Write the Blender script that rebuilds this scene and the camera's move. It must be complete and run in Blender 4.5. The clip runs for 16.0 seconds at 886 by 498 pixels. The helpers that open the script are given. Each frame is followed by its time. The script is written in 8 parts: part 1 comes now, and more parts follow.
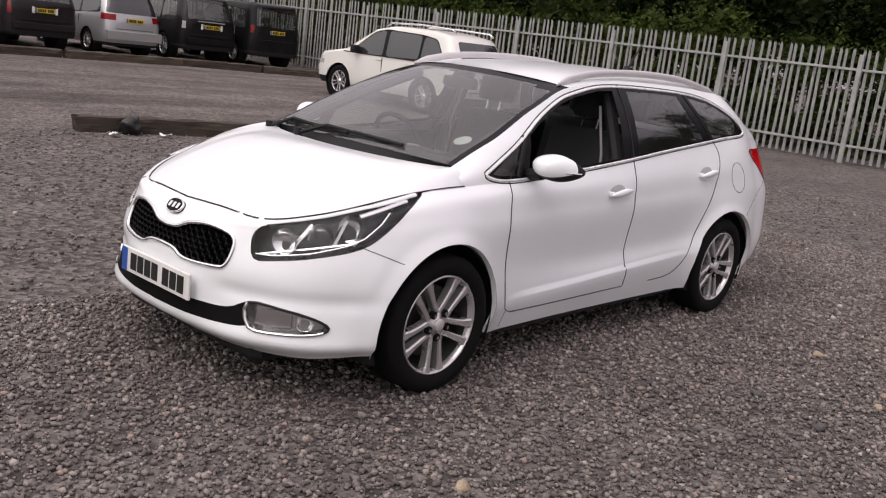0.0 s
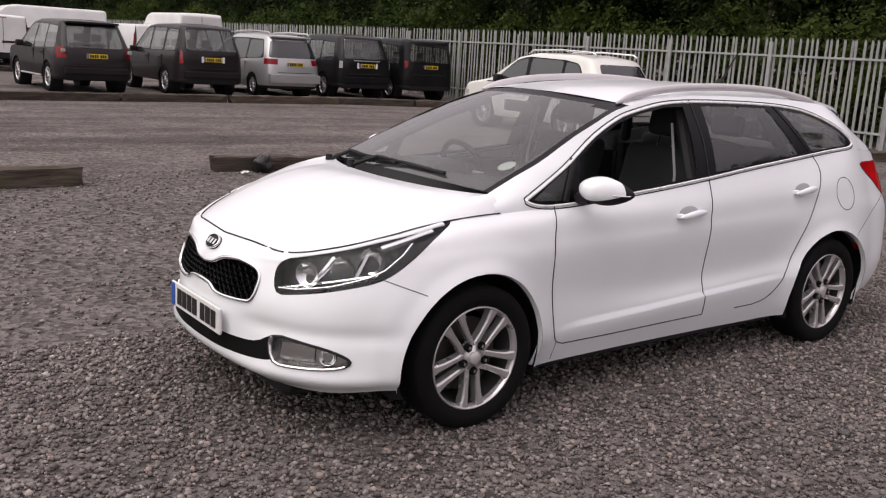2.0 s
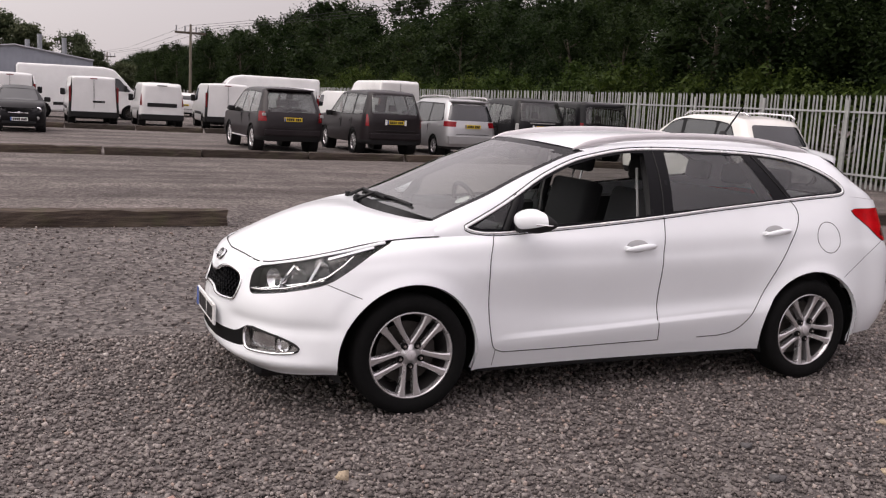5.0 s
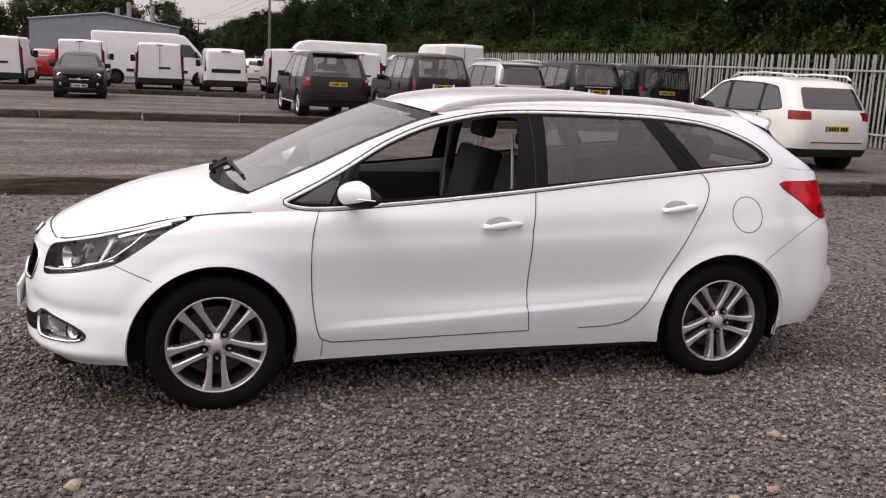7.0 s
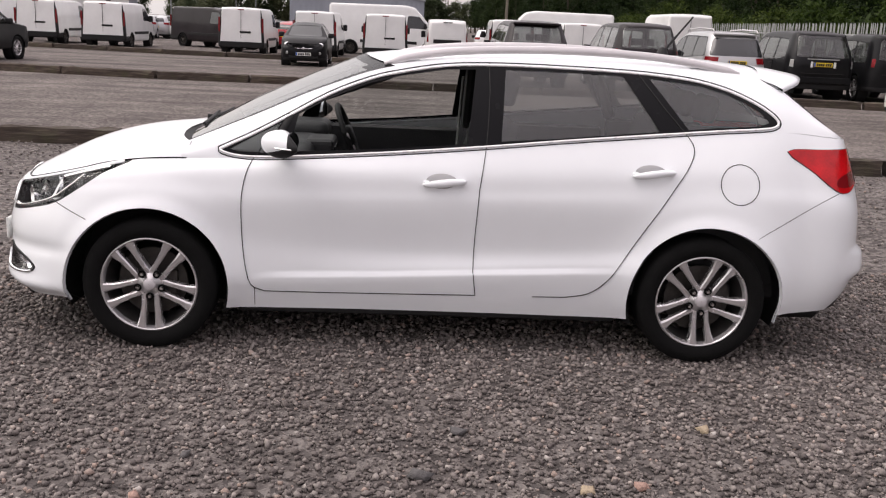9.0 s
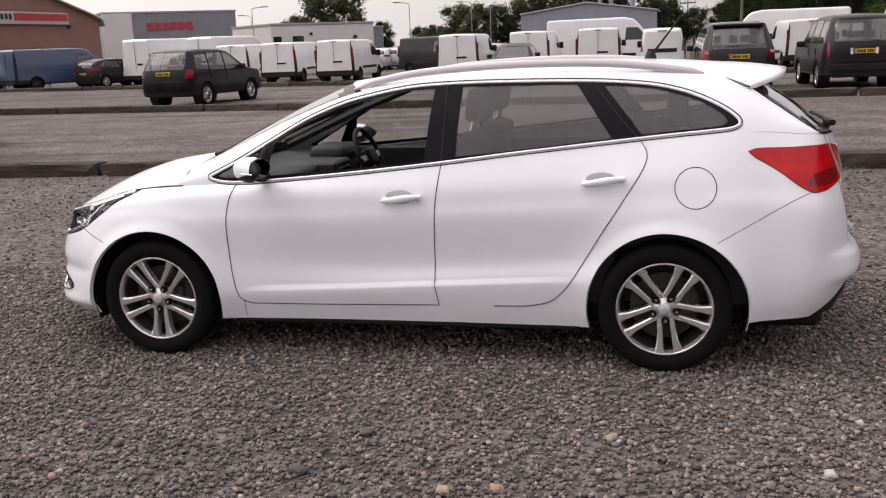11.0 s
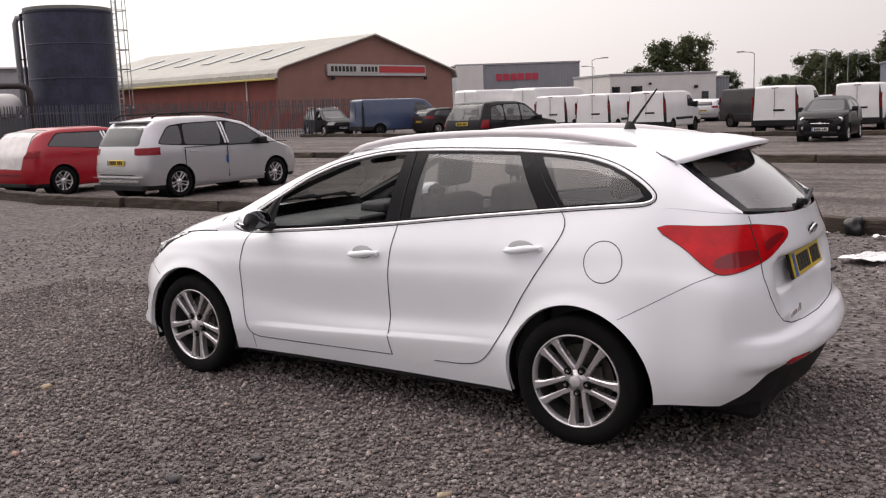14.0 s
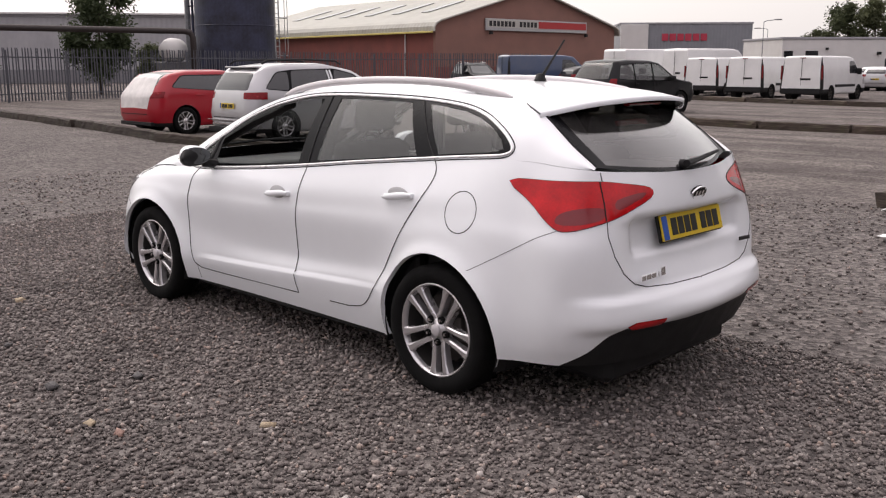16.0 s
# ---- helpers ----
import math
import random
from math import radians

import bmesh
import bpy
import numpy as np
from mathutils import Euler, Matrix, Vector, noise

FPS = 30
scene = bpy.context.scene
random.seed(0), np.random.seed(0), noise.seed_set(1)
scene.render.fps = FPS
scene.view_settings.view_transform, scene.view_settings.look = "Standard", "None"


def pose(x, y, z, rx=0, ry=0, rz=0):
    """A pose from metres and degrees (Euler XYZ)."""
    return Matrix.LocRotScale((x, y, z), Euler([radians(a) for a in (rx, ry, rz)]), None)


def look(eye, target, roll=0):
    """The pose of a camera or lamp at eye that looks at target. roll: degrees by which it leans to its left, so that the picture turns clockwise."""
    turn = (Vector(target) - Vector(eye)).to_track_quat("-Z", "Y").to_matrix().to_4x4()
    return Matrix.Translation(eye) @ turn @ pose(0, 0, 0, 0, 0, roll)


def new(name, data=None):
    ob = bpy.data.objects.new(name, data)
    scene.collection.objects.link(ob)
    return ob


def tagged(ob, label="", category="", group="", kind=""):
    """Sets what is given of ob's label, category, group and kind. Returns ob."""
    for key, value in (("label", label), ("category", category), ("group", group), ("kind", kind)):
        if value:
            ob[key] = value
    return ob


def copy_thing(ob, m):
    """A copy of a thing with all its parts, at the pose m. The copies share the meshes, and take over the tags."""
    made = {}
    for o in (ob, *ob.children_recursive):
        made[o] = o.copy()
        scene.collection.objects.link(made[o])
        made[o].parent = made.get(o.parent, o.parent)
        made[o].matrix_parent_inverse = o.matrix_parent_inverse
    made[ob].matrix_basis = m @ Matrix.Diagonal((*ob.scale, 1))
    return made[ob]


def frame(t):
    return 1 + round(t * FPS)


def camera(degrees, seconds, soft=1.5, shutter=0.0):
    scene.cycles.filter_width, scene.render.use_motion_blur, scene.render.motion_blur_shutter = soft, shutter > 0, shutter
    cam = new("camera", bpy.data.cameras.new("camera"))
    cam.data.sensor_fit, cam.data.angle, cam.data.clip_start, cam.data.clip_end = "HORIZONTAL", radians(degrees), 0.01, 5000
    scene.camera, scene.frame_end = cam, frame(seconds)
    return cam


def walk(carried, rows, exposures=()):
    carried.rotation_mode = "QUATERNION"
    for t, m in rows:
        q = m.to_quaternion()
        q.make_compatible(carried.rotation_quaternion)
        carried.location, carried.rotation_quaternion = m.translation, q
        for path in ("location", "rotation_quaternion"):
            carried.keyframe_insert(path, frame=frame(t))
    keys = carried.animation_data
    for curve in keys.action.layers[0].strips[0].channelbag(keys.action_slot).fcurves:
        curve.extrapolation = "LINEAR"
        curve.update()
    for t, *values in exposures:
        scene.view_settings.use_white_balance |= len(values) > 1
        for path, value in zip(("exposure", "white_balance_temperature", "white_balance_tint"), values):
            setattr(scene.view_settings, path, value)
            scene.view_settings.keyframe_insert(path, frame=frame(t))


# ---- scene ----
cam = camera(51.4, 16.0, soft=1.2)
PATH = [
    (0, (-4.247, -3.395, 1.536), (-2.783, -2.106, 1.092), 7.1),
    (0.5, (-4.223, -3.502, 1.542), (-2.852, -2.118, 1.087), 2.6),
    (1, (-4.135, -3.566, 1.543), (-2.847, -2.107, 1.083), 0.9),
    (1.5, (-3.887, -3.605, 1.546), (-2.626, -2.106, 1.139), 3.2),
    (2, (-3.712, -3.71, 1.572), (-2.525, -2.156, 1.153), 3.4),
    (2.5, (-3.549, -3.952, 1.568), (-2.405, -2.363, 1.164), 4.4),
    (3, (-3.496, -4.209, 1.57), (-2.376, -2.6, 1.172), 7.9),
    (3.5, (-3.572, -4.422, 1.57), (-2.378, -2.867, 1.176), 1.1),
    (4, (-3.415, -4.728, 1.59), (-2.454, -3.018, 1.201), -1.0),
    (4.5, (-3.265, -4.925, 1.623), (-2.399, -3.16, 1.253), -0.1),
    (5, (-3.044, -5.074, 1.584), (-2.245, -3.267, 1.274), 3.0),
    (5.2, (-2.948, -5.134, 1.615), (-2.057, -3.37, 1.308), 3.5),
    (7.3, (-1.377, -4.964, 1.604), (-0.858, -3.075, 1.203), 2.1),
    (7.5, (-1.223, -4.945, 1.589), (-0.776, -3.036, 1.19), 1.7),
    (8, (-0.866, -4.798, 1.57), (-0.626, -2.892, 1.016), 1.7),
    (8.5, (-0.586, -4.913, 1.523), (-0.397, -2.998, 0.98), 2.5),
    (8.7, (-0.412, -5.012, 1.554), (-0.25, -3.08, 1.065), 2.7),
    (10.8, (1.1, -5.239, 1.564), (0.682, -3.33, 1.139), -2.4),
    (11, (1.259, -5.176, 1.586), (0.819, -3.274, 1.151), -2.4),
    (11.5, (1.636, -5.106, 1.545), (1.155, -3.231, 1.044), -1.1),
    (12, (2.073, -4.997, 1.57), (1.388, -3.174, 1.111), -1.5),
    (12.5, (2.383, -4.849, 1.587), (1.571, -3.089, 1.096), -1.6),
    (13, (2.779, -4.833, 1.598), (1.872, -3.099, 1.183), -0.8),
    (13.5, (3.03, -4.813, 1.634), (1.99, -3.142, 1.278), -1.4),
    (14, (3.199, -4.666, 1.619), (2.084, -3.033, 1.313), -2.1),
    (14.5, (3.414, -4.497, 1.612), (2.245, -2.901, 1.314), -2.1),
    (15, (3.77, -4.342, 1.595), (2.553, -2.788, 1.274), -1.4),
    (15.5, (4.027, -4.145, 1.546), (2.726, -2.67, 1.184), -1.5),
    (16, (4.295, -3.838, 1.539), (2.923, -2.436, 1.15), -0.1),
]
walk(cam, [(t, look(eye, target, roll)) for t, eye, target, roll in PATH], exposures=[(0, 0.02, 6500, 20), (3, 0.01, 6500, 20), (5, 0.20, 6500, 20), (7.5, 0.18, 6500, 18), (8.2, 0.32, 6500, 18), (8.7, 0.36, 6500, 18), (11, 0.26, 6500, 18), (12.5, 0.36, 6500, 18), (14, 0.22, 6500, 18), (14.8, 0.14, 6500, 18), (16, 0.26, 6500, 18)])

# ---------------------------------------------------------------- light
world = bpy.data.worlds.new("overcast_sky")
scene.world = world
world.use_nodes = True
wn, wl = world.node_tree.nodes, world.node_tree.links
wn.clear()
sky = wn.new("ShaderNodeTexSky")
sky.sky_type = "NISHITA"
sky.sun_disc = False
sky.sun_elevation, sky.sun_rotation = radians(57), radians(273)
sky.air_density, sky.dust_density, sky.ozone_density = 1.0, 4.0, 1.0
cloud = wn.new("ShaderNodeMixRGB")          # a closed, bright cloud layer over the blue
cloud.inputs[0].default_value = 0.80
cloud.inputs[2].default_value = (9.6, 9.15, 9.1, 1)
wl.new(sky.outputs[0], cloud.inputs[1])
# a closed overcast: about a third as bright at the horizon as overhead
tcw, sepw, rampw = wn.new("ShaderNodeTexCoord"), wn.new("ShaderNodeSeparateXYZ"), wn.new("ShaderNodeValToRGB")
wl.new(tcw.outputs["Generated"], sepw.inputs[0])
wl.new(sepw.outputs[2], rampw.inputs[0])
er = rampw.color_ramp.elements
er[0].position, er[0].color = 0.0, (0.55, 0.535, 0.545, 1)
er[1].position, er[1].color = 1.0, (1.55, 1.53, 1.52, 1)
for pos, val in ((0.2, 0.68), (0.5, 1.05)):
    er.new(pos).color = (val, val * 0.985, val * 0.985, 1)
grade = wn.new("ShaderNodeMixRGB")
grade.blend_type = "MULTIPLY"
grade.inputs[0].default_value = 1.0
wl.new(cloud.outputs[0], grade.inputs[1])
wl.new(rampw.outputs[0], grade.inputs[2])
# the hidden sun makes the cloud brighter on its side
dotw, rampa = wn.new("ShaderNodeVectorMath"), wn.new("ShaderNodeValToRGB")
dotw.operation = "DOT_PRODUCT"
dotw.inputs[1].default_value = (-0.93, 0.36, 0.0)
wl.new(tcw.outputs["Generated"], dotw.inputs[0])
mapw = wn.new("ShaderNodeMapRange")
mapw.inputs[1].default_value, mapw.inputs[2].default_value = -1.0, 1.0
wl.new(dotw.outputs["Value"], mapw.inputs[0])
wl.new(mapw.outputs[0], rampa.inputs[0])
ea = rampa.color_ramp.elements
ea[0].position, ea[0].color = 0.0, (0.95, 0.95, 0.97, 1)
ea[1].position, ea[1].color = 1.0, (1.95, 2.05, 1.88, 1)
for pos, val in ((0.5, 0.98), (0.72, 1.3)):
    ea.new(pos).color = (val, val * (1.0 if pos < 0.6 else 1.03), val * 0.98, 1)
grade2 = wn.new("ShaderNodeMixRGB")
grade2.blend_type = "MULTIPLY"
grade2.inputs[0].default_value = 1.0
wl.new(grade.outputs[0], grade2.inputs[1])
wl.new(rampa.outputs[0], grade2.inputs[2])
wbg = wn.new("ShaderNodeBackground")
wbg.inputs[1].default_value = 0.10
wl.new(grade2.outputs[0], wbg.inputs[0])
wout = wn.new("ShaderNodeOutputWorld")
wl.new(wbg.outputs[0], wout.inputs[0])

sun_data = bpy.data.lights.new("sun", "SUN")
sun_data.energy, sun_data.angle, sun_data.color = 0.75, radians(40), (1.0, 0.96, 0.92)
sun = new("sun", sun_data)
sun.matrix_world = look((-19, -1, 32), (0, 0, 0))


# ---------------------------------------------------------------- materials
def material(name):
    m = bpy.data.materials.new(name)
    m.use_nodes = True
    n = m.node_tree.nodes
    return m, n, m.node_tree.links, n["Principled BSDF"]


def coords(n, l, scale=1.0, objectwise=True):
    tc = n.new("ShaderNodeTexCoord")
    mp = n.new("ShaderNodeMapping")
    mp.inputs["Scale"].default_value = (scale, scale, scale)
    l.new(tc.outputs["Object" if objectwise else "Generated"], mp.inputs[0])
    return mp.outputs[0]


def ramp(n, l, src, stops):
    r = n.new("ShaderNodeValToRGB")
    e = r.color_ramp.elements
    while len(e) < len(stops):
        e.new(0.5)
    for k, (p, c) in zip(e, stops):
        k.position, k.color = p, (*c, 1)
    l.new(src, r.inputs[0])
    return r.outputs[0]


def noise_of(n, l, vec, scale, detail=4, rough=0.55):
    t = n.new("ShaderNodeTexNoise")
    t.inputs["Scale"].default_value, t.inputs["Detail"].default_value, t.inputs["Roughness"].default_value = scale, detail, rough
    l.new(vec, t.inputs["Vector"])
    return t.outputs[0]


def bump_to(n, l, bsdf, src, strength, distance):
    b = n.new("ShaderNodeBump")
    b.inputs["Strength"].default_value, b.inputs["Distance"].default_value = strength, distance
    l.new(src, b.inputs["Height"])
    l.new(b.outputs[0], bsdf.inputs["Normal"])


def plain(name, col, rough=0.5, metal=0.0, vary=0.12, scale=6.0, fine=90.0, bump=0.0, coat=0.0, rough_vary=0.1, spec=0.5):
    """Paint, plastic, rubber and the like: a colour with broad stains and a fine grain."""
    m, n, l, b = material(name)
    v = coords(n, l)
    big, small = noise_of(n, l, v, scale, 5), noise_of(n, l, v, fine, 2)
    mix = n.new("ShaderNodeMath")
    mix.operation = "MULTIPLY_ADD"
    l.new(small, mix.inputs[0])
    mix.inputs[1].default_value = 0.35
    l.new(big, mix.inputs[2])
    lo = tuple(c * (1 - vary) for c in col)
    hi = tuple(min(1, c * (1 + vary)) for c in col)
    l.new(ramp(n, l, mix.outputs[0], [(0.42, lo), (0.95, hi)]), b.inputs["Base Color"])
    rr = ramp(n, l, big, [(0.3, (max(0, rough - rough_vary),) * 3), (0.7, (min(1, rough + rough_vary),) * 3)])
    l.new(rr, b.inputs["Roughness"])
    b.inputs["Metallic"].default_value = metal
    b.inputs["Coat Weight"].default_value = coat
    b.inputs["Specular IOR Level"].default_value = spec
    b.inputs["Coat Roughness"].default_value = 0.05
    if bump:
        bump_to(n, l, b, small, bump, 0.01)
    return m


def glass(name, tint, gloss=1.0, dirt=0.04):
    m, n, l, b = material(name)
    n.remove(b)
    out = n["Material Output"]
    tr = n.new("ShaderNodeBsdfTransparent")
    tr.inputs[0].default_value = (*tint, 1)
    gl = n.new("ShaderNodeBsdfGlossy")
    gl.inputs["Roughness"].default_value = 0.02
    df = n.new("ShaderNodeBsdfDiffuse")
    df.inputs[0].default_value = (0.5, 0.48, 0.46, 1)
    lw = n.new("ShaderNodeLayerWeight")        # the same gloss from either side of the thin pane
    pw = n.new("ShaderNodeMath")
    pw.operation = "POWER"
    l.new(lw.outputs["Facing"], pw.inputs[0])
    pw.inputs[1].default_value = 4.5
    fr = n.new("ShaderNodeMath")
    fr.operation = "MULTIPLY_ADD"
    l.new(pw.outputs[0], fr.inputs[0])
    fr.inputs[1].default_value, fr.inputs[2].default_value = 0.9, 0.06
    mul = n.new("ShaderNodeMath")
    mul.operation = "MULTIPLY"
    mul.inputs[1].default_value = gloss
    l.new(fr.outputs[0], mul.inputs[0])
    m1, m2 = n.new("ShaderNodeMixShader"), n.new("ShaderNodeMixShader")
    # pale film on the pane; on the tail window it paints reflected sky
    dust_and_sheen = ramp(n, l, noise_of(n, l, coords(n, l), 5.0, 5), [(0.35, (dirt * 0.4,) * 3), (0.75, (dirt * 1.6,) * 3)])
    l.new(dust_and_sheen, m1.inputs[0])
    l.new(tr.outputs[0], m1.inputs[1])
    l.new(df.outputs[0], m1.inputs[2])
    l.new(mul.outputs[0], m2.inputs[0])
    l.new(m1.outputs[0], m2.inputs[1])
    l.new(gl.outputs[0], m2.inputs[2])
    l.new(m2.outputs[0], out.inputs[0])
    return m


def paint(name, col, flake=0.0, rough=0.32, dirt=0.06, coat=0.7, spec=0.5):
    """Car paint: clear coat over colour, dusty towards nothing in particular."""
    m, n, l, b = material(name)
    v = coords(n, l)
    d = noise_of(n, l, v, 1.7, 6, 0.6)
    lo = tuple(c * (1 - dirt) + 0.12 * dirt for c in col)
    l.new(ramp(n, l, d, [(0.3, lo), (0.65, col)]), b.inputs["Base Color"])
    b.inputs["Roughness"].default_value = rough
    b.inputs["Metallic"].default_value = flake
    b.inputs["Coat Weight"].default_value = coat
    b.inputs["Specular IOR Level"].default_value = spec
    rg = ramp(n, l, d, [(0.3, (0.14,) * 3), (0.7, (0.05,) * 3)])
    l.new(rg, b.inputs["Coat Roughness"])
    return m


def gravel_ground():
    m, n, l, b = material("gravel_ground")
    v = coords(n, l)
    cells = []
    for sc in (26.0, 55.0):
        w = n.new("ShaderNodeTexVoronoi")
        w.inputs["Scale"].default_value = sc
        l.new(v, w.inputs["Vector"])
        cells.append(w)
    bw = n.new("ShaderNodeRGBToBW")
    l.new(cells[0].outputs["Color"], bw.inputs[0])
    stone = ramp(n, l, bw.outputs[0], [(0.15, (0.055, 0.049, 0.047)), (0.4, (0.10, 0.09, 0.087)), (0.6, (0.14, 0.126, 0.12)), (0.85, (0.20, 0.184, 0.175))])
    # compacted dirt with damp streaks further off
    far = noise_of(n, l, v, 0.33, 6, 0.62)
    dirt = ramp(n, l, noise_of(n, l, v, 1.1, 8, 0.7), [(0.3, (0.095, 0.085, 0.08)), (0.55, (0.14, 0.126, 0.118)), (0.75, (0.195, 0.178, 0.167))])
    sep = n.new("ShaderNodeSeparateXYZ")
    l.new(v, sep.inputs[0])
    edge = n.new("ShaderNodeMath")
    edge.operation = "MULTIPLY_ADD"
    l.new(far, edge.inputs[0])
    edge.inputs[1].default_value = 5.0
    l.new(sep.outputs[1], edge.inputs[2])
    mk = n.new("ShaderNodeMapRange")
    mk.inputs[1].default_value, mk.inputs[2].default_value = 8.0, 10.5
    l.new(edge.outputs[0], mk.inputs[0])
    mix = n.new("ShaderNodeMixRGB")
    l.new(mk.outputs[0], mix.inputs[0])
    l.new(stone, mix.inputs[1])
    speck = n.new("ShaderNodeMixRGB")
    speck.blend_type = "MULTIPLY"
    speck.inputs[0].default_value = 1.0
    l.new(dirt, speck.inputs[1])
    l.new(ramp(n, l, bw.outputs[0], [(0.2, (0.62, 0.6, 0.6)), (0.5, (1.0, 1.0, 1.0)), (0.8, (1.5, 1.5, 1.5))]), speck.inputs[2])
    l.new(speck.outputs[0], mix.inputs[2])
    tone = n.new("ShaderNodeMixRGB")
    tone.blend_type = "MULTIPLY"
    tone.inputs[0].default_value = 1.0
    l.new(mix.outputs[0], tone.inputs[1])
    l.new(ramp(n, l, noise_of(n, l, v, 0.7, 5, 0.6), [(0.3, (0.78, 0.76, 0.75)), (0.7, (1.12, 1.1, 1.08))]), tone.inputs[2])
    # long damp streaks and wheel tracks across the compacted part
    tr_ = n.new("ShaderNodeMapping")
    tr_.inputs["Scale"].default_value = (0.10, 0.85, 1.0)
    tr_.inputs["Rotation"].default_value = (0, 0, 0.05)
    l.new(v, tr_.inputs[0])
    streak = ramp(n, l, noise_of(n, l, tr_.outputs[0], 1.0, 5, 0.6), [(0.36, (0.58, 0.56, 0.56)), (0.5, (0.95, 0.94, 0.94)), (0.68, (1.18, 1.17, 1.17))])
    wet = n.new("ShaderNodeMixRGB")
    wet.blend_type = "MULTIPLY"
    l.new(mk.outputs[0], wet.inputs[0])
    l.new(tone.outputs[0], wet.inputs[1])
    l.new(streak, wet.inputs[2])
    l.new(wet.outputs[0], b.inputs["Base Color"])
    b.inputs["Roughness"].default_value = 0.92
    add = n.new("ShaderNodeMath")
    add.operation = "MULTIPLY_ADD"
    l.new(cells[1].outputs["Distance"], add.inputs[0])
    add.inputs[1].default_value = 0.5
    l.new(cells[0].outputs["Distance"], add.inputs[2])
    bump_to(n, l, b, add.outputs[0], 0.9, 0.02)
    b.inputs["Specular IOR Level"].default_value = 0.25
    return m


def stone_mat():
    m, n, l, b = material("loose_gravel")
    g = n.new("ShaderNodeNewGeometry")
    c = ramp(n, l, g.outputs["Random Per Island"], [(0.0, (0.10, 0.09, 0.087)), (0.3, (0.15, 0.133, 0.127)), (0.7, (0.215, 0.194, 0.184)), (0.9, (0.31, 0.285, 0.268)), (0.97, (0.32, 0.25, 0.215)), (1.0, (0.44, 0.42, 0.40))])
    tone = n.new("ShaderNodeMixRGB")
    tone.blend_type = "MULTIPLY"
    tone.inputs[0].default_value = 1.0
    v = coords(n, l)
    l.new(c, tone.inputs[1])
    l.new(ramp(n, l, noise_of(n, l, v, 0.7, 5, 0.6), [(0.3, (0.74, 0.72, 0.71)), (0.7, (1.15, 1.12, 1.1))]), tone.inputs[2])
    l.new(tone.outputs[0], b.inputs["Base Color"])
    b.inputs["Roughness"].default_value = 0.88
    b.inputs["Specular IOR Level"].default_value = 0.3
    bump_to(n, l, b, noise_of(n, l, v, 160, 3), 0.4, 0.004)
    return m


def timber_mat():
    m, n, l, b = material("weathered_sleeper_timber")
    tc = n.new("ShaderNodeTexCoord")
    mp = n.new("ShaderNodeMapping")
    mp.inputs["Scale"].default_value = (1.2, 14, 14)
    l.new(tc.outputs["Object"], mp.inputs[0])
    oi = n.new("ShaderNodeObjectInfo")
    grain = noise_of(n, l, mp.outputs[0], 2.2, 6, 0.65)
    c = ramp(n, l, grain, [(0.3, (0.03, 0.022, 0.018)), (0.55, (0.085, 0.066, 0.052)), (0.8, (0.17, 0.142, 0.115))])
    moss = ramp(n, l, noise_of(n, l, coords(n, l), 3.0, 4), [(0.55, (0, 0, 0)), (0.75, (0.5, 0.5, 0.5))])
    mx = n.new("ShaderNodeMixRGB")
    l.new(moss, mx.inputs[0])
    l.new(c, mx.inputs[1])
    mx.inputs[2].default_value = (0.075, 0.08, 0.035, 1)
    tone = n.new("ShaderNodeMixRGB")
    tone.blend_type = "MULTIPLY"
    tone.inputs[0].default_value = 1.0
    l.new(mx.outputs[0], tone.inputs[1])
    l.new(ramp(n, l, oi.outputs["Random"], [(0, (0.42, 0.41, 0.40)), (1, (1.0, 0.95, 0.9))]), tone.inputs[2])
    l.new(tone.outputs[0], b.inputs["Base Color"])
    b.inputs["Roughness"].default_value = 0.9
    bump_to(n, l, b, grain, 0.8, 0.02)
    return m


def leaf_mat(name, lo, hi):
    m, n, l, b = material(name)
    g = n.new("ShaderNodeNewGeometry")
    oi = n.new("ShaderNodeObjectInfo")
    c = ramp(n, l, g.outputs["Random Per Island"], [(0, lo), (1, hi)])
    tone = n.new("ShaderNodeMixRGB")
    tone.blend_type = "MULTIPLY"
    tone.inputs[0].default_value = 1.0
    l.new(c, tone.inputs[1])
    l.new(ramp(n, l, oi.outputs["Random"], [(0, (0.65, 0.72, 0.6)), (1, (1.25, 1.15, 1.0))]), tone.inputs[2])
    l.new(tone.outputs[0], b.inputs["Base Color"])
    b.inputs["Roughness"].default_value = 0.6
    b.inputs["Specular IOR Level"].default_value = 0.12
    tl_, mx = n.new("ShaderNodeBsdfTranslucent"), n.new("ShaderNodeMixShader")      # light comes through the leaves
    l.new(tone.outputs[0], tl_.inputs[0])
    mx.inputs[0].default_value = 0.4
    l.new(b.outputs[0], mx.inputs[1])
    l.new(tl_.outputs[0], mx.inputs[2])
    l.new(mx.outputs[0], n["Material Output"].inputs[0])
    return m


def sheet_mat(name, col, period, axis=0, depth=0.03, vary=0.1, rough=0.5):
    """Profiled metal cladding: ribs as relief."""
    m, n, l, b = material(name)
    v = coords(n, l)
    w = n.new("ShaderNodeTexWave")
    w.wave_type, w.bands_direction = "BANDS", "XYZ"[axis]
    w.inputs["Scale"].default_value = 1.0 / period / 3.18
    l.new(v, w.inputs["Vector"])
    st = noise_of(n, l, v, 0.5, 6, 0.65)
    l.new(ramp(n, l, st, [(0.3, tuple(c * (1 - vary) for c in col)), (0.7, tuple(min(1, c * (1 + vary)) for c in col))]), b.inputs["Base Color"])
    b.inputs["Roughness"].default_value = rough
    bump_to(n, l, b, w.outputs[0], 0.6, depth)
    return m


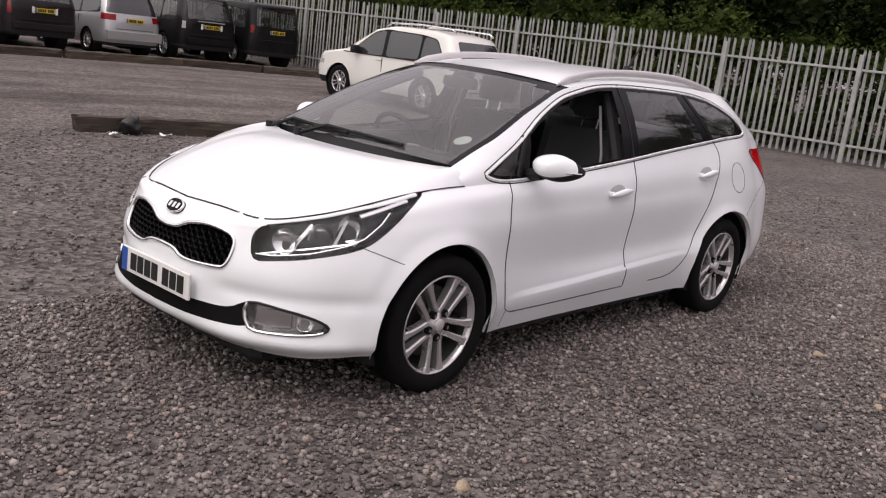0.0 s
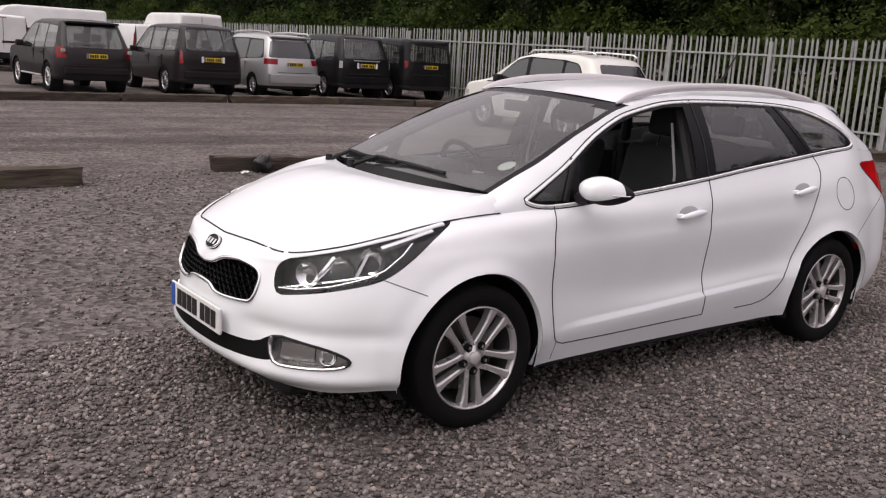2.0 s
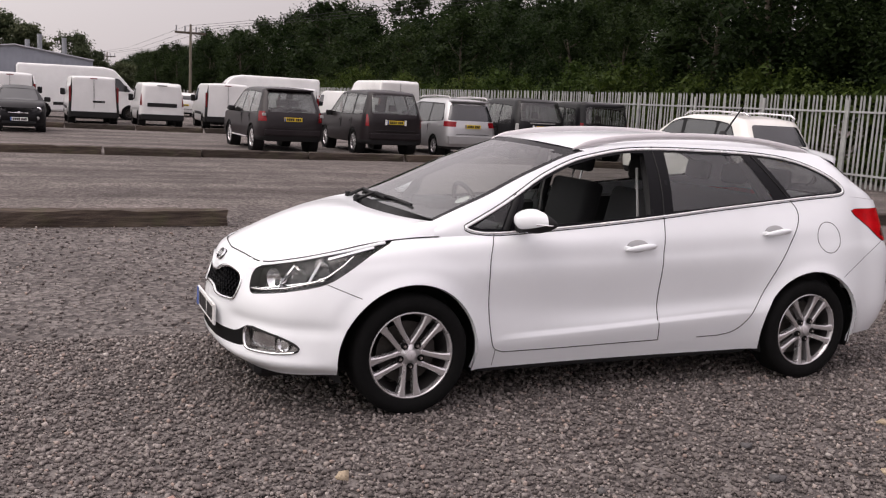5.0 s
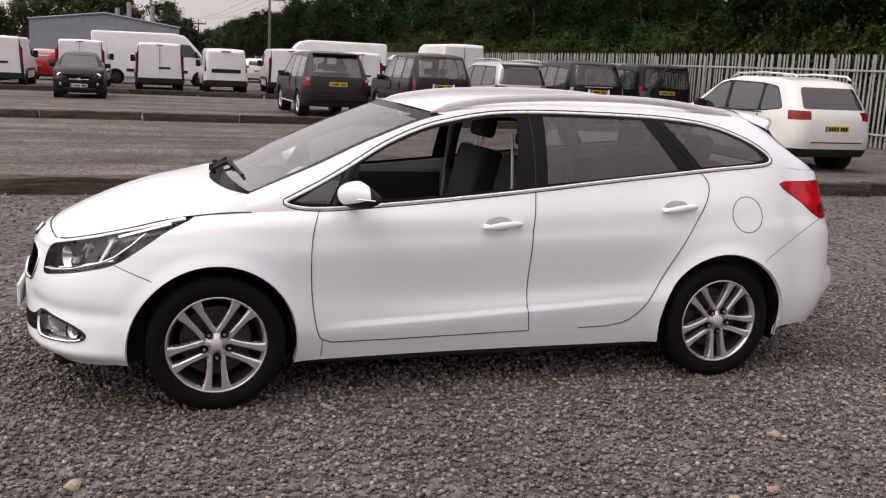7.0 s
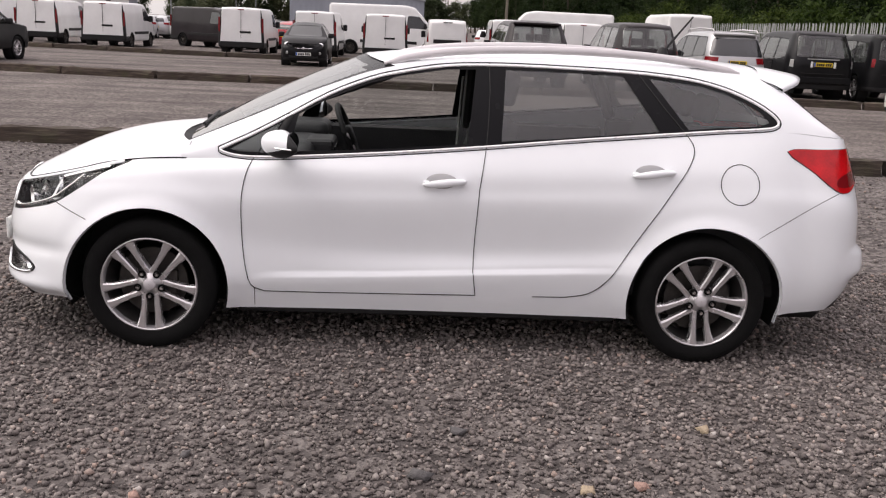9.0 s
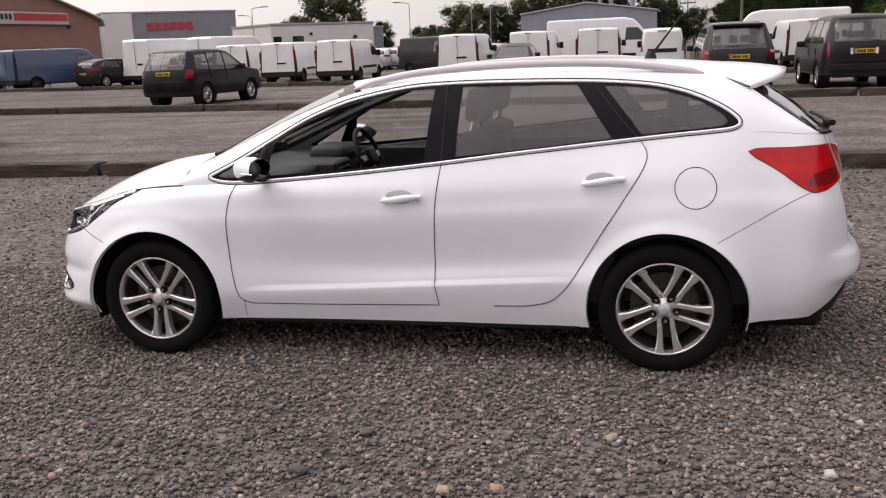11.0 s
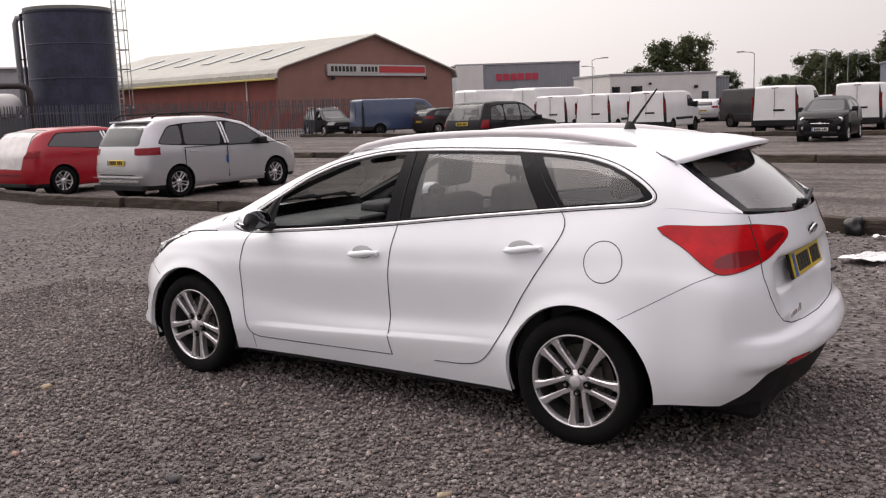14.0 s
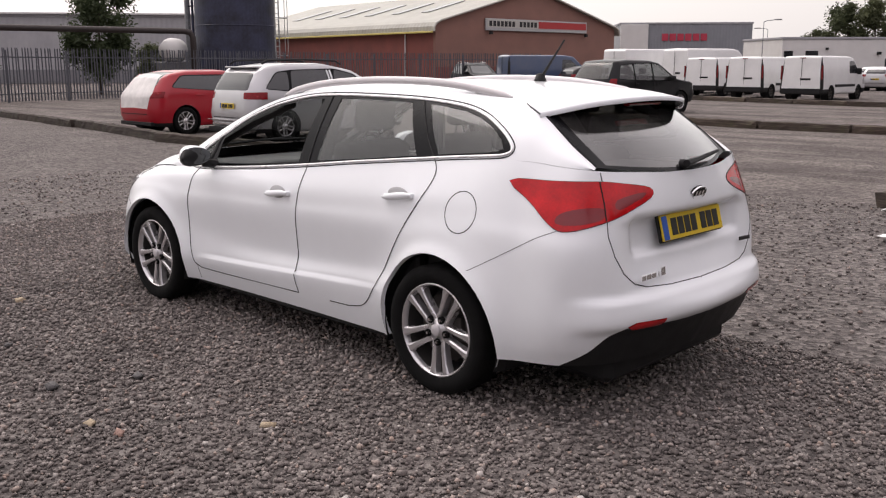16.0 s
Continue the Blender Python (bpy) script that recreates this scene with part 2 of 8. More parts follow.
WHITE = paint("white_car_paint", (0.83, 0.855, 0.875), rough=0.35, dirt=0.05)
VANWHITE = paint("white_van_paint", (0.74, 0.74, 0.73), rough=0.4, dirt=0.12)
BLACKP = paint("black_car_paint", (0.006, 0.006, 0.007), rough=0.35, dirt=0.05, coat=0.30, spec=0.08)
GREYP = paint("dark_grey_car_paint", (0.016, 0.012, 0.0135), rough=0.4, dirt=0.06, coat=0.32, spec=0.1)
SILVERP = paint("silver_car_paint", (0.48, 0.48, 0.49), flake=0.55, rough=0.35, dirt=0.1)
REDP = paint("red_car_paint", (0.34, 0.006, 0.016), rough=0.3, dirt=0.04, coat=0.5, spec=0.3)
BLUEP = paint("dark_blue_van_paint", (0.03, 0.055, 0.12), rough=0.35, dirt=0.2)
TRIM = plain("black_plastic_trim", (0.013, 0.013, 0.0135), 0.6, bump=0.1, spec=0.25)
GLOSSBLACK = plain("gloss_black", (0.006, 0.006, 0.007), 0.25, rough_vary=0.05, spec=0.12)
RUBBER = plain("tyre_rubber", (0.006, 0.006, 0.006), 0.9, bump=0.25, scale=14, spec=0.15)
# pale, barely metallic: chrome trim's reflection of the sky put into the colour
BRIGHT = plain("sky_bright_trim", (0.86, 0.86, 0.86), 0.28, 0.25, vary=0.03, rough_vary=0.05)
CHROME = plain("chrome", (0.78, 0.78, 0.79), 0.12, 1.0, vary=0.03, rough_vary=0.05)
ALLOY = plain("alloy_silver", (0.62, 0.605, 0.61), 0.26, 0.7, vary=0.06)
DARKMETAL = plain("dark_metal", (0.06, 0.055, 0.05), 0.55, 0.7, vary=0.4, scale=12)
SATIN = plain("satin_aluminium_rail", (0.60, 0.575, 0.585), 0.4, 0.3, vary=0.05)
SEAM = plain("shut_line_shadow", (0.012, 0.012, 0.012), 0.8)
CLOTH = plain("dark_seat_cloth", (0.035, 0.035, 0.037), 0.95, vary=0.25, fine=300, bump=0.3)
DASHM = plain("dark_dashboard", (0.022, 0.022, 0.023), 0.6, bump=0.2)
LIGHTTRIM = plain("light_grey_trim", (0.35, 0.35, 0.34), 0.7)
GLASS = glass("clear_glass", (0.82, 0.85, 0.84), 1.0, 0.02)
SHIELD = glass("windscreen_glass", (0.70, 0.74, 0.73), 1.5, 0.05)
# its strong pale film is the grey of reflected sky, painted in
TAILGLASS = glass("tail_window_glass", (0.26, 0.27, 0.265), 2.0, 0.10)
PRIVACY = glass("tinted_glass", (0.66, 0.68, 0.67), 1.5, 0.03)
CARGLASS = glass("parked_car_glass", (0.50, 0.53, 0.52), 1.3, 0.05)
FARGLASS = plain("dark_window_glass", (0.022, 0.024, 0.026), 0.05, vary=0.5, scale=1.3, rough_vary=0.03, spec=0.9)
LENS = glass("lamp_lens", (0.97, 0.98, 0.98), 0.35, 0.0)
REDLENS = plain("red_lamp_lens", (0.50, 0.006, 0.009), 0.15, vary=0.35, scale=9, coat=0.2, spec=0.3, rough_vary=0.05)
DARKRED = plain("dark_red_lamp_lens", (0.20, 0.006, 0.01), 0.15, coat=0.3, rough_vary=0.05)
YELLOWPLATE = plain("yellow_plate", (0.70, 0.50, 0.02), 0.35, vary=0.06)
WHITEPLATE = plain("white_plate", (0.75, 0.75, 0.73), 0.35, vary=0.05)
BLUEBAND = plain("blue_plate_band", (0.02, 0.09, 0.4), 0.4)
GLYPH = plain("plate_black", (0.01, 0.01, 0.01), 0.5)
GRAVEL, STONES, TIMBER = gravel_ground(), stone_mat(), timber_mat()
GALV = plain("galvanised_steel", (0.36, 0.37, 0.36), 0.55, 0.35, vary=0.25, scale=3)
DARKFENCE = plain("dark_grey_steel_fence", (0.10, 0.105, 0.12), 0.6, 0.2, vary=0.25, scale=2)
BARK = plain("bark", (0.07, 0.055, 0.04), 0.95, vary=0.4, scale=5, fine=30, bump=0.8)
CARRED = plain("red_rear_lamp", (0.20, 0.005, 0.009), 0.2, vary=0.35, scale=14, spec=0.3)
VANRED = plain("dark_van_lamp", (0.16, 0.010, 0.012), 0.2, vary=0.3, scale=14)
BARREL = plain("dark_wheel_barrel", (0.05, 0.047, 0.046), 0.5, 0.5, vary=0.3)
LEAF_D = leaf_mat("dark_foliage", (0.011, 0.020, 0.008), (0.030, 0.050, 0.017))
# far trees' leaves paled to grey-green, painting in the haze of distance
LEAF_F = leaf_mat("haze_paled_foliage", (0.065, 0.080, 0.050), (0.115, 0.135, 0.085))
LEAF_L = leaf_mat("light_foliage", (0.022, 0.040, 0.010), (0.075, 0.110, 0.028))


# ---------------------------------------------------------------- small builders
def thing(name, label, category, group="", kind="", at=None):
    e = new(name)
    e.empty_display_size = 0.2
    if at is not None:
        e.matrix_world = at
    return tagged(e, label, category, group, kind)


def part(name, bm, mat, parent, label="", smooth=False, normals=None):
    me = bpy.data.meshes.new(name)
    bm.to_mesh(me)
    bm.free()
    return part_mesh(name, me, mat, parent, label, smooth)


def part_mesh(name, me, mat, parent, label="", smooth=False):
    me.materials.append(mat)
    if smooth:
        me.polygons.foreach_set("use_smooth", [True] * len(me.polygons))
    ob = new(name, me)
    ob.parent = parent
    if label:
        tagged(ob, label)
    return ob


def solid(name, bm, mat, label, category, group="", kind="", at=None, smooth=False):
    """A thing that is one mesh."""
    ob = part(name, bm, mat, None, smooth=smooth)
    if at is not None:
        ob.matrix_world = at
    return tagged(ob, label, category, group, kind)


def box(x0, x1, y0, y1, z0, z1, bevel=0.0, seg=2, bm=None):
    b = bmesh.new()
    bmesh.ops.create_cube(b, size=1.0, matrix=Matrix.Translation(((x0 + x1) / 2, (y0 + y1) / 2, (z0 + z1) / 2)) @ Matrix.Diagonal((x1 - x0, y1 - y0, z1 - z0, 1)))
    if bevel:
        bmesh.ops.bevel(b, geom=b.edges[:] , offset=bevel, segments=seg, profile=0.6, affect="EDGES")
    if bm is None:
        return b
    join(bm, b)
    return bm


def join(bm, other, m=None):
    if m is not None:
        bmesh.ops.transform(other, matrix=m, verts=other.verts)
    me = bpy.data.meshes.new("tmp")
    other.to_mesh(me)
    other.free()
    bm.from_mesh(me)
    bpy.data.meshes.remove(me)
    return bm


def tube(path, r, sides=8, closed=False, taper=None, bm=None):
    """A round bar along a list of points."""
    b = bm or bmesh.new()
    pts = [Vector(p) for p in path]
    rings = []
    for i, p in enumerate(pts):
        a, c = pts[max(i - 1, 0)], pts[min(i + 1, len(pts) - 1)]
        if closed:
            a, c = pts[i - 1], pts[(i + 1) % len(pts)]
        d = (c - a).normalized()
        q = d.to_track_quat("Z", "Y")
        rr = r * (taper[i] if taper else 1)
        rings.append([b.verts.new(p + q @ Vector((rr * math.cos(k * math.tau / sides), rr * math.sin(k * math.tau / sides), 0))) for k in range(sides)])
    n = len(rings)
    for i in range(n if closed else n - 1):
        for k in range(sides):
            b.faces.new((rings[i][k], rings[i][(k + 1) % sides], rings[(i + 1) % n][(k + 1) % sides], rings[(i + 1) % n][k]))
    if not closed:
        b.faces.new(rings[0][::-1])
        b.faces.new(rings[-1])
    return b


def lathe(profile, sides=48, bm=None, axis="Y"):
    """Turns (radius, along) points about the axis."""
    b = bm or bmesh.new()
    rings = []
    for r, a in profile:
        ring = []
        for k in range(sides):
            t = k * math.tau / sides
            c, s = r * math.cos(t), r * math.sin(t)
            ring.append(b.verts.new((c, a, s) if axis == "Y" else (c, s, a)))
        rings.append(ring)
    for i in range(len(rings) - 1):
        for k in range(sides):
            b.faces.new((rings[i][k], rings[i][(k + 1) % sides], rings[i + 1][(k + 1) % sides], rings[i + 1][k]))
    bmesh.ops.recalc_face_normals(b, faces=b.faces)
    return b


def hermite(P, d, q):
    m = np.zeros_like(P)
    h = np.diff(d)[:, None]
    s = np.diff(P, axis=0) / h
    m[1:-1] = (s[:-1] * h[1:] + s[1:] * h[:-1]) / (h[1:] + h[:-1])
    m[0], m[-1] = s[0], s[-1]
    i = np.clip(np.searchsorted(d, q, side="right") - 1, 0, len(d) - 2)
    u = ((q - d[i]) / (d[i + 1] - d[i]))[:, None]
    hh = (d[i + 1] - d[i])[:, None]
    return (2 * u**3 - 3 * u**2 + 1) * P[i] + (u**3 - 2 * u**2 + u) * hh * m[i] + (-2 * u**3 + 3 * u**2) * P[i + 1] + (u**3 - u**2) * hh * m[i + 1]


def grid_bm(G, flip=False, bm=None):
    """Quads over a rows x cols x 3 array of places."""
    b = bm or bmesh.new()
    V = [[b.verts.new(p) for p in row] for row in G]
    for i in range(len(V) - 1):
        for j in range(len(V[0]) - 1):
            f = [V[i][j], V[i][j + 1], V[i + 1][j + 1], V[i + 1][j]]
            b.faces.new(f[::-1] if flip else f)
    return b


def mirrored(bm):
    """A copy of the mesh on the other side of the car's middle."""
    o = bm.copy()
    bmesh.ops.transform(o, matrix=Matrix.Diagonal((1, -1, 1, 1)), verts=o.verts)
    bmesh.ops.reverse_faces(o, faces=o.faces)
    return o

# ---------------------------------------------------------------- the yard
def yard(x, y):
    """From the yard's own plan to the world, whose x runs along the parked estate car."""
    back = min(1.0, max(0.0, (y - 24) / 12)) * max(-0.45, min(0.2, -0.29 - 0.0325 * x))
    return x + 0.0046 * y - 0.10 + back, 1.022 * y - 0.016 * x + 0.16


rng = np.random.default_rng(7)


def hump(x, y):
    """Gentle unevenness of the yard, flat under the parked cars."""
    return 0.012 * np.sin(0.9 * x + 0.4) * np.sin(1.3 * y) * np.clip((np.abs(y) - 1.2) / 2, 0, 1)


def ground():
    xs = np.unique(np.concatenate([[-1500, -700, -300, -150, -90], np.arange(-60, -8, 4), np.arange(-8, 8.1, 0.25), np.arange(10, 60, 4), [90, 200, 600, 1500]]))
    ys = np.unique(np.concatenate([[-1500, -500, -150, -60, -30, -15], np.arange(-8, 7.1, 0.25), np.arange(8, 60, 3), [80, 120, 250, 700, 2000]]))
    X, Y = np.meshgrid(xs, ys)
    Z = np.where((np.abs(X) < 8) & (Y > -8) & (Y < 7), hump(X, Y), 0)
    bm = grid_bm(np.dstack([X, Y, Z]))
    return solid("ground", bm, GRAVEL, "wide yard of grey gravel turning to compacted dirt", "ground", kind="structure", smooth=True)


ground()


def pebble(seed, n=8):
    r = np.random.default_rng(seed)
    bm = bmesh.new()
    for k in range(n):
        z = -1 + 2 * (k + 0.5) / n
        a = 2.4 * k + 0.9 * r.random()
        w = math.sqrt(1 - z * z)
        bm.verts.new(Vector((w * math.cos(a), w * math.sin(a), z)) * 0.5 * (0.68 + 0.6 * r.random()))
    got = bmesh.ops.convex_hull(bm, input=bm.verts)
    bmesh.ops.delete(bm, geom=[v for v in got["geom_interior"] if isinstance(v, bmesh.types.BMVert)], context="VERTS")
    V = np.array([v.co[:] for v in bm.verts])
    bm.verts.index_update()
    F = np.array([[v.index for v in f.verts] for f in bm.faces if len(f.verts) == 3])
    bm.free()
    return V, F


def scatter_stones(name, count, area, smin, smax, label, power=2.2):
    """Loose stones pressed into the ground, in one mesh."""
    kinds = [pebble(k) for k in range(16)]
    VV, FF, base = [], [], 0
    x0, x1, y0, y1 = area
    X, Y = rng.uniform(x0, x1, count), rng.uniform(y0, y1, count)
    S = smin + (smax - smin) * rng.random(count) ** power
    A = rng.uniform(0, math.tau, count)
    K = rng.integers(0, 16, count)
    Q = rng.uniform(0.55, 1.0, (count, 3)) * [1.2, 1.0, 0.85]
    for k, (V, F) in enumerate(kinds):
        i = np.nonzero(K == k)[0]
        c, s = np.cos(A[i])[:, None], np.sin(A[i])[:, None]
        P = V[None] * Q[i][:, None] * S[i][:, None, None]
        W = np.empty_like(P)
        W[..., 0] = P[..., 0] * c - P[..., 1] * s + X[i][:, None]
        W[..., 1] = P[..., 0] * s + P[..., 1] * c + Y[i][:, None]
        W[..., 2] = P[..., 2] + hump(X[i], Y[i])[:, None] + 0.22 * S[i][:, None]
        VV.append(W.reshape(-1, 3))
        FF.append((F[None] + (np.arange(len(i)) * len(V))[:, None, None] + base).reshape(-1, 3))
        base += len(i) * len(V)
    VV, FF = np.concatenate(VV), np.concatenate(FF)
    me = bpy.data.meshes.new(name)
    me.vertices.add(len(VV))
    me.vertices.foreach_set("co", VV.ravel())
    me.loops.add(FF.size)
    me.loops.foreach_set("vertex_index", FF.ravel())
    me.polygons.add(len(FF))
    me.polygons.foreach_set("loop_start", np.arange(0, FF.size, 3))
    me.polygons.foreach_set("loop_total", np.full(len(FF), 3))
    me.update()
    me.materials.append(STONES)
    return tagged(new(name, me), label, "gravel", kind="stuff")


scatter_stones("loose_gravel", 118000, (-5.2, 5.0, -4.0, 1.0), 0.013, 0.038, "loose angular grey and pinkish gravel stones")
scatter_stones("scattered_gravel", 26000, (-9, 9, -5.5, 6.8), 0.015, 0.048, "scattered grey gravel stones, some larger")


def stone(x, y, s, col, label):
    V, F = pebble(int(abs(x) * 100 + abs(y) * 37))
    bm = bmesh.new()
    vs = [bm.verts.new((p[0] * s, p[1] * s * 0.8, p[2] * s * 0.6)) for p in V]
    for f in F:
        bm.faces.new([vs[k] for k in f])
    bmesh.ops.subdivide_edges(bm, edges=bm.edges[:], cuts=1, smooth=0.4)
    solid("stone", bm, col, label, "stone", group="larger stones on the gravel", at=pose(x, y, 0.012, 0, 0, x * 70), smooth=True)


PINK = plain("pinkish_stone", (0.34, 0.22, 0.18), 0.85, vary=0.3, scale=20, bump=0.5)
TAN = plain("tan_stone", (0.36, 0.29, 0.2), 0.85, vary=0.3, scale=20, bump=0.5)
DARKST = plain("dark_stone", (0.09, 0.085, 0.085), 0.85, vary=0.3, scale=20, bump=0.5)
PALE = plain("pale_stone", (0.45, 0.43, 0.4), 0.85, vary=0.25, scale=20, bump=0.5)
for x, y, s, c, w in ((-0.05, -2.12, 0.11, DARKST, "dark grey stone lying on the gravel"), (0.53, -2.2, 0.075, TAN, "tan stone lying on the gravel"),
                      (0.73, -2.17, 0.075, PINK, "pinkish stone lying on the gravel"), (1.11, -1.67, 0.09, TAN, "tan stone lying on the gravel"),
                      (0.3, -2.62, 0.12, PINK, "pink stone lying on the gravel"), (-1.0, -2.3, 0.07, PINK, "pinkish stone lying on the gravel"),
                      (-2.6, -1.6, 0.08, PINK, "pinkish stone lying on the gravel"), (-1.9, -1.55, 0.09, TAN, "flat tan stone lying on the gravel"),
                      (1.9, -1.9, 0.07, PALE, "pale stone lying on the gravel"), (2.5, -1.3, 0.06, PALE, "pale stone lying on the gravel"),
                      (0.1, -1.75, 0.07, DARKST, "dark stone lying on the gravel"), (-0.9, -2.0, 0.06, DARKST, "dark stone lying on the gravel"),
                      (1.5, -2.4, 0.08, PALE, "pale stone lying on the gravel"), (-2.9, -2.1, 0.08, PINK, "pinkish stone lying on the gravel")):
    stone(x, y, s, c, w)


# ---------------------------------------------------------------- timber sleepers in rows
def sleeper_mesh(seed, length=2.55, w=0.25, h=0.19):
    r = np.random.default_rng(seed)
    bm = bmesh.new()
    n = 14
    rings = []
    for i in range(n + 1):
        x = -length / 2 + length * i / n
        ring = []
        for a, b in ((-1, 0), (-1, 0.5), (-0.93, 0.94), (-0.5, 1), (0.5, 1), (0.93, 0.94), (1, 0.5), (1, 0)):
            ring.append(bm.verts.new((x + 0.015 * r.normal() * (i in (0, n)), a * w / 2 + 0.007 * r.normal(), max(-0.02, b * h + 0.008 * r.normal() - 0.02 * (b == 0)))))
        rings.append(ring)
    for i in range(n):
        for k in range(8):
            bm.faces.new((rings[i][k], rings[i + 1][k], rings[i + 1][(k + 1) % 8], rings[i][(k + 1) % 8]))
    bm.faces.new(rings[0])
    bm.faces.new(rings[-1][::-1])
    me = bpy.data.meshes.new("sleeper")
    bm.to_mesh(me)
    bm.free()
    me.materials.append(TIMBER)
    return me


SLEEPERS = [sleeper_mesh(k) for k in range(5)]


def sleeper(x, y, turn, k, group, s=1.0):
    ob = new("timber_sleeper", SLEEPERS[k % 5])
    ob.matrix_world = pose(x, y, 0, 0, 0, turn) @ Matrix.Diagonal((s, 1, 1, 1))
    tagged(ob, "weathered dark brown timber railway sleeper on the gravel", "sleeper", group)


def row(points, group, seed, gap=0.06):
    """Sleepers end to end along a bent line."""
    k = seed
    points = [yard(*p) for p in points]
    for (xa, ya), (xb, yb) in zip(points, points[1:]):
        L = math.hypot(xb - xa, yb - ya)
        n = max(1, round(L / 2.6))
        t = math.degrees(math.atan2(yb - ya, xb - xa))
        for i in range(n):
            f = (i + 0.5) / n
            sleeper(xa + (xb - xa) * f, ya + (yb - ya) * f + 0.04 * math.sin(k * 2.3), t + 1.3 * math.sin(k * 1.7), k, group, (L / n - gap) / 2.55)
            k += 1


row([(-26.5, 6.75), (-17.0, 6.0), (-13.6, 5.5), (-6.0, 5.75), (-0.87, 5.85)], "near row of sleepers", 0)
row([(0.75, 6.45), (3.3, 6.0), (8.5, 5.75), (11.7, 5.55), (14.7, 5.2)], "near row of sleepers", 3)
row([(-24.0, 19.2), (-13.4, 18.5), (-6.2, 17.6), (0.6, 17.6), (6.0, 17.8), (9.2, 17.9), (13.6, 17.0)], "middle row of sleepers", 1)
row([(-38.0, 38.0), (-22.0, 35.0), (-9.8, 32.0), (3.0, 31.0), (9.0, 31.0)], "far row of sleepers", 2)

# a dark cover and papers by the gap
bm = bmesh.new()
bmesh.ops.create_icosphere(bm, subdivisions=3, radius=0.115)
for v in bm.verts:
    v.co *= 1 + 0.55 * noise.noise(v.co * 14)
    v.co.z = max(v.co.z * 1.05, -0.1)
solid("black_bag", bm, plain("black_polythene", (0.01, 0.01, 0.01), 0.35, bump=0.4), "crumpled black plastic bag against a sleeper", "bag", at=pose(*yard(1.32, 6.2), 0.10), smooth=True)


def sheet(x, y, w, h, turn, label):
    r = np.random.default_rng(int(x * 100))
    n = 6
    G = [[(w * (i / n - 0.5), h * (j / n - 0.5), 0.05 + 0.012 * math.sin(2.4 * i / n + j) + 0.004 * r.normal()) for i in range(n + 1)] for j in range(n + 1)]
    bm = grid_bm(G)
    ex = bmesh.ops.extrude_face_region(bm, geom=bm.faces[:])
    bmesh.ops.translate(bm, vec=(0, 0, -0.003), verts=[g for g in ex["geom"] if isinstance(g, bmesh.types.BMVert)])
    return solid("paper_sheet", bm, plain("white_paper", (0.75, 0.75, 0.74), 0.8, vary=0.05), label, "paper", group="litter", at=pose(*yard(x, y), 0, 0, 0, turn), smooth=True)


sh = sheet(1.75, 4.58, 0.36, 0.52, -18, "white printed sheet lying on the gravel")
for k in range(6):
    part("print_line", box(-0.13, 0.13 - 0.04 * (k % 3), -0.005, 0.005, 0.0, 0.0012), plain("grey_print", (0.3, 0.3, 0.32), 0.8), sh).location = (0, 0.2 - 0.07 * k, 0.066)
sheet(1.02, 6.0, 0.12, 0.09, 30, "scrap of white paper by the sleeper")
sheet(1.62, 5.95, 0.1, 0.14, 70, "scrap of white paper by the sleeper")


# ---------------------------------------------------------------- palisade fences
def pale_mesh(h, w, name):
    """One W-profile pale with a split, pointed head."""
    bm = bmesh.new()
    d = 0.018
    prof = [(-w / 2, 0), (-w / 4, d), (0, 0.3 * d), (w / 4, d), (w / 2, 0)]
    top = [h - 0.10, h - 0.03, h - 0.07, h - 0.03, h - 0.10]
    tip = [h - 0.08, h, h - 0.05, h, h - 0.08]
    lo = [bm.verts.new((x, y, 0.05)) for x, y in prof]
    hi = [bm.verts.new((x * 0.9, y, t)) for (x, y), t in zip(prof, tip)]
    lo2 = [bm.verts.new((x, y + 0.004, 0.05)) for x, y in prof]
    hi2 = [bm.verts.new((x * 0.9, y + 0.004, t)) for (x, y), t in zip(prof, tip)]
    for k in range(4):
        bm.faces.new((lo[k], hi[k], hi[k + 1], lo[k + 1]))
        bm.faces.new((lo2[k + 1], hi2[k + 1], hi2[k], lo2[k]))
        bm.faces.new((hi[k], hi2[k], hi2[k + 1], hi[k + 1]))
    for a, b, c, e in ((lo[0], lo2[0], hi2[0], hi[0]), (lo[4], hi[4], hi2[4], lo2[4])):
        bm.faces.new((a, b, c, e))
    me = bpy.data.meshes.new(name)
    bm.to_mesh(me)
    bm.free()
    return me


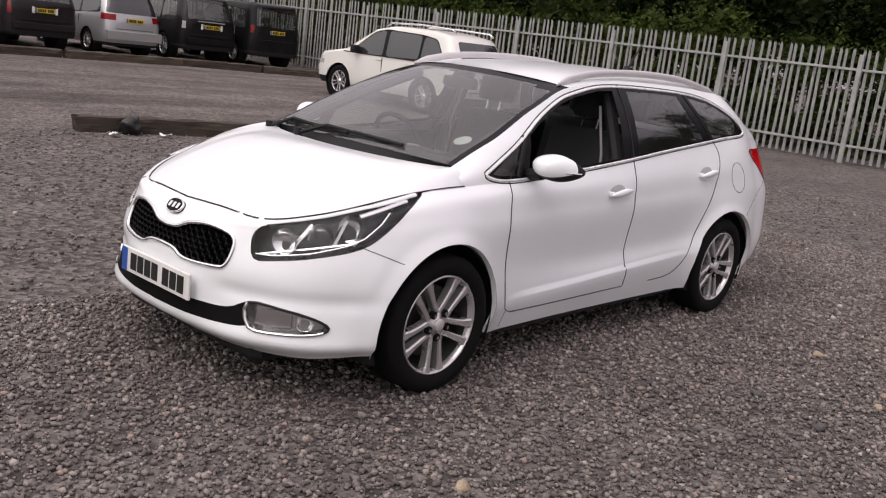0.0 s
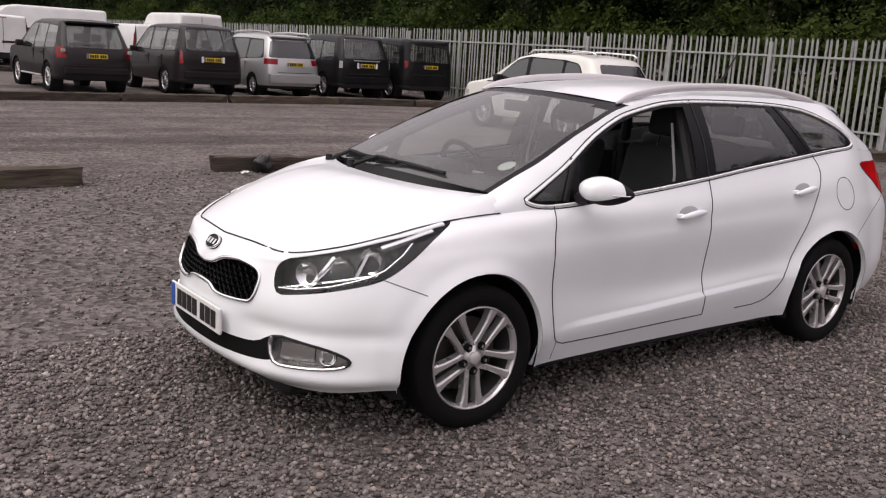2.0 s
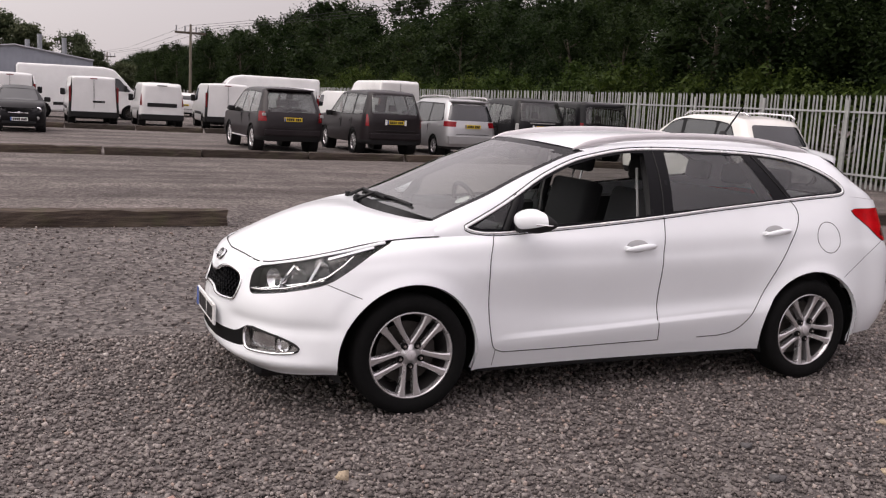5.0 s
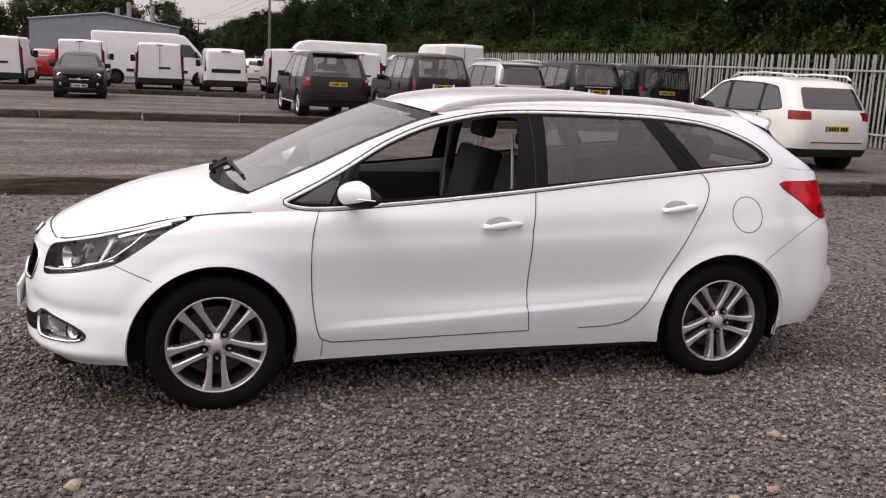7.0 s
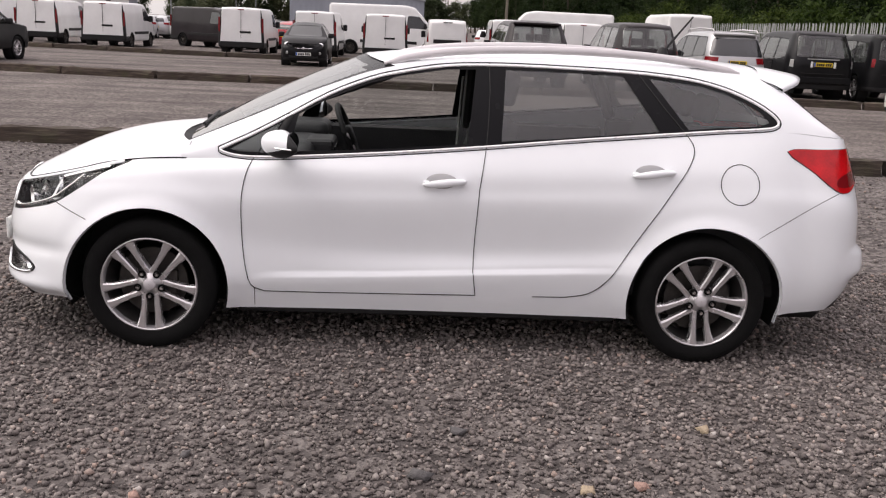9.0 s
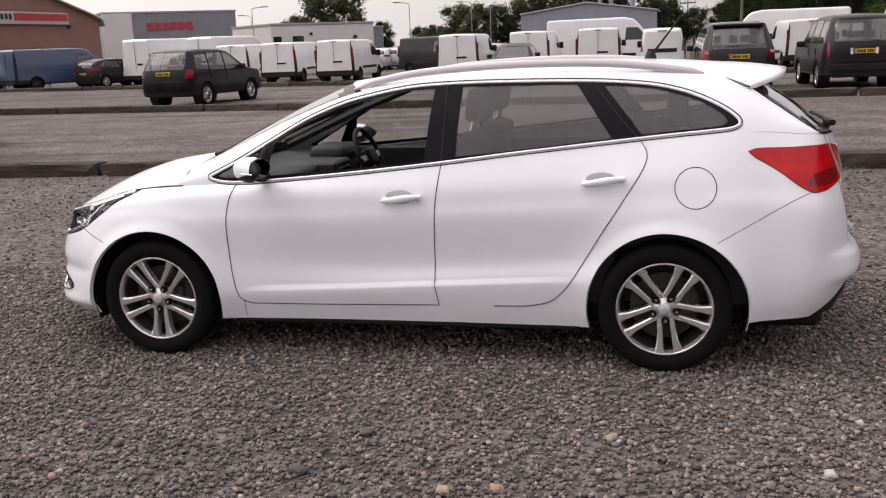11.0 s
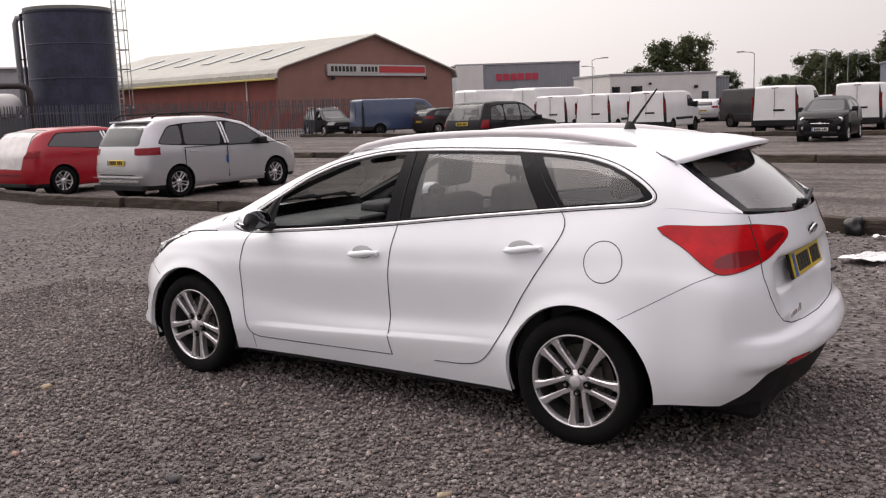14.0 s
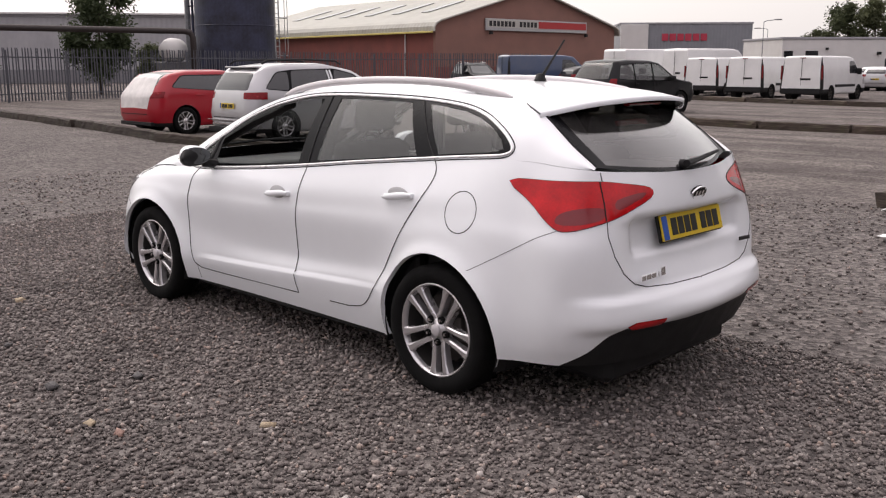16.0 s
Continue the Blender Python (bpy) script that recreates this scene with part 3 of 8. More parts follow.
def fence(name, points, h, mat, label, step, split):
    """Posts, two rails and pales along a line; the first pales are objects of their own, the rest one mesh."""
    f = thing(name, label, "fence", kind="structure")
    points = [yard(*p) for p in points]
    me = pale_mesh(h, 0.07, "pale")
    me.materials.append(mat)
    post_bm = box(-0.05, 0.05, 0.03, 0.09, 0, h - 0.12, 0.008, 1)
    pm = bpy.data.meshes.new("post")
    post_bm.to_mesh(pm)
    post_bm.free()
    pm.materials.append(mat)
    rest = bmesh.new()
    count = 0
    for (xa, ya), (xb, yb) in zip(points, points[1:]):
        L = math.hypot(xb - xa, yb - ya)
        m = pose(xa, ya, 0, 0, 0, math.degrees(math.atan2(yb - ya, xb - xa)))
        for z in (0.35, h - 0.45):
            part("rail", box(0, L, 0.0225, 0.06, z, z + 0.05, 0.006, 1), mat, f).matrix_local = m
        n = int(L / 2.75)
        for i in range(n + 1):
            o = new("post", pm)
            o.parent = f
            o.matrix_local = m @ pose(i * L / max(n, 1), 0, 0)
        n = int(L / step)
        for i in range(n):
            w = m @ pose((i + 0.5) * step, 0.0, 0, 0.6 * math.sin(i * 3.1), 0.9 * math.sin(i * 1.9), 0)
            if count < split:
                o = new("pale", me)
                o.parent = f
                o.matrix_local = w
            else:
                k = len(rest.verts)
                rest.from_mesh(me)
                rest.verts.ensure_lookup_table()
                for v in rest.verts[k:]:
                    v.co = w @ v.co
            count += 1
    if len(rest.verts):
        tagged(part("pales", rest, mat, f), kind="stuff")
    else:
        rest.free()


fence("fence_east", [(15.75, 0.5), (15.75, 24.0)], 2.35, GALV, "galvanised steel palisade fence with pointed pales", 0.155, 160)
fence("fence_east_far", [(15.75, 24.15), (15.9, 60), (16.5, 110)], 2.35, GALV, "galvanised steel palisade fence running along the trees", 0.155, 0)
fence("fence_east_near", [(15.75, -14), (15.75, 0.35)], 2.35, GALV, "galvanised steel palisade fence with pointed pales", 0.155, 0)
fence("fence_west", [(-34.5, -6), (-38.5, 14.0), (-40.0, 30.0), (-35.5, 44.5)], 2.4, DARKFENCE, "dark grey steel palisade fence before the works", 0.16, 120)


# ---------------------------------------------------------------- trees
def leaf_cloud(bm, centre, radii, count, size, r):
    """Small folded leaf sprays filling a lumpy ball."""
    for k in range(count):
        inner = k % 5 == 0                    # fewer, larger sprays fill the inside of the crown
        d = r.normal(size=3)
        d /= np.linalg.norm(d)
        rad = 0.15 + 0.5 * r.random() if inner else 0.45 + 0.6 * r.random() ** 0.6
        lump = 1 + 0.28 * math.sin(5 * d[0] + 3 * d[2]) * math.sin(4 * d[1] + 1)
        p = Vector(centre) + Vector(d * radii * rad * lump)
        s = size * (0.55 + 0.9 * r.random()) * (2.6 if inner else 1)
        q = Euler((r.uniform(-0.9, 0.9), r.uniform(-0.9, 0.9), r.uniform(0, 6.28))).to_matrix()
        a = [bm.verts.new(p + q @ Vector(c) * s) for c in ((-0.5, 0, 0), (0, -0.28, 0.12), (0.55, 0, 0.02), (0, 0.3, 0.1))]
        bm.faces.new((a[0], a[1], a[2]))
        bm.faces.new((a[0], a[2], a[3]))


def tree_kind(seed, h, spread, count, size, leaf, low=0.12, trunk_r=0.16, label="leafy green broad-leaved tree in the wood", group="trees along the fence", category="tree"):
    r = np.random.default_rng(seed)
    t = thing("tree" if h > 3.2 else "bush", label, category, group)
    lean = r.normal(size=2) * 0.04 * h
    top = (lean[0], lean[1], h * 0.8)
    bm = tube([(0, 0, -0.1), (lean[0] * 0.2, lean[1] * 0.2, h * 0.25), (lean[0] * 0.6, lean[1] * 0.6, h * 0.55), top], trunk_r, 7, taper=[1.25, 0.9, 0.6, 0.15])
    limbs = []
    for k in range(7):
        a, z = k * 2.4 + seed, h * (0.2 + 0.08 * k)
        e = (lean[0] * z / h + math.cos(a) * spread * 0.6, lean[1] * z / h + math.sin(a) * spread * 0.6, z + h * 0.17)
        tube([(lean[0] * z / h, lean[1] * z / h, z), ((e[0] + lean[0] * z / h) / 2, (e[1] + lean[1] * z / h) / 2, z + h * 0.06), e], trunk_r * 0.35, 5, taper=[1, 0.7, 0.2], bm=bm)
        limbs.append(e)
    part("trunk", bm, BARK, t, smooth=True)
    bm = bmesh.new()
    clumps = [(e, spread * 0.5) for e in limbs] + [((0, 0, h * 0.78), spread * 0.62), ((0.2, -0.1, h * 0.9), spread * 0.4)]
    for k in range(6):
        a = k * 1.05 + seed
        clumps.append(((math.cos(a) * spread * 0.62, math.sin(a) * spread * 0.62, h * (low + 0.14 + 0.1 * (k % 3))), spread * 0.5))
    for c, rad in clumps:
        leaf_cloud(bm, c, np.array([rad, rad, rad * 0.85]), count // len(clumps), size, r)
    part("crown", bm, leaf, t)
    return t


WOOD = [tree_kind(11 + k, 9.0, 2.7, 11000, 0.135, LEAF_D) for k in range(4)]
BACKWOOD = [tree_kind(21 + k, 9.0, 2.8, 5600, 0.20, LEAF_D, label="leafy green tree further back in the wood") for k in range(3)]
BUSH = [tree_kind(31 + k, 2.9, 1.5, 3400, 0.115, LEAF_L, 0.0, 0.05, "light green bush growing behind the fence", "bushes behind the fence", "bush") for k in range(3)]
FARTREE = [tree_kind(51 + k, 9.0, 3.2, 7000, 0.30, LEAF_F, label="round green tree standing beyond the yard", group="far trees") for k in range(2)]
r = np.random.default_rng(3)
first = {}


def put(kinds, i, x, y, s, sz=1.0):
    k = kinds[i % len(kinds)]
    m = pose(*yard(x, y), 0, 0, 0, r.uniform(0, 360)) @ Matrix.Diagonal((s, s, s * sz, 1))
    if k not in first:
        first[k] = True
        k.matrix_basis = m
    else:
        copy_thing(k, Matrix.Identity(4)).matrix_basis = m


i = 0
for x, step, s in ((21.0, 3.4, 0.95), (24.5, 3.8, 1.15), (28.5, 4.4, 1.35)):
    y = -14.0
    while y < 75:
        put(WOOD if x < 22 and y < 42 else BACKWOOD, i, x + r.normal() * 0.6, y, s * r.uniform(0.85, 1.15) * (0.8 if y > 25 else 1))
        y += step * r.uniform(0.8, 1.2)
        i += 1
y = 75
while y < 330:
    put(BACKWOOD, i, 23 + r.normal() * 1.5, y, r.uniform(1.0, 1.3))
    put(BACKWOOD, i + 1, 28 + r.normal() * 1.5, y + 3, r.uniform(1.2, 1.5))
    y += 8
    i += 2
y = -13
while y < 70:
    put(BUSH, i, 18.0 + r.normal() * 0.25, y, r.uniform(0.75, 1.05), r.uniform(0.95, 1.3))
    y += 1.9 * r.uniform(0.7, 1.3)
    i += 1
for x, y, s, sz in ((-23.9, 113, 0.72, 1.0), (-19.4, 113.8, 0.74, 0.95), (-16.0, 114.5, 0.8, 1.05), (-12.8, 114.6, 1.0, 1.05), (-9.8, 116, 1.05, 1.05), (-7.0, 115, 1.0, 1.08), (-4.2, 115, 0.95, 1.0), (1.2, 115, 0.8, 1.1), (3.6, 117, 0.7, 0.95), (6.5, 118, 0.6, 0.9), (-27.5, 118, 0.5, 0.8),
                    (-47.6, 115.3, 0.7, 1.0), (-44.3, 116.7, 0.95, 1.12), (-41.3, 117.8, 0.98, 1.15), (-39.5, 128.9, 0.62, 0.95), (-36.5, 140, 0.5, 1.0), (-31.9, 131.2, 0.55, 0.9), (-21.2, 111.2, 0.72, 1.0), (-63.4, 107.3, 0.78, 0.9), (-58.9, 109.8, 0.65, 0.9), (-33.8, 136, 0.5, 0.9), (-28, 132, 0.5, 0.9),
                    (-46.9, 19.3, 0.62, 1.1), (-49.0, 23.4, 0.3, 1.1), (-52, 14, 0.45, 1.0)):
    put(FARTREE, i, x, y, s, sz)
    i += 1


# ---------------------------------------------------------------- buildings and works
BRICK = plain("red_brown_brick_wall", (0.22, 0.075, 0.06), 0.9, vary=0.2, scale=0.6, fine=12, bump=0.3)
BRICK2 = plain("brown_render_wall", (0.235, 0.125, 0.10), 0.9, vary=0.15, scale=0.5, fine=10)
YELLOW = plain("yellow_gutter", (0.55, 0.45, 0.12), 0.6)
GREYCLAD = sheet_mat("grey_cladding", (0.21, 0.22, 0.24), 0.4, 0, 0.03)
WHITECLAD = plain("white_render", (0.62, 0.61, 0.59), 0.7, vary=0.08, scale=0.7)
TANKM = plain("dark_blue_tank_steel", (0.026, 0.029, 0.055), 0.55, 0.1, vary=0.7, scale=0.9, fine=6)
PALEPIPE = plain("grey_pipe_paint", (0.24, 0.25, 0.26), 0.5, vary=0.2)


def works():
    """Brick works with a curved-eave sheet roof; gable to the yard, long side to the left."""
    W, L, eave, apex = 23.0, 40.0, 5.6, 9.5
    hub = pose(*yard(-61, 58.7), 0, 0, 0, 86) @ Matrix.Diagonal((1.24, 1, 1, 1))          # x along the gable, y back along the long side
    b = thing("works_building", "red-brown brick works with a pale curved sheet roof", "building", at=hub)
    # gable wall with thickness
    bm = bmesh.new()
    pts = [(0.3, 0), (W - 0.3, 0), (W - 0.3, eave), (W - 0.6, eave + 0.30), (W / 2, apex - 0.02), (0.6, eave + 0.30), (0.3, eave)]
    vs = [bm.verts.new((x, 0, z)) for x, z in pts]
    f = bm.faces.new(vs)
    ex = bmesh.ops.extrude_face_region(bm, geom=[f])
    bmesh.ops.translate(bm, vec=(0, 0.35, 0), verts=[g for g in ex["geom"] if isinstance(g, bmesh.types.BMVert)])
    part("gable_wall", bm, BRICK2, b)
    part("gable_base", box(0.25, W - 0.25, -0.06, -0.005, 0, 1.5, 0.02, 1), BRICK, b, "darker brick base course")
    part("side_wall", box(0.3, 0.65, 0.36, L, 0, eave - 0.35), BRICK, b)
    part("far_side_wall", box(W - 0.65, W - 0.3, 0.36, L, 0, eave - 0.35), BRICK, b)
    part("back_wall", box(0.66, W - 0.66, L - 0.35, L, 0, eave), BRICK, b)
    prof = [(-0.15, eave - 0.75), (-0.12, eave - 0.35), (0.12, eave + 0.05), (0.6, eave + 0.32), (W / 2, apex), (W - 0.6, eave + 0.32), (W - 0.12, eave + 0.05), (W + 0.1, eave - 0.6)]
    bm = bmesh.new()
    A = [bm.verts.new((x, -0.35, z)) for x, z in prof]
    B = [bm.verts.new((x, L + 0.3, z)) for x, z in prof]
    for k in range(len(prof) - 1):
        bm.faces.new((A[k], B[k], B[k + 1], A[k + 1]))
    ex = bmesh.ops.extrude_face_region(bm, geom=bm.faces[:])
    bmesh.ops.translate(bm, vec=(0, 0, 0.12), verts=[g for g in ex["geom"] if isinstance(g, bmesh.types.BMVert)])
    part("roof", bm, sheet_mat("pale_profiled_roof_sheet", (0.33, 0.325, 0.28), 0.5, 1, 0.05, 0.12), b)
    part("verge", tube([(x, -0.42, z + 0.06) for x, z in prof], 0.10, 6), plain("pale_verge_trim", (0.46, 0.45, 0.40), 0.6), b)
    part("gutter", box(-0.35, -0.16, -0.3, L, eave - 0.86, eave - 0.68, 0.03, 1), YELLOW, b, "faded yellow gutter")
    part("downpipe", tube([(0.18, 4.5, eave - 0.85), (0.18, 4.5, 0)], 0.07), WHITECLAD, b, "white downpipe")
    for k in range(6):
        bm = box(3.2, 7.6, 6 + 5 * k, 7.3 + 5 * k, 0, 0.06)
        o = part("rooflight", bm, FARGLASS, b, "dark strip rooflight")
        sl = math.degrees(math.atan2(apex - eave - 0.32, W / 2 - 0.6))
        o.matrix_local = pose(0.6, 0, eave + 0.47, 0, -sl, 0) @ pose(0.2, 0, 0.0)
    s = part("sign", box(5.6, 18.4, -0.30, -0.06, 5.15, 6.35, 0.04, 1), plain("grey_sign_frame", (0.4, 0.4, 0.4), 0.5), b, "long fascia sign with dark lettering bars and a red end")
    part("sign_panel", box(5.75, 11.9, -0.33, -0.303, 5.45, 6.25), plain("pale_sign_panel", (0.45, 0.44, 0.40), 0.5), s)
    part("sign_red_panel", box(11.92, 18.25, -0.33, -0.303, 5.5, 6.2), plain("red_sign_panel", (0.4, 0.03, 0.03), 0.5), s)
    for k in range(13):
        if k != 7:
            part("letter_bar", box(5.95 + k * 0.45, 6.27 + k * 0.45, -0.345, -0.334, 5.58, 6.12), GLYPH, s)
    for x in (5.9, 18.0):
        part("sign_lamp", box(x, x + 0.35, -0.55, -0.31, 4.75, 5.1, 0.04, 1), TRIM, s)


works()


def hall(name, label, x, y, turn, w, d, h, wall, parts):
    m = pose(*yard(x, y), 0, 0, 0, turn)
    b = thing(name, label, "building", at=m)
    part("wall", box(0, w, 0, d, 0, h, 0.03, 1), wall, b)
    part("parapet", box(-0.1, w + 0.1, -0.1, d + 0.1, h, h + 0.25, 0.03, 1), plain("grey_coping", (0.3, 0.3, 0.31), 0.6), b)
    for p in parts:
        nm, x0, x1, z0, z1, mt, dep = p
        part(nm, box(x0, x1, -dep, -0.004, z0, z1, 0.02, 1), mt, b)
    return b


b = hall("showroom_building", "low grey and white showroom with red lettering bars", -66.5, 98, 40, 17, 14, 6.9, GREYCLAD,
         [("white_end", 0.0, 3.6, 0, 6.9, WHITECLAD, 0.3), ("glazing", 4.6, 16.5, 0.4, 2.7, FARGLASS, 0.05)])
for k in range(6):
    part("letter_bar", box(5.4 + k * 1.0, 6.2 + k * 1.0, -0.12, -0.05, 4.8, 5.7), plain("red_letters", (0.42, 0.03, 0.06), 0.5), b)
hall("low_office_building", "long low grey flat-roofed building", -52.5, 112, 28, 18, 12, 4.2, GREYCLAD, [("window", 2, 16, 1.2, 2.6, FARGLASS, 0.05)])
b = hall("white_building", "white flat-roofed office with small dark windows", -40.4, 90.1, 50, 13.5, 10, 4.3, WHITECLAD,
         [("window", 0.2, 1.2, 2.0, 3.1, FARGLASS, 0.06), ("window", 2.6, 4.0, 2.0, 3.1, FARGLASS, 0.06), ("door", 11.6, 12.5, 0.2, 2.3, FARGLASS, 0.06), ("wall_box", 10.6, 11.0, 2.7, 3.0, TRIM, 0.3), ("wall_lamp", 4.8, 5.1, 3.2, 3.45, TRIM, 0.2)])
# the grey shed behind the vans, low pitched roof
shed = thing("grey_shed", "pale grey low-pitched sheet-metal shed", "building", at=pose(*yard(-12.1, 87.8), 0, 0, 0, 2))
bm = bmesh.new()
pts = [(0, 0), (13.4, 0), (13.4, 3.95), (6.6, 4.95), (0, 4.1)]
f = bm.faces.new([bm.verts.new((x, 0, z)) for x, z in pts])
ex = bmesh.ops.extrude_face_region(bm, geom=[f])
bmesh.ops.translate(bm, vec=(0, 22, 0), verts=[g for g in ex["geom"] if isinstance(g, bmesh.types.BMVert)])
part("wall", bm, sheet_mat("grey_blue_cladding", (0.27, 0.29, 0.33), 0.5, 0, 0.03), shed)
part("verge", tube([(-0.1, -0.1, 4.12), (6.6, -0.1, 5.0), (13.5, -0.1, 3.98)], 0.09, 6), plain("grey_verge", (0.3, 0.31, 0.33), 0.6), shed)
for x, hh in ((7.8, 5.7), (8.9, 6.3), (11.1, 6.1)):
    part("flue", tube([(x, 4, 4.2), (x, 4, hh)], 0.22, 10), PALEPIPE, shed, "pale steel flue")
# warehouse at the far left
b = hall("warehouse", "long pale grey warehouse with a white roof", -101, 10, 54.7, 42, 20, 6.2, sheet_mat("pale_grey_cladding", (0.34, 0.34, 0.35), 0.5), [("dado", 0.2, 41.8, 0.05, 1.3, plain("dado_grey", (0.2, 0.2, 0.21), 0.7), 0.05)])
bm = bmesh.new()
A = [bm.verts.new(p) for p in ((-0.4, -0.4, 6.46), (42.4, -0.4, 6.46), (42.4, 10, 8.8), (-0.4, 10, 8.8), (-0.4, 20.4, 6.46), (42.4, 20.4, 6.46))]
bm.faces.new((A[0], A[1], A[2], A[3]))
bm.faces.new((A[3], A[2], A[5], A[4]))
ex = bmesh.ops.extrude_face_region(bm, geom=bm.faces[:])
bmesh.ops.translate(bm, vec=(0, 0, 0.15), verts=[g for g in ex["geom"] if isinstance(g, bmesh.types.BMVert)])
part("roof", bm, sheet_mat("white_roof_sheet", (0.62, 0.61, 0.6), 0.6, 0, 0.04), b)


def tank():
    t = thing("storage_tank", "tall dark blue steel storage tank with a caged ladder", "tank", at=pose(*yard(-45.0, 27.0), 0))
    R, H = 2.4, 7.6
    bm = lathe([(0.05, 0.02), (R, 0.02), (R, H), (R + 0.06, H), (R + 0.06, H + 0.1), (R, H + 0.12), (0.05, H + 0.55)], 64, axis="Z")
    part("shell", bm, TANKM, t, smooth=False)
    for z in (2.0, 3.9, 5.8):
        part("weld_band", lathe([(R + 0.004, z), (R + 0.02, z + 0.02), (R + 0.02, z + 0.06), (R + 0.004, z + 0.08)], 64, axis="Z"), TANKM, t)
    part("roof_rim", lathe([(R - 0.3, H + 0.15), (R + 0.02, H + 0.13), (R + 0.02, H + 0.3), (R - 0.3, H + 0.34)], 64, axis="Z"), plain("tank_roof_grey", (0.18, 0.19, 0.17), 0.7), t)
    # ladder on the side towards the works
    a = math.radians(28)
    e = Vector((math.cos(a), math.sin(a), 0))
    s = Vector((-math.sin(a), math.cos(a), 0))
    ld = part("ladder", tube([e * (R + 0.35) + s * 0.25 + Vector((0, 0, 0.3)), e * (R + 0.35) + s * 0.25 + Vector((0, 0, H + 1.2))], 0.035, 6), GALV, t, "galvanised caged ladder")
    part("stile", tube([e * (R + 0.35) - s * 0.25 + Vector((0, 0, 0.3)), e * (R + 0.35) - s * 0.25 + Vector((0, 0, H + 1.2))], 0.035, 6), GALV, ld)
    for k in range(26):
        z = 0.5 + k * 0.32
        part("rung", tube([e * (R + 0.35) + s * 0.25 + Vector((0, 0, z)), e * (R + 0.35) - s * 0.25 + Vector((0, 0, z))], 0.02, 5), GALV, ld)
    for k in range(7):
        z = 2.2 + k * 1.1
        hoop = [e * (R + 0.35 + 0.7 * math.sin(u)) + s * (0.42 * math.cos(u)) + Vector((0, 0, z)) for u in np.linspace(0, math.pi, 9)]
        part("cage_hoop", tube(hoop, 0.025, 5), GALV, ld)
    for u in (0.5, math.pi / 2, math.pi - 0.5):
        p = e * (R + 0.35 + 0.7 * math.sin(u)) + s * (0.42 * math.cos(u))
        part("cage_bar", tube([p + Vector((0, 0, 2.2)), p + Vector((0, 0, 8.8))], 0.022, 5), GALV, ld)
    # pipe up the other side
    a = math.radians(215)
    e = Vector((math.cos(a), math.sin(a), 0))
    s = Vector((math.sin(a), -math.cos(a), 0))
    p = e * (R + 0.85) + s * 0.4
    part("riser_pipe", tube([p + Vector((0, 0, 0)), p + Vector((0, 0, H - 0.35)), p + Vector((0, 0, H - 0.05)) - e * 0.12, p + Vector((0, 0, H)) - e * 0.9], 0.17, 10), PALEPIPE, t, "pale grey riser pipe", smooth=True)
    part("thin_pipe", tube([e * (R + 0.12) - s * 0.5 + Vector((0, 0, 0)), e * (R + 0.12) - s * 0.5 + Vector((0, 0, H + 0.1))], 0.08, 8), TANKM, t)
    for z in (2.5, 5.2):
        part("pipe_bracket", tube([e * (R - 0.02) + Vector((0, 0, z)), p + Vector((0, 0, z))], 0.05, 6), TANKM, t)


tank()
# dark gantry pipe beside the tank
g = thing("pipe_gantry", "dark horizontal pipe on a post beside the tank", "pipe", at=pose(0, 1.35, 0))
part("pipe", tube([(-47, -2, 3.5), (-44.9, 12.0, 3.5), (-42.95, 22.4, 3.5), (-42.85, 22.75, 3.42), (-42.8, 22.9, 3.15), (-42.8, 22.9, 0)], 0.17, 10), plain("dark_brown_pipe", (0.03, 0.022, 0.02), 0.6), g, smooth=True)
part("post", tube([(-44.9, 12.0, 0), (-44.9, 12.0, 3.5)], 0.1, 8), plain("dark_brown_post", (0.03, 0.022, 0.02), 0.6), g)
pier = thing("brick_pier", "dark red brick pier at the edge of the works", "pier", at=pose(*yard(-42.6, 10.6), 0, 0, 0, 65))
part("shaft", box(-0.7, 0.7, -0.7, 0.7, 0, 4.6, 0.02, 1), BRICK, pier)
part("cap", box(-0.8, 0.8, -0.8, 0.8, 4.6, 4.85, 0.03, 1), plain("pier_cap", (0.07, 0.05, 0.045), 0.8), pier)
m = thing("mixer_drum", "white drum seen over the fence by the tank", "drum", at=pose(*yard(-46.4, 23.6), 0))
part("drum", lathe([(0.02, -1.1), (0.5, -1.05), (0.72, -0.3), (0.72, 0.5), (0.35, 1.1), (0.02, 1.12)], 20), WHITECLAD, m, smooth=True).matrix_local = pose(0, 0, 2.5, 0, 0, 40)
part("cradle", box(-0.6, 0.6, -0.9, 0.9, 0, 1.85, 0.05, 1), plain("cradle_grey", (0.12, 0.12, 0.12), 0.7), m)


# ---------------------------------------------------------------- poles and street lamps
POLEWOOD = plain("weathered_pole_timber", (0.16, 0.14, 0.11), 0.9, vary=0.25, scale=3)


def utility_pole(x, y, h, turn):
    p = thing("utility_pole", "brown wooden utility pole with a crossarm", "pole", group="poles", at=pose(*yard(x, y), 0, 0, 0, turn))
    part("post", tube([(0, 0, 0), (0, 0, h)], 0.115, 8, taper=[1.15, 0.8]), POLEWOOD, p)
    part("crossarm", box(-1.25, 1.25, -0.06, 0.06, h - 0.75, h - 0.58, 0.015, 1), BARK, p)
    for x in (-1.15, -0.45, 0.45, 1.15):
        part("insulator", lathe([(0.02, 0), (0.07, 0.05), (0.05, 0.3), (0.07, 0.4), (0.02, 0.45)], 8, axis="Z"), PALEPIPE, p).location = (x, 0, h - 0.58)


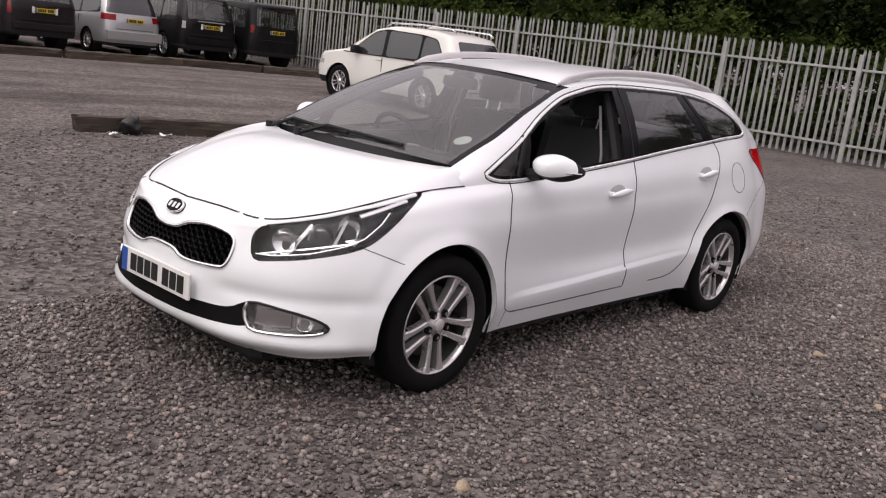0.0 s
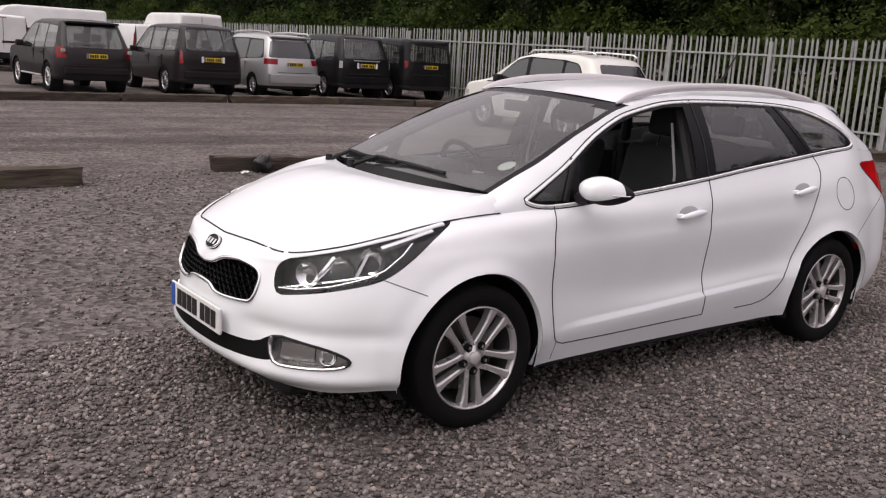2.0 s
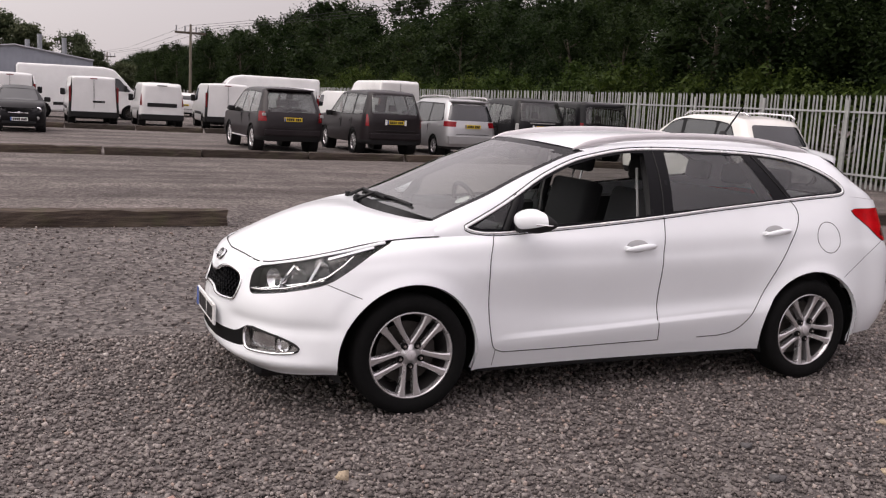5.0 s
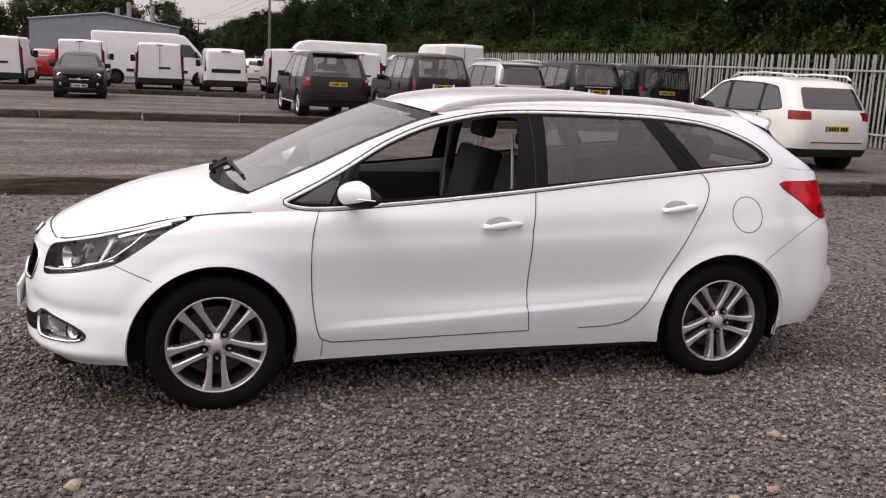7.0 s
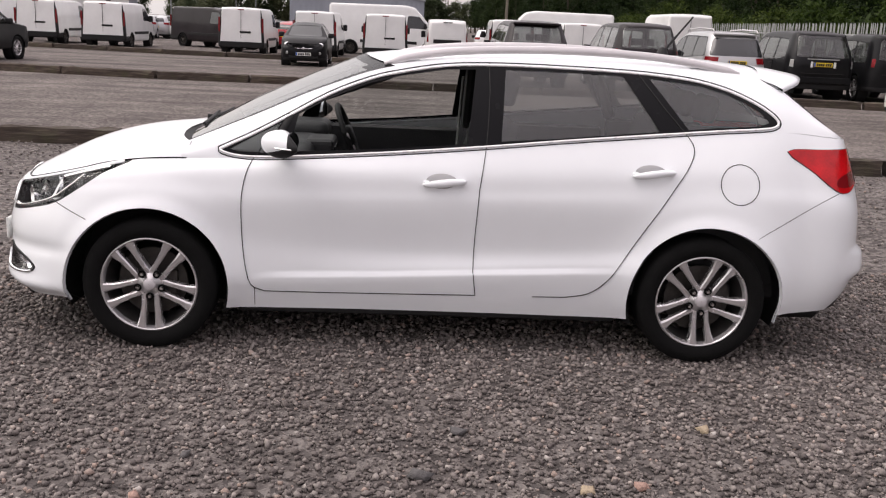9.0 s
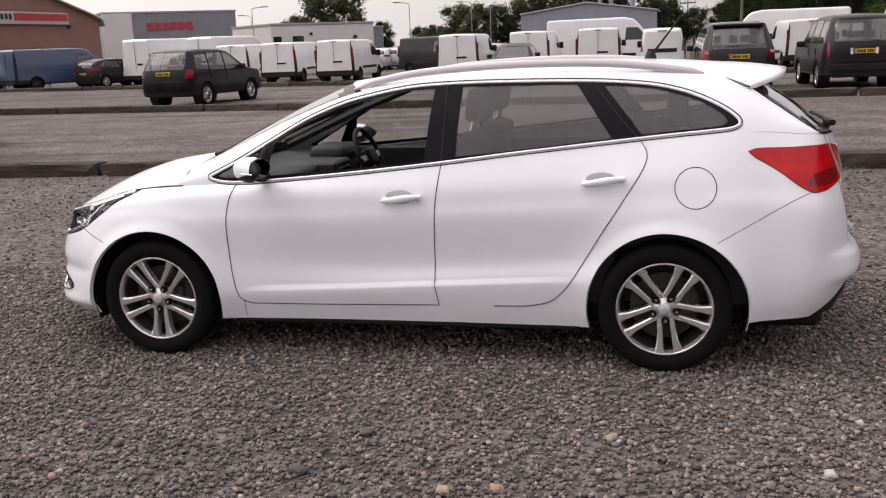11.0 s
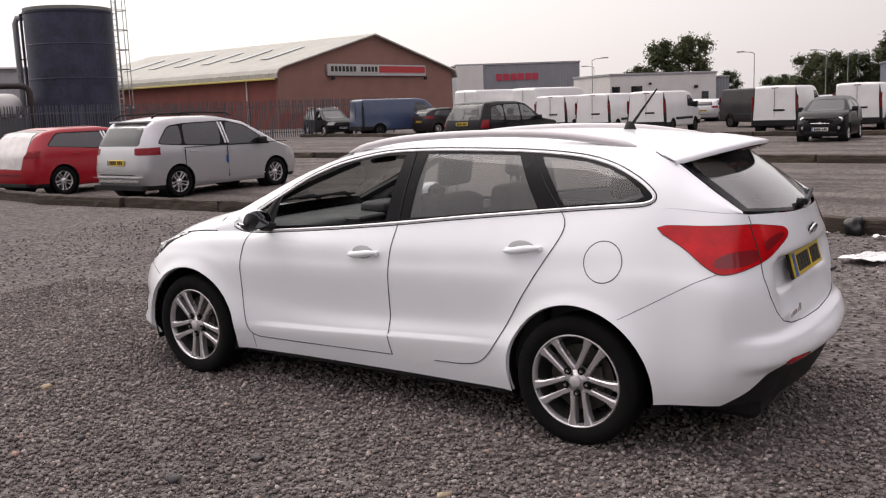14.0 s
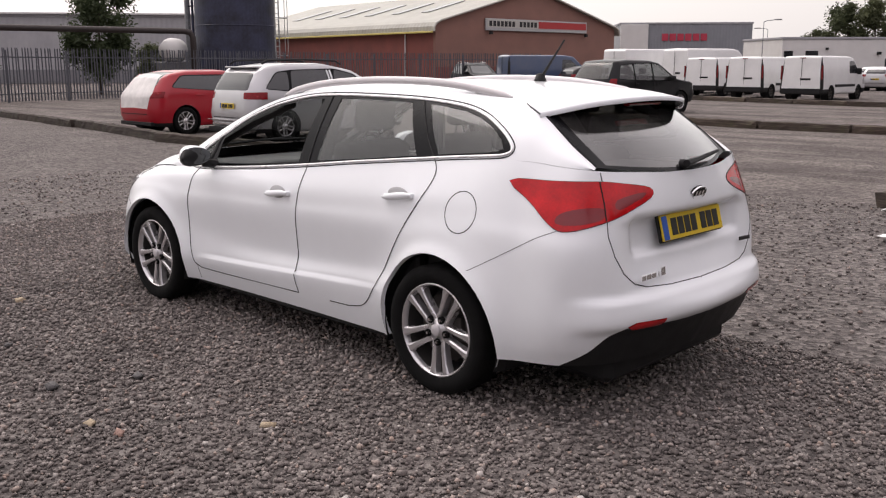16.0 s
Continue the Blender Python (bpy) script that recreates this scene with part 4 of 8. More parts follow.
utility_pole(8.15, 69.3, 6.75, 12)
utility_pole(6.5, 145.0, 6.9, 12)
w = thing("overhead_wires", "thin overhead wires between the poles", "wire", at=pose(0.2, 1.55, 0))
for s in (-1.1, 0, 1.1):
    part("wire", tube([(8.5 + s, 69.3, 6.6), (14 + s, 55, 6.9), (20 + s, 40, 7.6)], 0.012, 4), TRIM, w)
    part("wire", tube([(8.5 + s, 69.3, 6.6), (7.4 + s, 107, 6.2), (6.5 + s, 145, 6.8)], 0.012, 4), TRIM, w)


def street_lamp(x, y, h, turn):
    p = thing("street_lamp", "slim grey street lamp with a short arm", "lamp", group="street lamps", at=pose(*yard(x, y), 0, 0, 0, turn))
    part("post", tube([(0, 0, 0), (0, 0, h * 0.4), (0, 0, h)], 0.06, 8, taper=[1.2, 0.8, 0.6]), PALEPIPE, p)
    part("arm", tube([(0, 0, h - 0.02), (0.3, 0, h + 0.12), (1.2, 0, h + 0.2)], 0.045, 6), PALEPIPE, p)
    part("head", box(1.0, 1.75, -0.14, 0.14, h + 0.14, h + 0.28, 0.05, 2), LIGHTTRIM, p)


for x, y, h, t in ((-40.9, 86.6, 6.0, 20), (-24.9, 91.7, 5.9, 200), (-50, 106, 6.0, 180), (-20.5, 104, 6.2, 180), (25.4, 95, 12.4, 0), (-18.2, 104, 5.6, 20)):
    street_lamp(x, y, h, t)

# ---------------------------------------------------------------- cutting panels out of a shell
def basis(axis):
    d = Vector(axis).normalized()
    e1 = Vector((0, 0, 1)).cross(d)
    e1 = Vector((1, 0, 0)) if e1.length < 1e-4 else e1.normalized()
    return d, e1, d.cross(e1)


def flat2(p, e1, e2):
    return p.dot(e1), p.dot(e2)


def inside(q, poly):
    c, n = False, len(poly)
    for i in range(n):
        (x0, y0), (x1, y1) = poly[i], poly[i - 1]
        if (y0 > q[1]) != (y1 > q[1]) and q[0] < (x1 - x0) * (q[1] - y0) / (y1 - y0) + x0:
            c = not c
    return c


def carve(bm, outline, axis, where, reach=0.12):
    """Cuts the closed outline (3D points, seen along axis) into the faces for which where(centre) holds; returns the faces within."""
    d, e1, e2 = basis(axis)
    P = [Vector(p) for p in outline]
    poly = [flat2(p, e1, e2) for p in P]
    for i in range(len(P)):
        a, b = P[i - 1], P[i]
        (ax, ay), (bx, by) = poly[i - 1], poly[i]
        if math.hypot(bx - ax, by - ay) < 1e-5:
            continue
        no = (b - a).cross(d)
        if no.length < 1e-7:
            continue
        no.normalize()
        lox, hix, loy, hiy = min(ax, bx) - reach, max(ax, bx) + reach, min(ay, by) - reach, max(ay, by) + reach
        fs = []
        for f in bm.faces:
            c = f.calc_center_median()
            if where(c):
                x, y = flat2(c, e1, e2)
                if lox < x < hix and loy < y < hiy:
                    # only faces that the segment itself can reach
                    qs = [flat2(v.co, e1, e2) for v in f.verts]
                    if min(q[0] for q in qs) <= max(ax, bx) + 1e-4 and max(q[0] for q in qs) >= min(ax, bx) - 1e-4 and min(q[1] for q in qs) <= max(ay, by) + 1e-4 and max(q[1] for q in qs) >= min(ay, by) - 1e-4:
                        fs.append(f)
        if fs:
            vs, es = {v for f in fs for v in f.verts}, {e for f in fs for e in f.edges}
            bmesh.ops.bisect_plane(bm, geom=fs + list(es) + list(vs), dist=1e-6, plane_co=a, plane_no=no)
    out = []
    for f in bm.faces:
        c = f.calc_center_median()
        if where(c) and inside(flat2(c, e1, e2), poly):
            out.append(f)
    return out


def lift(bm, faces, name, mat, parent, label="", smooth=True, push=0.0, mirror=False):
    """Takes faces out of a shell as a part, with the shell's own normals so that panels meet smoothly."""
    if not faces:
        return None
    idx, V, N, F = {}, [], [], []
    s = -1 if mirror else 1
    for f in faces:
        loop = []
        for v in f.verts:
            if v not in idx:
                idx[v] = len(V)
                p = v.co + v.normal * push
                V.append((p.x, p.y * s, p.z))
                N.append((v.normal.x, v.normal.y * s, v.normal.z))
            loop.append(idx[v])
        F.append(loop[::-1] if mirror else loop)
    me = bpy.data.meshes.new(name)
    me.from_pydata(V, [], F)
    me.update()
    if smooth:
        me.polygons.foreach_set("use_smooth", [True] * len(F))
        me.normals_split_custom_set_from_vertices(N)
    return part_mesh(name, me, mat, parent, label)


# ---------------------------------------------------------------- wheels
def wheel_parts(r_tyre, width, rim, spokes, parent, at, mat=None, double=True, flip=False, seg=18):
    """A wheel under its vehicle: tyre > nothing, rim, spokes, hub; its face looks along -Y (or +Y when flipped)."""
    w = part("wheel", lathe([(rim * 0.98, -width * 0.36), (rim * 1.03, -width * 0.45), (r_tyre * 0.86, -width * 0.5), (r_tyre * 0.965, -width * 0.46), (r_tyre, -width * 0.36),
                             (r_tyre, width * 0.36), (r_tyre * 0.965, width * 0.46), (r_tyre * 0.86, width * 0.5), (rim * 1.03, width * 0.45), (rim * 0.98, width * 0.3)], seg), RUBBER, parent, "black tyre on a silver alloy wheel", smooth=True)
    w.matrix_local = at @ pose(0, 0, 0, 0, 0, 180 if flip else 0)
    m = mat or ALLOY
    part("rim", lathe([(rim * 1.0, -width * 0.40), (rim * 1.015, -width * 0.43), (rim * 0.985, -width * 0.45), (rim * 0.972, -width * 0.44), (rim * 0.945, -width * 0.36), (rim * 0.93, -width * 0.3)], seg), m, w, smooth=True)
    part("barrel", lathe([(rim * 0.93, -width * 0.3), (rim * 0.86, width * 0.1), (rim * 0.84, width * 0.3)], seg), BARREL, w, smooth=True)
    part("brake_disc", lathe([(0.02, -width * 0.02), (rim * 0.72, -width * 0.02), (rim * 0.72, width * 0.06), (0.02, width * 0.06)], max(12, seg // 2)), DARKMETAL, w)
    prof = [(0.20, 0.120, 0.060), (0.45, 0.135, 0.055), (0.72, 0.160, 0.066), (0.84, 0.182, 0.084), (0.965, 0.198, 0.112)] if double else [(0.2, 0, 0.12), (0.6, 0, 0.085), (0.95, 0, 0.12)]
    shared = {}
    for k in range(spokes):
        for off in ((-1, 1) if double else (1,)):
            if off not in shared:
                bm = bmesh.new()
                last = None
                for f, o, h in prof:
                    ff, b2 = -width * (0.33 + 0.10 * f), -width * (0.14 + 0.08 * f)
                    ring = [bm.verts.new((rim * (off * o + s * h), y, -rim * f)) for s, y in ((-1, b2), (-1, ff * 0.93), (-0.6, ff), (0.6, ff), (1, ff * 0.93), (1, b2))]
                    if last:
                        for i in range(6):
                            bm.faces.new((last[i], last[(i + 1) % 6], ring[(i + 1) % 6], ring[i]))
                    last = ring
                bmesh.ops.recalc_face_normals(bm, faces=bm.faces)
                shared[off] = part("spoke", bm, m, w).data
                continue
            sp = new("spoke", shared[off])
            sp.parent = w
            sp.matrix_local = pose(0, 0, 0, 0, 360 * k / spokes, 0)
    part("hub_cap", lathe([(0.002, -width * 0.42), (rim * 0.115, -width * 0.415), (rim * 0.125, -width * 0.37), (rim * 0.27, -width * 0.345), (rim * 0.30, -width * 0.30), (rim * 0.30, -width * 0.18)], max(12, seg // 2)), m, w, smooth=True)
    return w


# ---------------------------------------------------------------- a parked vehicle from its outline
def interp(pts, x):
    return float(np.interp(x, [p[0] for p in pts], [p[1] for p in pts]))


def hull(S):
    """The painted shell: sections along the length, rounded in plan at both ends, leaning in above the belt."""
    L, W, belt, tum, z0 = S["L"], S["W"] / 2, S["belt"], S.get("tumble", 0.16), S.get("z0", 0.24)
    rr = S.get("corner", 0.28)
    ends = [rr * (1 - math.cos(t)) for t in np.linspace(0, math.pi / 2, 6)]
    xs = [-L / 2 + e for e in ends] + list(np.linspace(-L / 2 + rr, L / 2 - rr, 42))[1:-1] + [L / 2 - e for e in ends[::-1]]
    H = max(z for _, z in S["top"])
    rows = []
    for x in xs:
        e = min(x + L / 2, L / 2 - x)
        cut = rr * (1 - math.sqrt(max(0, 1 - (1 - min(e / rr, 1)) ** 2))) * 0.85
        zt = interp(S["top"], x)
        zs = [z0, z0 + 0.06, 0.42, 0.6, 0.78] + [0.78 + (min(belt, zt - 0.1) - 0.78) * k for k in (0.5, 1)]
        zb = zs[-1]
        zs += [zb + (zt - 0.05 - zb) * k for k in (0.2, 0.4, 0.6, 0.8, 0.92, 1.0)]
        sec = []
        for z in zs:
            w = W - (0.05 if z < z0 + 0.01 else 0.02 if z < 0.35 else 0.0) - tum * max(0, (z - belt) / (H - belt)) ** 1.15 - cut - (0.012 if z > 0.7 else 0) - 0.02 * max(0, (z - 0.78) / 0.3 if z < belt else 1)
            sec.append((w, z))
        w, z = sec[-1]
        sec += [(w - 0.035, zt - 0.012), (w * 0.8, zt + 0.0), (w * 0.4, zt + 0.016), (0, zt + 0.02)]
        full = [(-a, b) for a, b in sec] + [(a, b) for a, b in sec[-2::-1]]
        row_ = []
        for y, z in full:
            wr = max(0, 1 - (x + L / 2) / (0.32 * L)) ** 1.6
            wf = max(0, 1 - (L / 2 - x) / (0.22 * L)) ** 1.6
            row_.append((x + interp(S["rear"], z) * wr + interp(S["front"], z) * wf, y, z))
        rows.append(row_)
    bm = grid_bm(rows, flip=False)
    bm.verts.ensure_lookup_table()
    n = len(rows[0])
    for base, flip in ((0, True), ((len(rows) - 1) * n, False)):
        V = [bm.verts[base + k] for k in range(n)]
        for k in range(n // 2 - 1):
            q = [V[k], V[k + 1], V[n - 2 - k], V[n - 1 - k]]
            bm.faces.new(q if flip else q[::-1])
        k = n // 2 - 1
        q = [V[k], V[k + 1], V[k + 2]]
        bm.faces.new(q if flip else q[::-1])
    bmesh.ops.recalc_face_normals(bm, faces=bm.faces)
    bm.normal_update()
    return bm


def rounded(poly, r=0.05, n=3):
    """Rounds the corners of a 2D outline."""
    out, m = [], len(poly)
    for i in range(m):
        p, a, b = np.array(poly[i], float), np.array(poly[i - 1], float), np.array(poly[(i + 1) % m], float)
        ra = min(r, 0.45 * np.linalg.norm(a - p)) / np.linalg.norm(a - p)
        rb = min(r, 0.45 * np.linalg.norm(b - p)) / np.linalg.norm(b - p)
        p0, p1 = p + (a - p) * ra, p + (b - p) * rb
        for t in np.linspace(0, 1, n):
            out.append(tuple((1 - t) ** 2 * p0 + 2 * t * (1 - t) * p + t * t * p1))
    return out


def number_plate(parent, m, yellow, w=0.52, h=0.111, name="number_plate"):
    """A plate that faces -X in its own frame, with bars for its characters."""
    p = part(name, box(-0.012, 0, -w / 2, w / 2, -h / 2, h / 2, 0.003, 1), YELLOWPLATE if yellow else WHITEPLATE, parent, "yellow number plate" if yellow else "white number plate")
    p.matrix_local = m
    part("band", box(-0.0145, -0.0125, w / 2 - 0.045, w / 2 - 0.004, -h / 2 + 0.004, h / 2 - 0.004), BLUEBAND, p)
    x = w / 2 - 0.075
    for k in range(7):
        part("bar", box(-0.0150, -0.0126, x - 0.045, x, -0.037, 0.037), GLYPH, p)
        x -= 0.056 + (0.028 if k == 3 else 0)
    return p


def vehicle(S, at, group=""):
    """Builds a vehicle from its outline; local +X is forward, the ground is z 0."""
    v = thing(S["name"], S["label"], S["category"], group)
    bm = hull(S)
    L, W, col = S["L"], S["W"] / 2, S["paint"]
    wr, ax = S["wheel"], S["axles"]
    taken = set()

    def grab(faces, name, mat, label="", push=0.0):
        fs = [f for f in faces if f not in taken]
        if fs:
            groups.append((fs, name, mat, label, push))
            taken.update(fs)

    groups, jobs = [], []
    # outlines first, all cuts before any face is taken
    for s in (-1, 1):
        for x in ax:
            ring = [(x + (wr + 0.055) * math.cos(t), 0, wr * 0.96 + (wr + 0.055) * math.sin(t)) for t in np.linspace(0, math.tau, 22)[:-1]]
            jobs.append(((ring, (0, 1, 0), lambda c, s=s: c.y * s > 0.45 and c.z < 1.0), None, None, "", 0))
        for poly in S.get("side", ()):
            out = [(x, 0, z) for x, z in rounded(poly, 0.07)]
            jobs.append(((out, (0, 1, 0), lambda c, s=s: c.y * s > W * 0.55), "side_window", S.get("glass", FARGLASS), "dark side window", -0.004))
        if len(S.get("side", ())) > 1:              # black surround of all the side windows
            P = sorted((x, z) for poly in S["side"] for x, z in poly)
            hull_ = []
            for seq in (P, P[::-1]):
                half_ = []
                for p in seq:
                    while len(half_) > 1 and (half_[-1][0] - half_[-2][0]) * (p[1] - half_[-2][1]) - (half_[-1][1] - half_[-2][1]) * (p[0] - half_[-2][0]) <= 0:
                        half_.pop()
                    half_.append(p)
                hull_ += half_[:-1]
            cx_, cz_ = sum(p[0] for p in hull_) / len(hull_), sum(p[1] for p in hull_) / len(hull_)
            big = [(cx_ + (x - cx_) * 1.025, cz_ + (z - cz_) * 1.09) for x, z in hull_]
            jobs.append((([(x, 0, z) for x, z in rounded(big, 0.09)], (0, 1, 0), lambda c, s=s: c.y * s > W * 0.55), "window_surround", GLOSSBLACK, "", 0))
        for nm, poly, mat, depth in S.get("lamps", ()):
            out = [(0, y * s, z) for y, z in poly]
            jobs.append(((out, (1, 0, 0), (lambda c, d=depth: c.x < -L / 2 + d + 0.5 * max(0, interp(S["rear"], c.z))) if depth > 0 else (lambda c, d=depth: c.x > L / 2 + d)), nm, mat, "", 0.004))
    for key, sign in (("back", -1), ("screen", 1)):
        if key in S:
            half = S[key]
            out = [(0, y, z) for y, z in rounded(half + [(-y, z) for y, z in half[::-1]], 0.06)]
            jobs.append(((out, (1, 0, 0), lambda c, g=sign: (c.x - (0.0 if g < 0 else S.get("mid", 0.0))) * g > 0), "rear_window" if sign < 0 else "windscreen", S.get("glass", FARGLASS), "", -0.004))
    if "skirt" in S:
        for f0 in (S["skirt"],):
            es = bm.edges[:] + bm.verts[:] + bm.faces[:]
            bmesh.ops.bisect_plane(bm, geom=es, dist=1e-5, plane_co=(0, 0, f0), plane_no=(0, 0, 1))
    for (o, a, w), *_ in jobs:
        carve(bm, o, a, w)
    bm.normal_update()
    for (o, a, w), nm, mat, lab, push in jobs:
        d, e1, e2 = basis(a)
        poly = [flat2(Vector(p), e1, e2) for p in o]
        fs = [f for f in bm.faces if w(f.calc_center_median()) and inside(flat2(f.calc_center_median(), e1, e2), poly)]
        if nm is None:
            taken.update(fs)
        else:
            grab(fs, nm, mat, lab, push)
    if "skirt" in S:
        low_f = [f for f in bm.faces if f.calc_center_median().z < S["skirt"]]
        grab([f for f in low_f if f.calc_center_median().x < -ax[1] * 0.999], "front_trim", TRIM)
        grab([f for f in low_f if f.calc_center_median().x > ax[1] * 0.999], "rear_trim", TRIM)
        if S.get("cladding"):
            grab([f for f in low_f if f.calc_center_median().y < 0], "side_trim", TRIM)
            grab([f for f in low_f if f.calc_center_median().y >= 0], "side_trim", TRIM)
    grab([f for f in bm.faces], "body", col)
    body = None
    for fs, nm, mat, lab, push in groups[::-1]:
        o = lift(bm, fs, nm, mat, v, lab, push=push)
        body = body or o
    bm.free()
    # dark inside, so that arches and openings are closed
    z0 = S.get("z0", 0.24)
    part("underbody", box(-L / 2 + 0.25, L / 2 - 0.25, -W + 0.28, W - 0.28, z0 - 0.03, 0.62, 0.03, 1), TRIM, v)
    for s in (-1, 1):
        for x in ax:
            wheel_parts(wr, 0.21, wr * S.get("rimf", 0.66), S.get("spokes", 5), v, pose(x, s * (W - 0.125), wr * 0.985), S.get("rimmat"), S.get("double", False), flip=s > 0)
            part("wheel_arch", lathe([(wr + 0.05, -0.16), (wr + 0.05, 0.12), (0.02, 0.121)] if s < 0 else [(wr + 0.05, 0.16), (wr + 0.05, -0.12), (0.02, -0.121)], 28), TRIM, v).matrix_local = pose(x, s * (W - 0.18), wr * 0.96)
        # mirrors
        if "mirror" in S:
            mx, mz = S["mirror"]
            part("door_mirror", box(mx - 0.07, mx + 0.07, s * (W + 0.06) - 0.1, s * (W + 0.06) + 0.1, mz - 0.07, mz + S.get("mirh", 0.09), 0.045, 3), S.get("mirmat", TRIM), v, smooth=True)
        for x, z in S.get("handles", ()):
            part("door_handle", box(x - 0.1, x + 0.1, s * (W - 0.025) - 0.022, s * (W - 0.025) + 0.022, z - 0.014, z + 0.014, 0.01, 2), S.get("handlemat", col), v)
        if "rails" in S:
            xa, xb, z, ww = S["rails"]
            part("roof_rail", tube([(xa, s * ww, z - 0.03), (xa + 0.12, s * ww, z + 0.035), ((xa + xb) / 2, s * ww, z + 0.06), (xb - 0.15, s * ww, z + 0.03), (xb, s * ww, z - 0.04)], 0.02, 6), S.get("railmat", TRIM), v, smooth=True)
        for x0_, x1_, z in S.get("seams", ()):
            part("rubbing_strip", box(x0_, x1_, s * (W - 0.012) - 0.006, s * (W - 0.012) + 0.006, z, z + 0.02, 0.004, 1), TRIM, v)
        for xa_, za_, xb_, zb_, mt_, rr_ in S.get("strips", ()):
            H_ = max(q[1] for q in S["top"])
            pts_ = []
            for k in range(6):
                f_ = k / 5
                z_ = za_ + (zb_ - za_) * f_
                y_ = W - 0.030 - S.get("tumble", 0.16) * max(0, (z_ - S["belt"]) / (H_ - S["belt"])) ** 1.15
                pts_.append((xa_ + (xb_ - xa_) * f_, s * y_, z_))
            part("bright_strip", tube(pts_, rr_, 6), mt_, v)
    for x0_, x1_, z, ww in S.get("bars", ()):
        part("tail_trim", box(x0_, x1_, -ww, ww, z - 0.02, z + 0.02, 0.008, 1), CHROME, v)
    if S["category"] == "car":
        for s in (-1, 1):
            for k, poly in enumerate(S.get("side", ())[1:]):
                xs_ = min(p[0] for p in poly) - 0.03
                part("door_seam", box(xs_ - 0.006, xs_ + 0.006, s * (W - 0.012) - 0.012, s * (W - 0.012) + 0.006, z0 + 0.12, S["belt"] - 0.02), SEAM, v)
        zb_ = S["plate"][0] - 0.24 if "plate" in S else 0.6
        part("bumper_seam", box(-L / 2 - 0.02, -L / 2 + 0.05, -W * 0.62, W * 0.62, zb_ - 0.008, zb_ + 0.008), SEAM, v)
    if "plate" in S:
        z, x = S["plate"]
        number_plate(v, pose(x, 0, z), True)
    if "fplate" in S:
        z, x = S["fplate"]
        number_plate(v, pose(x, 0, z, 0, 0, 180), False)
    for nm, b6, mat in S.get("extra", ()):
        part(nm, box(*b6, 0.012, 2), mat, v)
    if S.get("glass") is CARGLASS:                  # seats and dashboard that show through the panes
        for x, ys in ((-0.05, (-0.4, 0.4)), (-0.95, (-0.45, 0.0, 0.45))):
            for y in ys:
                st = part("seat", box(x - 0.10, x + 0.06, y - 0.22, y + 0.22, 0.6, S["belt"] + 0.16, 0.05, 2), CLOTH, v, "dark seat back")
                part("headrest", box(x - 0.08, x + 0.02, y - 0.12, y + 0.12, S["belt"] + 0.20, S["belt"] + 0.40, 0.04, 2), CLOTH, st)
        part("dashboard", box(0.55, 0.95, -W + 0.2, W - 0.2, 0.62, S["belt"] - 0.02, 0.05, 2), DASHM, v)
        part("cabin_floor", box(-L / 2 + 0.35, 0.9, -W + 0.16, W - 0.16, 0.55, 0.62), DASHM, v)
    v.matrix_world = at
    return v


def place(S, x, y, heading=90.0, group="", s=1.0):
    return vehicle(S, pose(*yard(x, y), 0, 0, 0, heading) @ Matrix.Diagonal((s, s, s, 1)), group)


SUV = dict(name="estate_suv", category="car", L=4.79, W=1.93, belt=1.08, wheel=0.375, axles=(-1.4, 1.4), tumble=0.23, corner=0.38, z0=0.34, skirt=0.46, mid=0.2,
           top=[(-2.4, 1.70), (-2.2, 1.78), (-1.4, 1.82), (-0.2, 1.82), (0.35, 1.74), (1.15, 1.18), (1.5, 1.13), (2.2, 1.05), (2.4, 0.95)],
           rear=[(0.3, 0.05), (0.6, -0.02), (1.0, 0.0), (1.2, 0.10), (1.8, 0.42)], front=[(0.3, -0.12), (0.6, 0.0), (0.95, -0.06), (1.2, -0.2)],
           side=[[(-2.02, 1.13), (-1.2, 1.1), (-1.12, 1.68), (-1.85, 1.64)], [(-1.12, 1.1), (-0.28, 1.08), (-0.22, 1.7), (-1.04, 1.69)], [(-0.2, 1.08), (0.98, 1.1), (0.38, 1.64), (0.1, 1.7), (-0.14, 1.7)]],
           back=[(0.70, 1.14), (0.62, 1.66)], screen=[(0.72, 1.2), (0.6, 1.68)], mirror=(0.75, 1.14), handles=[(-0.95, 0.98), (0.0, 0.98)],
           lamps=[("rear_lamp", [(0.74, 0.88), (1.1, 0.86), (1.1, 1.16), (0.78, 1.14)], CARRED, 0.3), ("headlamp", [(0.5, 0.76), (1.1, 0.76), (1.1, 0.94), (0.5, 0.94)], LIGHTTRIM, -0.3)],
           plate=(0.94, -2.40), spokes=5, double=True, glass=CARGLASS)


def variant(base, **kw):
    d = dict(base)
    d.update(kw)
    return d


place(variant(SUV, paint=GREYP, label="dark grey sporty off-road estate car parked behind the sleepers", extra=[("spoiler", (-2.12, -1.85, -0.66, 0.66, 1.73, 1.78), GREYP), ("rear_bumper", (-2.425, -2.30, -0.80, 0.80, 0.50, 0.64), GREYP), ("side_step", (-0.9, 0.9, -0.98, -0.90, 0.36, 0.40), SATIN), ("side_step", (-0.9, 0.9, 0.90, 0.98, 0.36, 0.40), SATIN),
                                                   ("reversing_lamp", (-2.425, -2.36, 0.78, 0.88, 1.02, 1.10), LIGHTTRIM), ("reversing_lamp", (-2.425, -2.36, -0.88, -0.78, 1.02, 1.10), LIGHTTRIM), ("rear_wiper", (-2.30, -2.26, -0.3, 0.3, 1.19, 1.21), TRIM)]), 3.4, 22.35, 92, "cars parked behind the middle row")
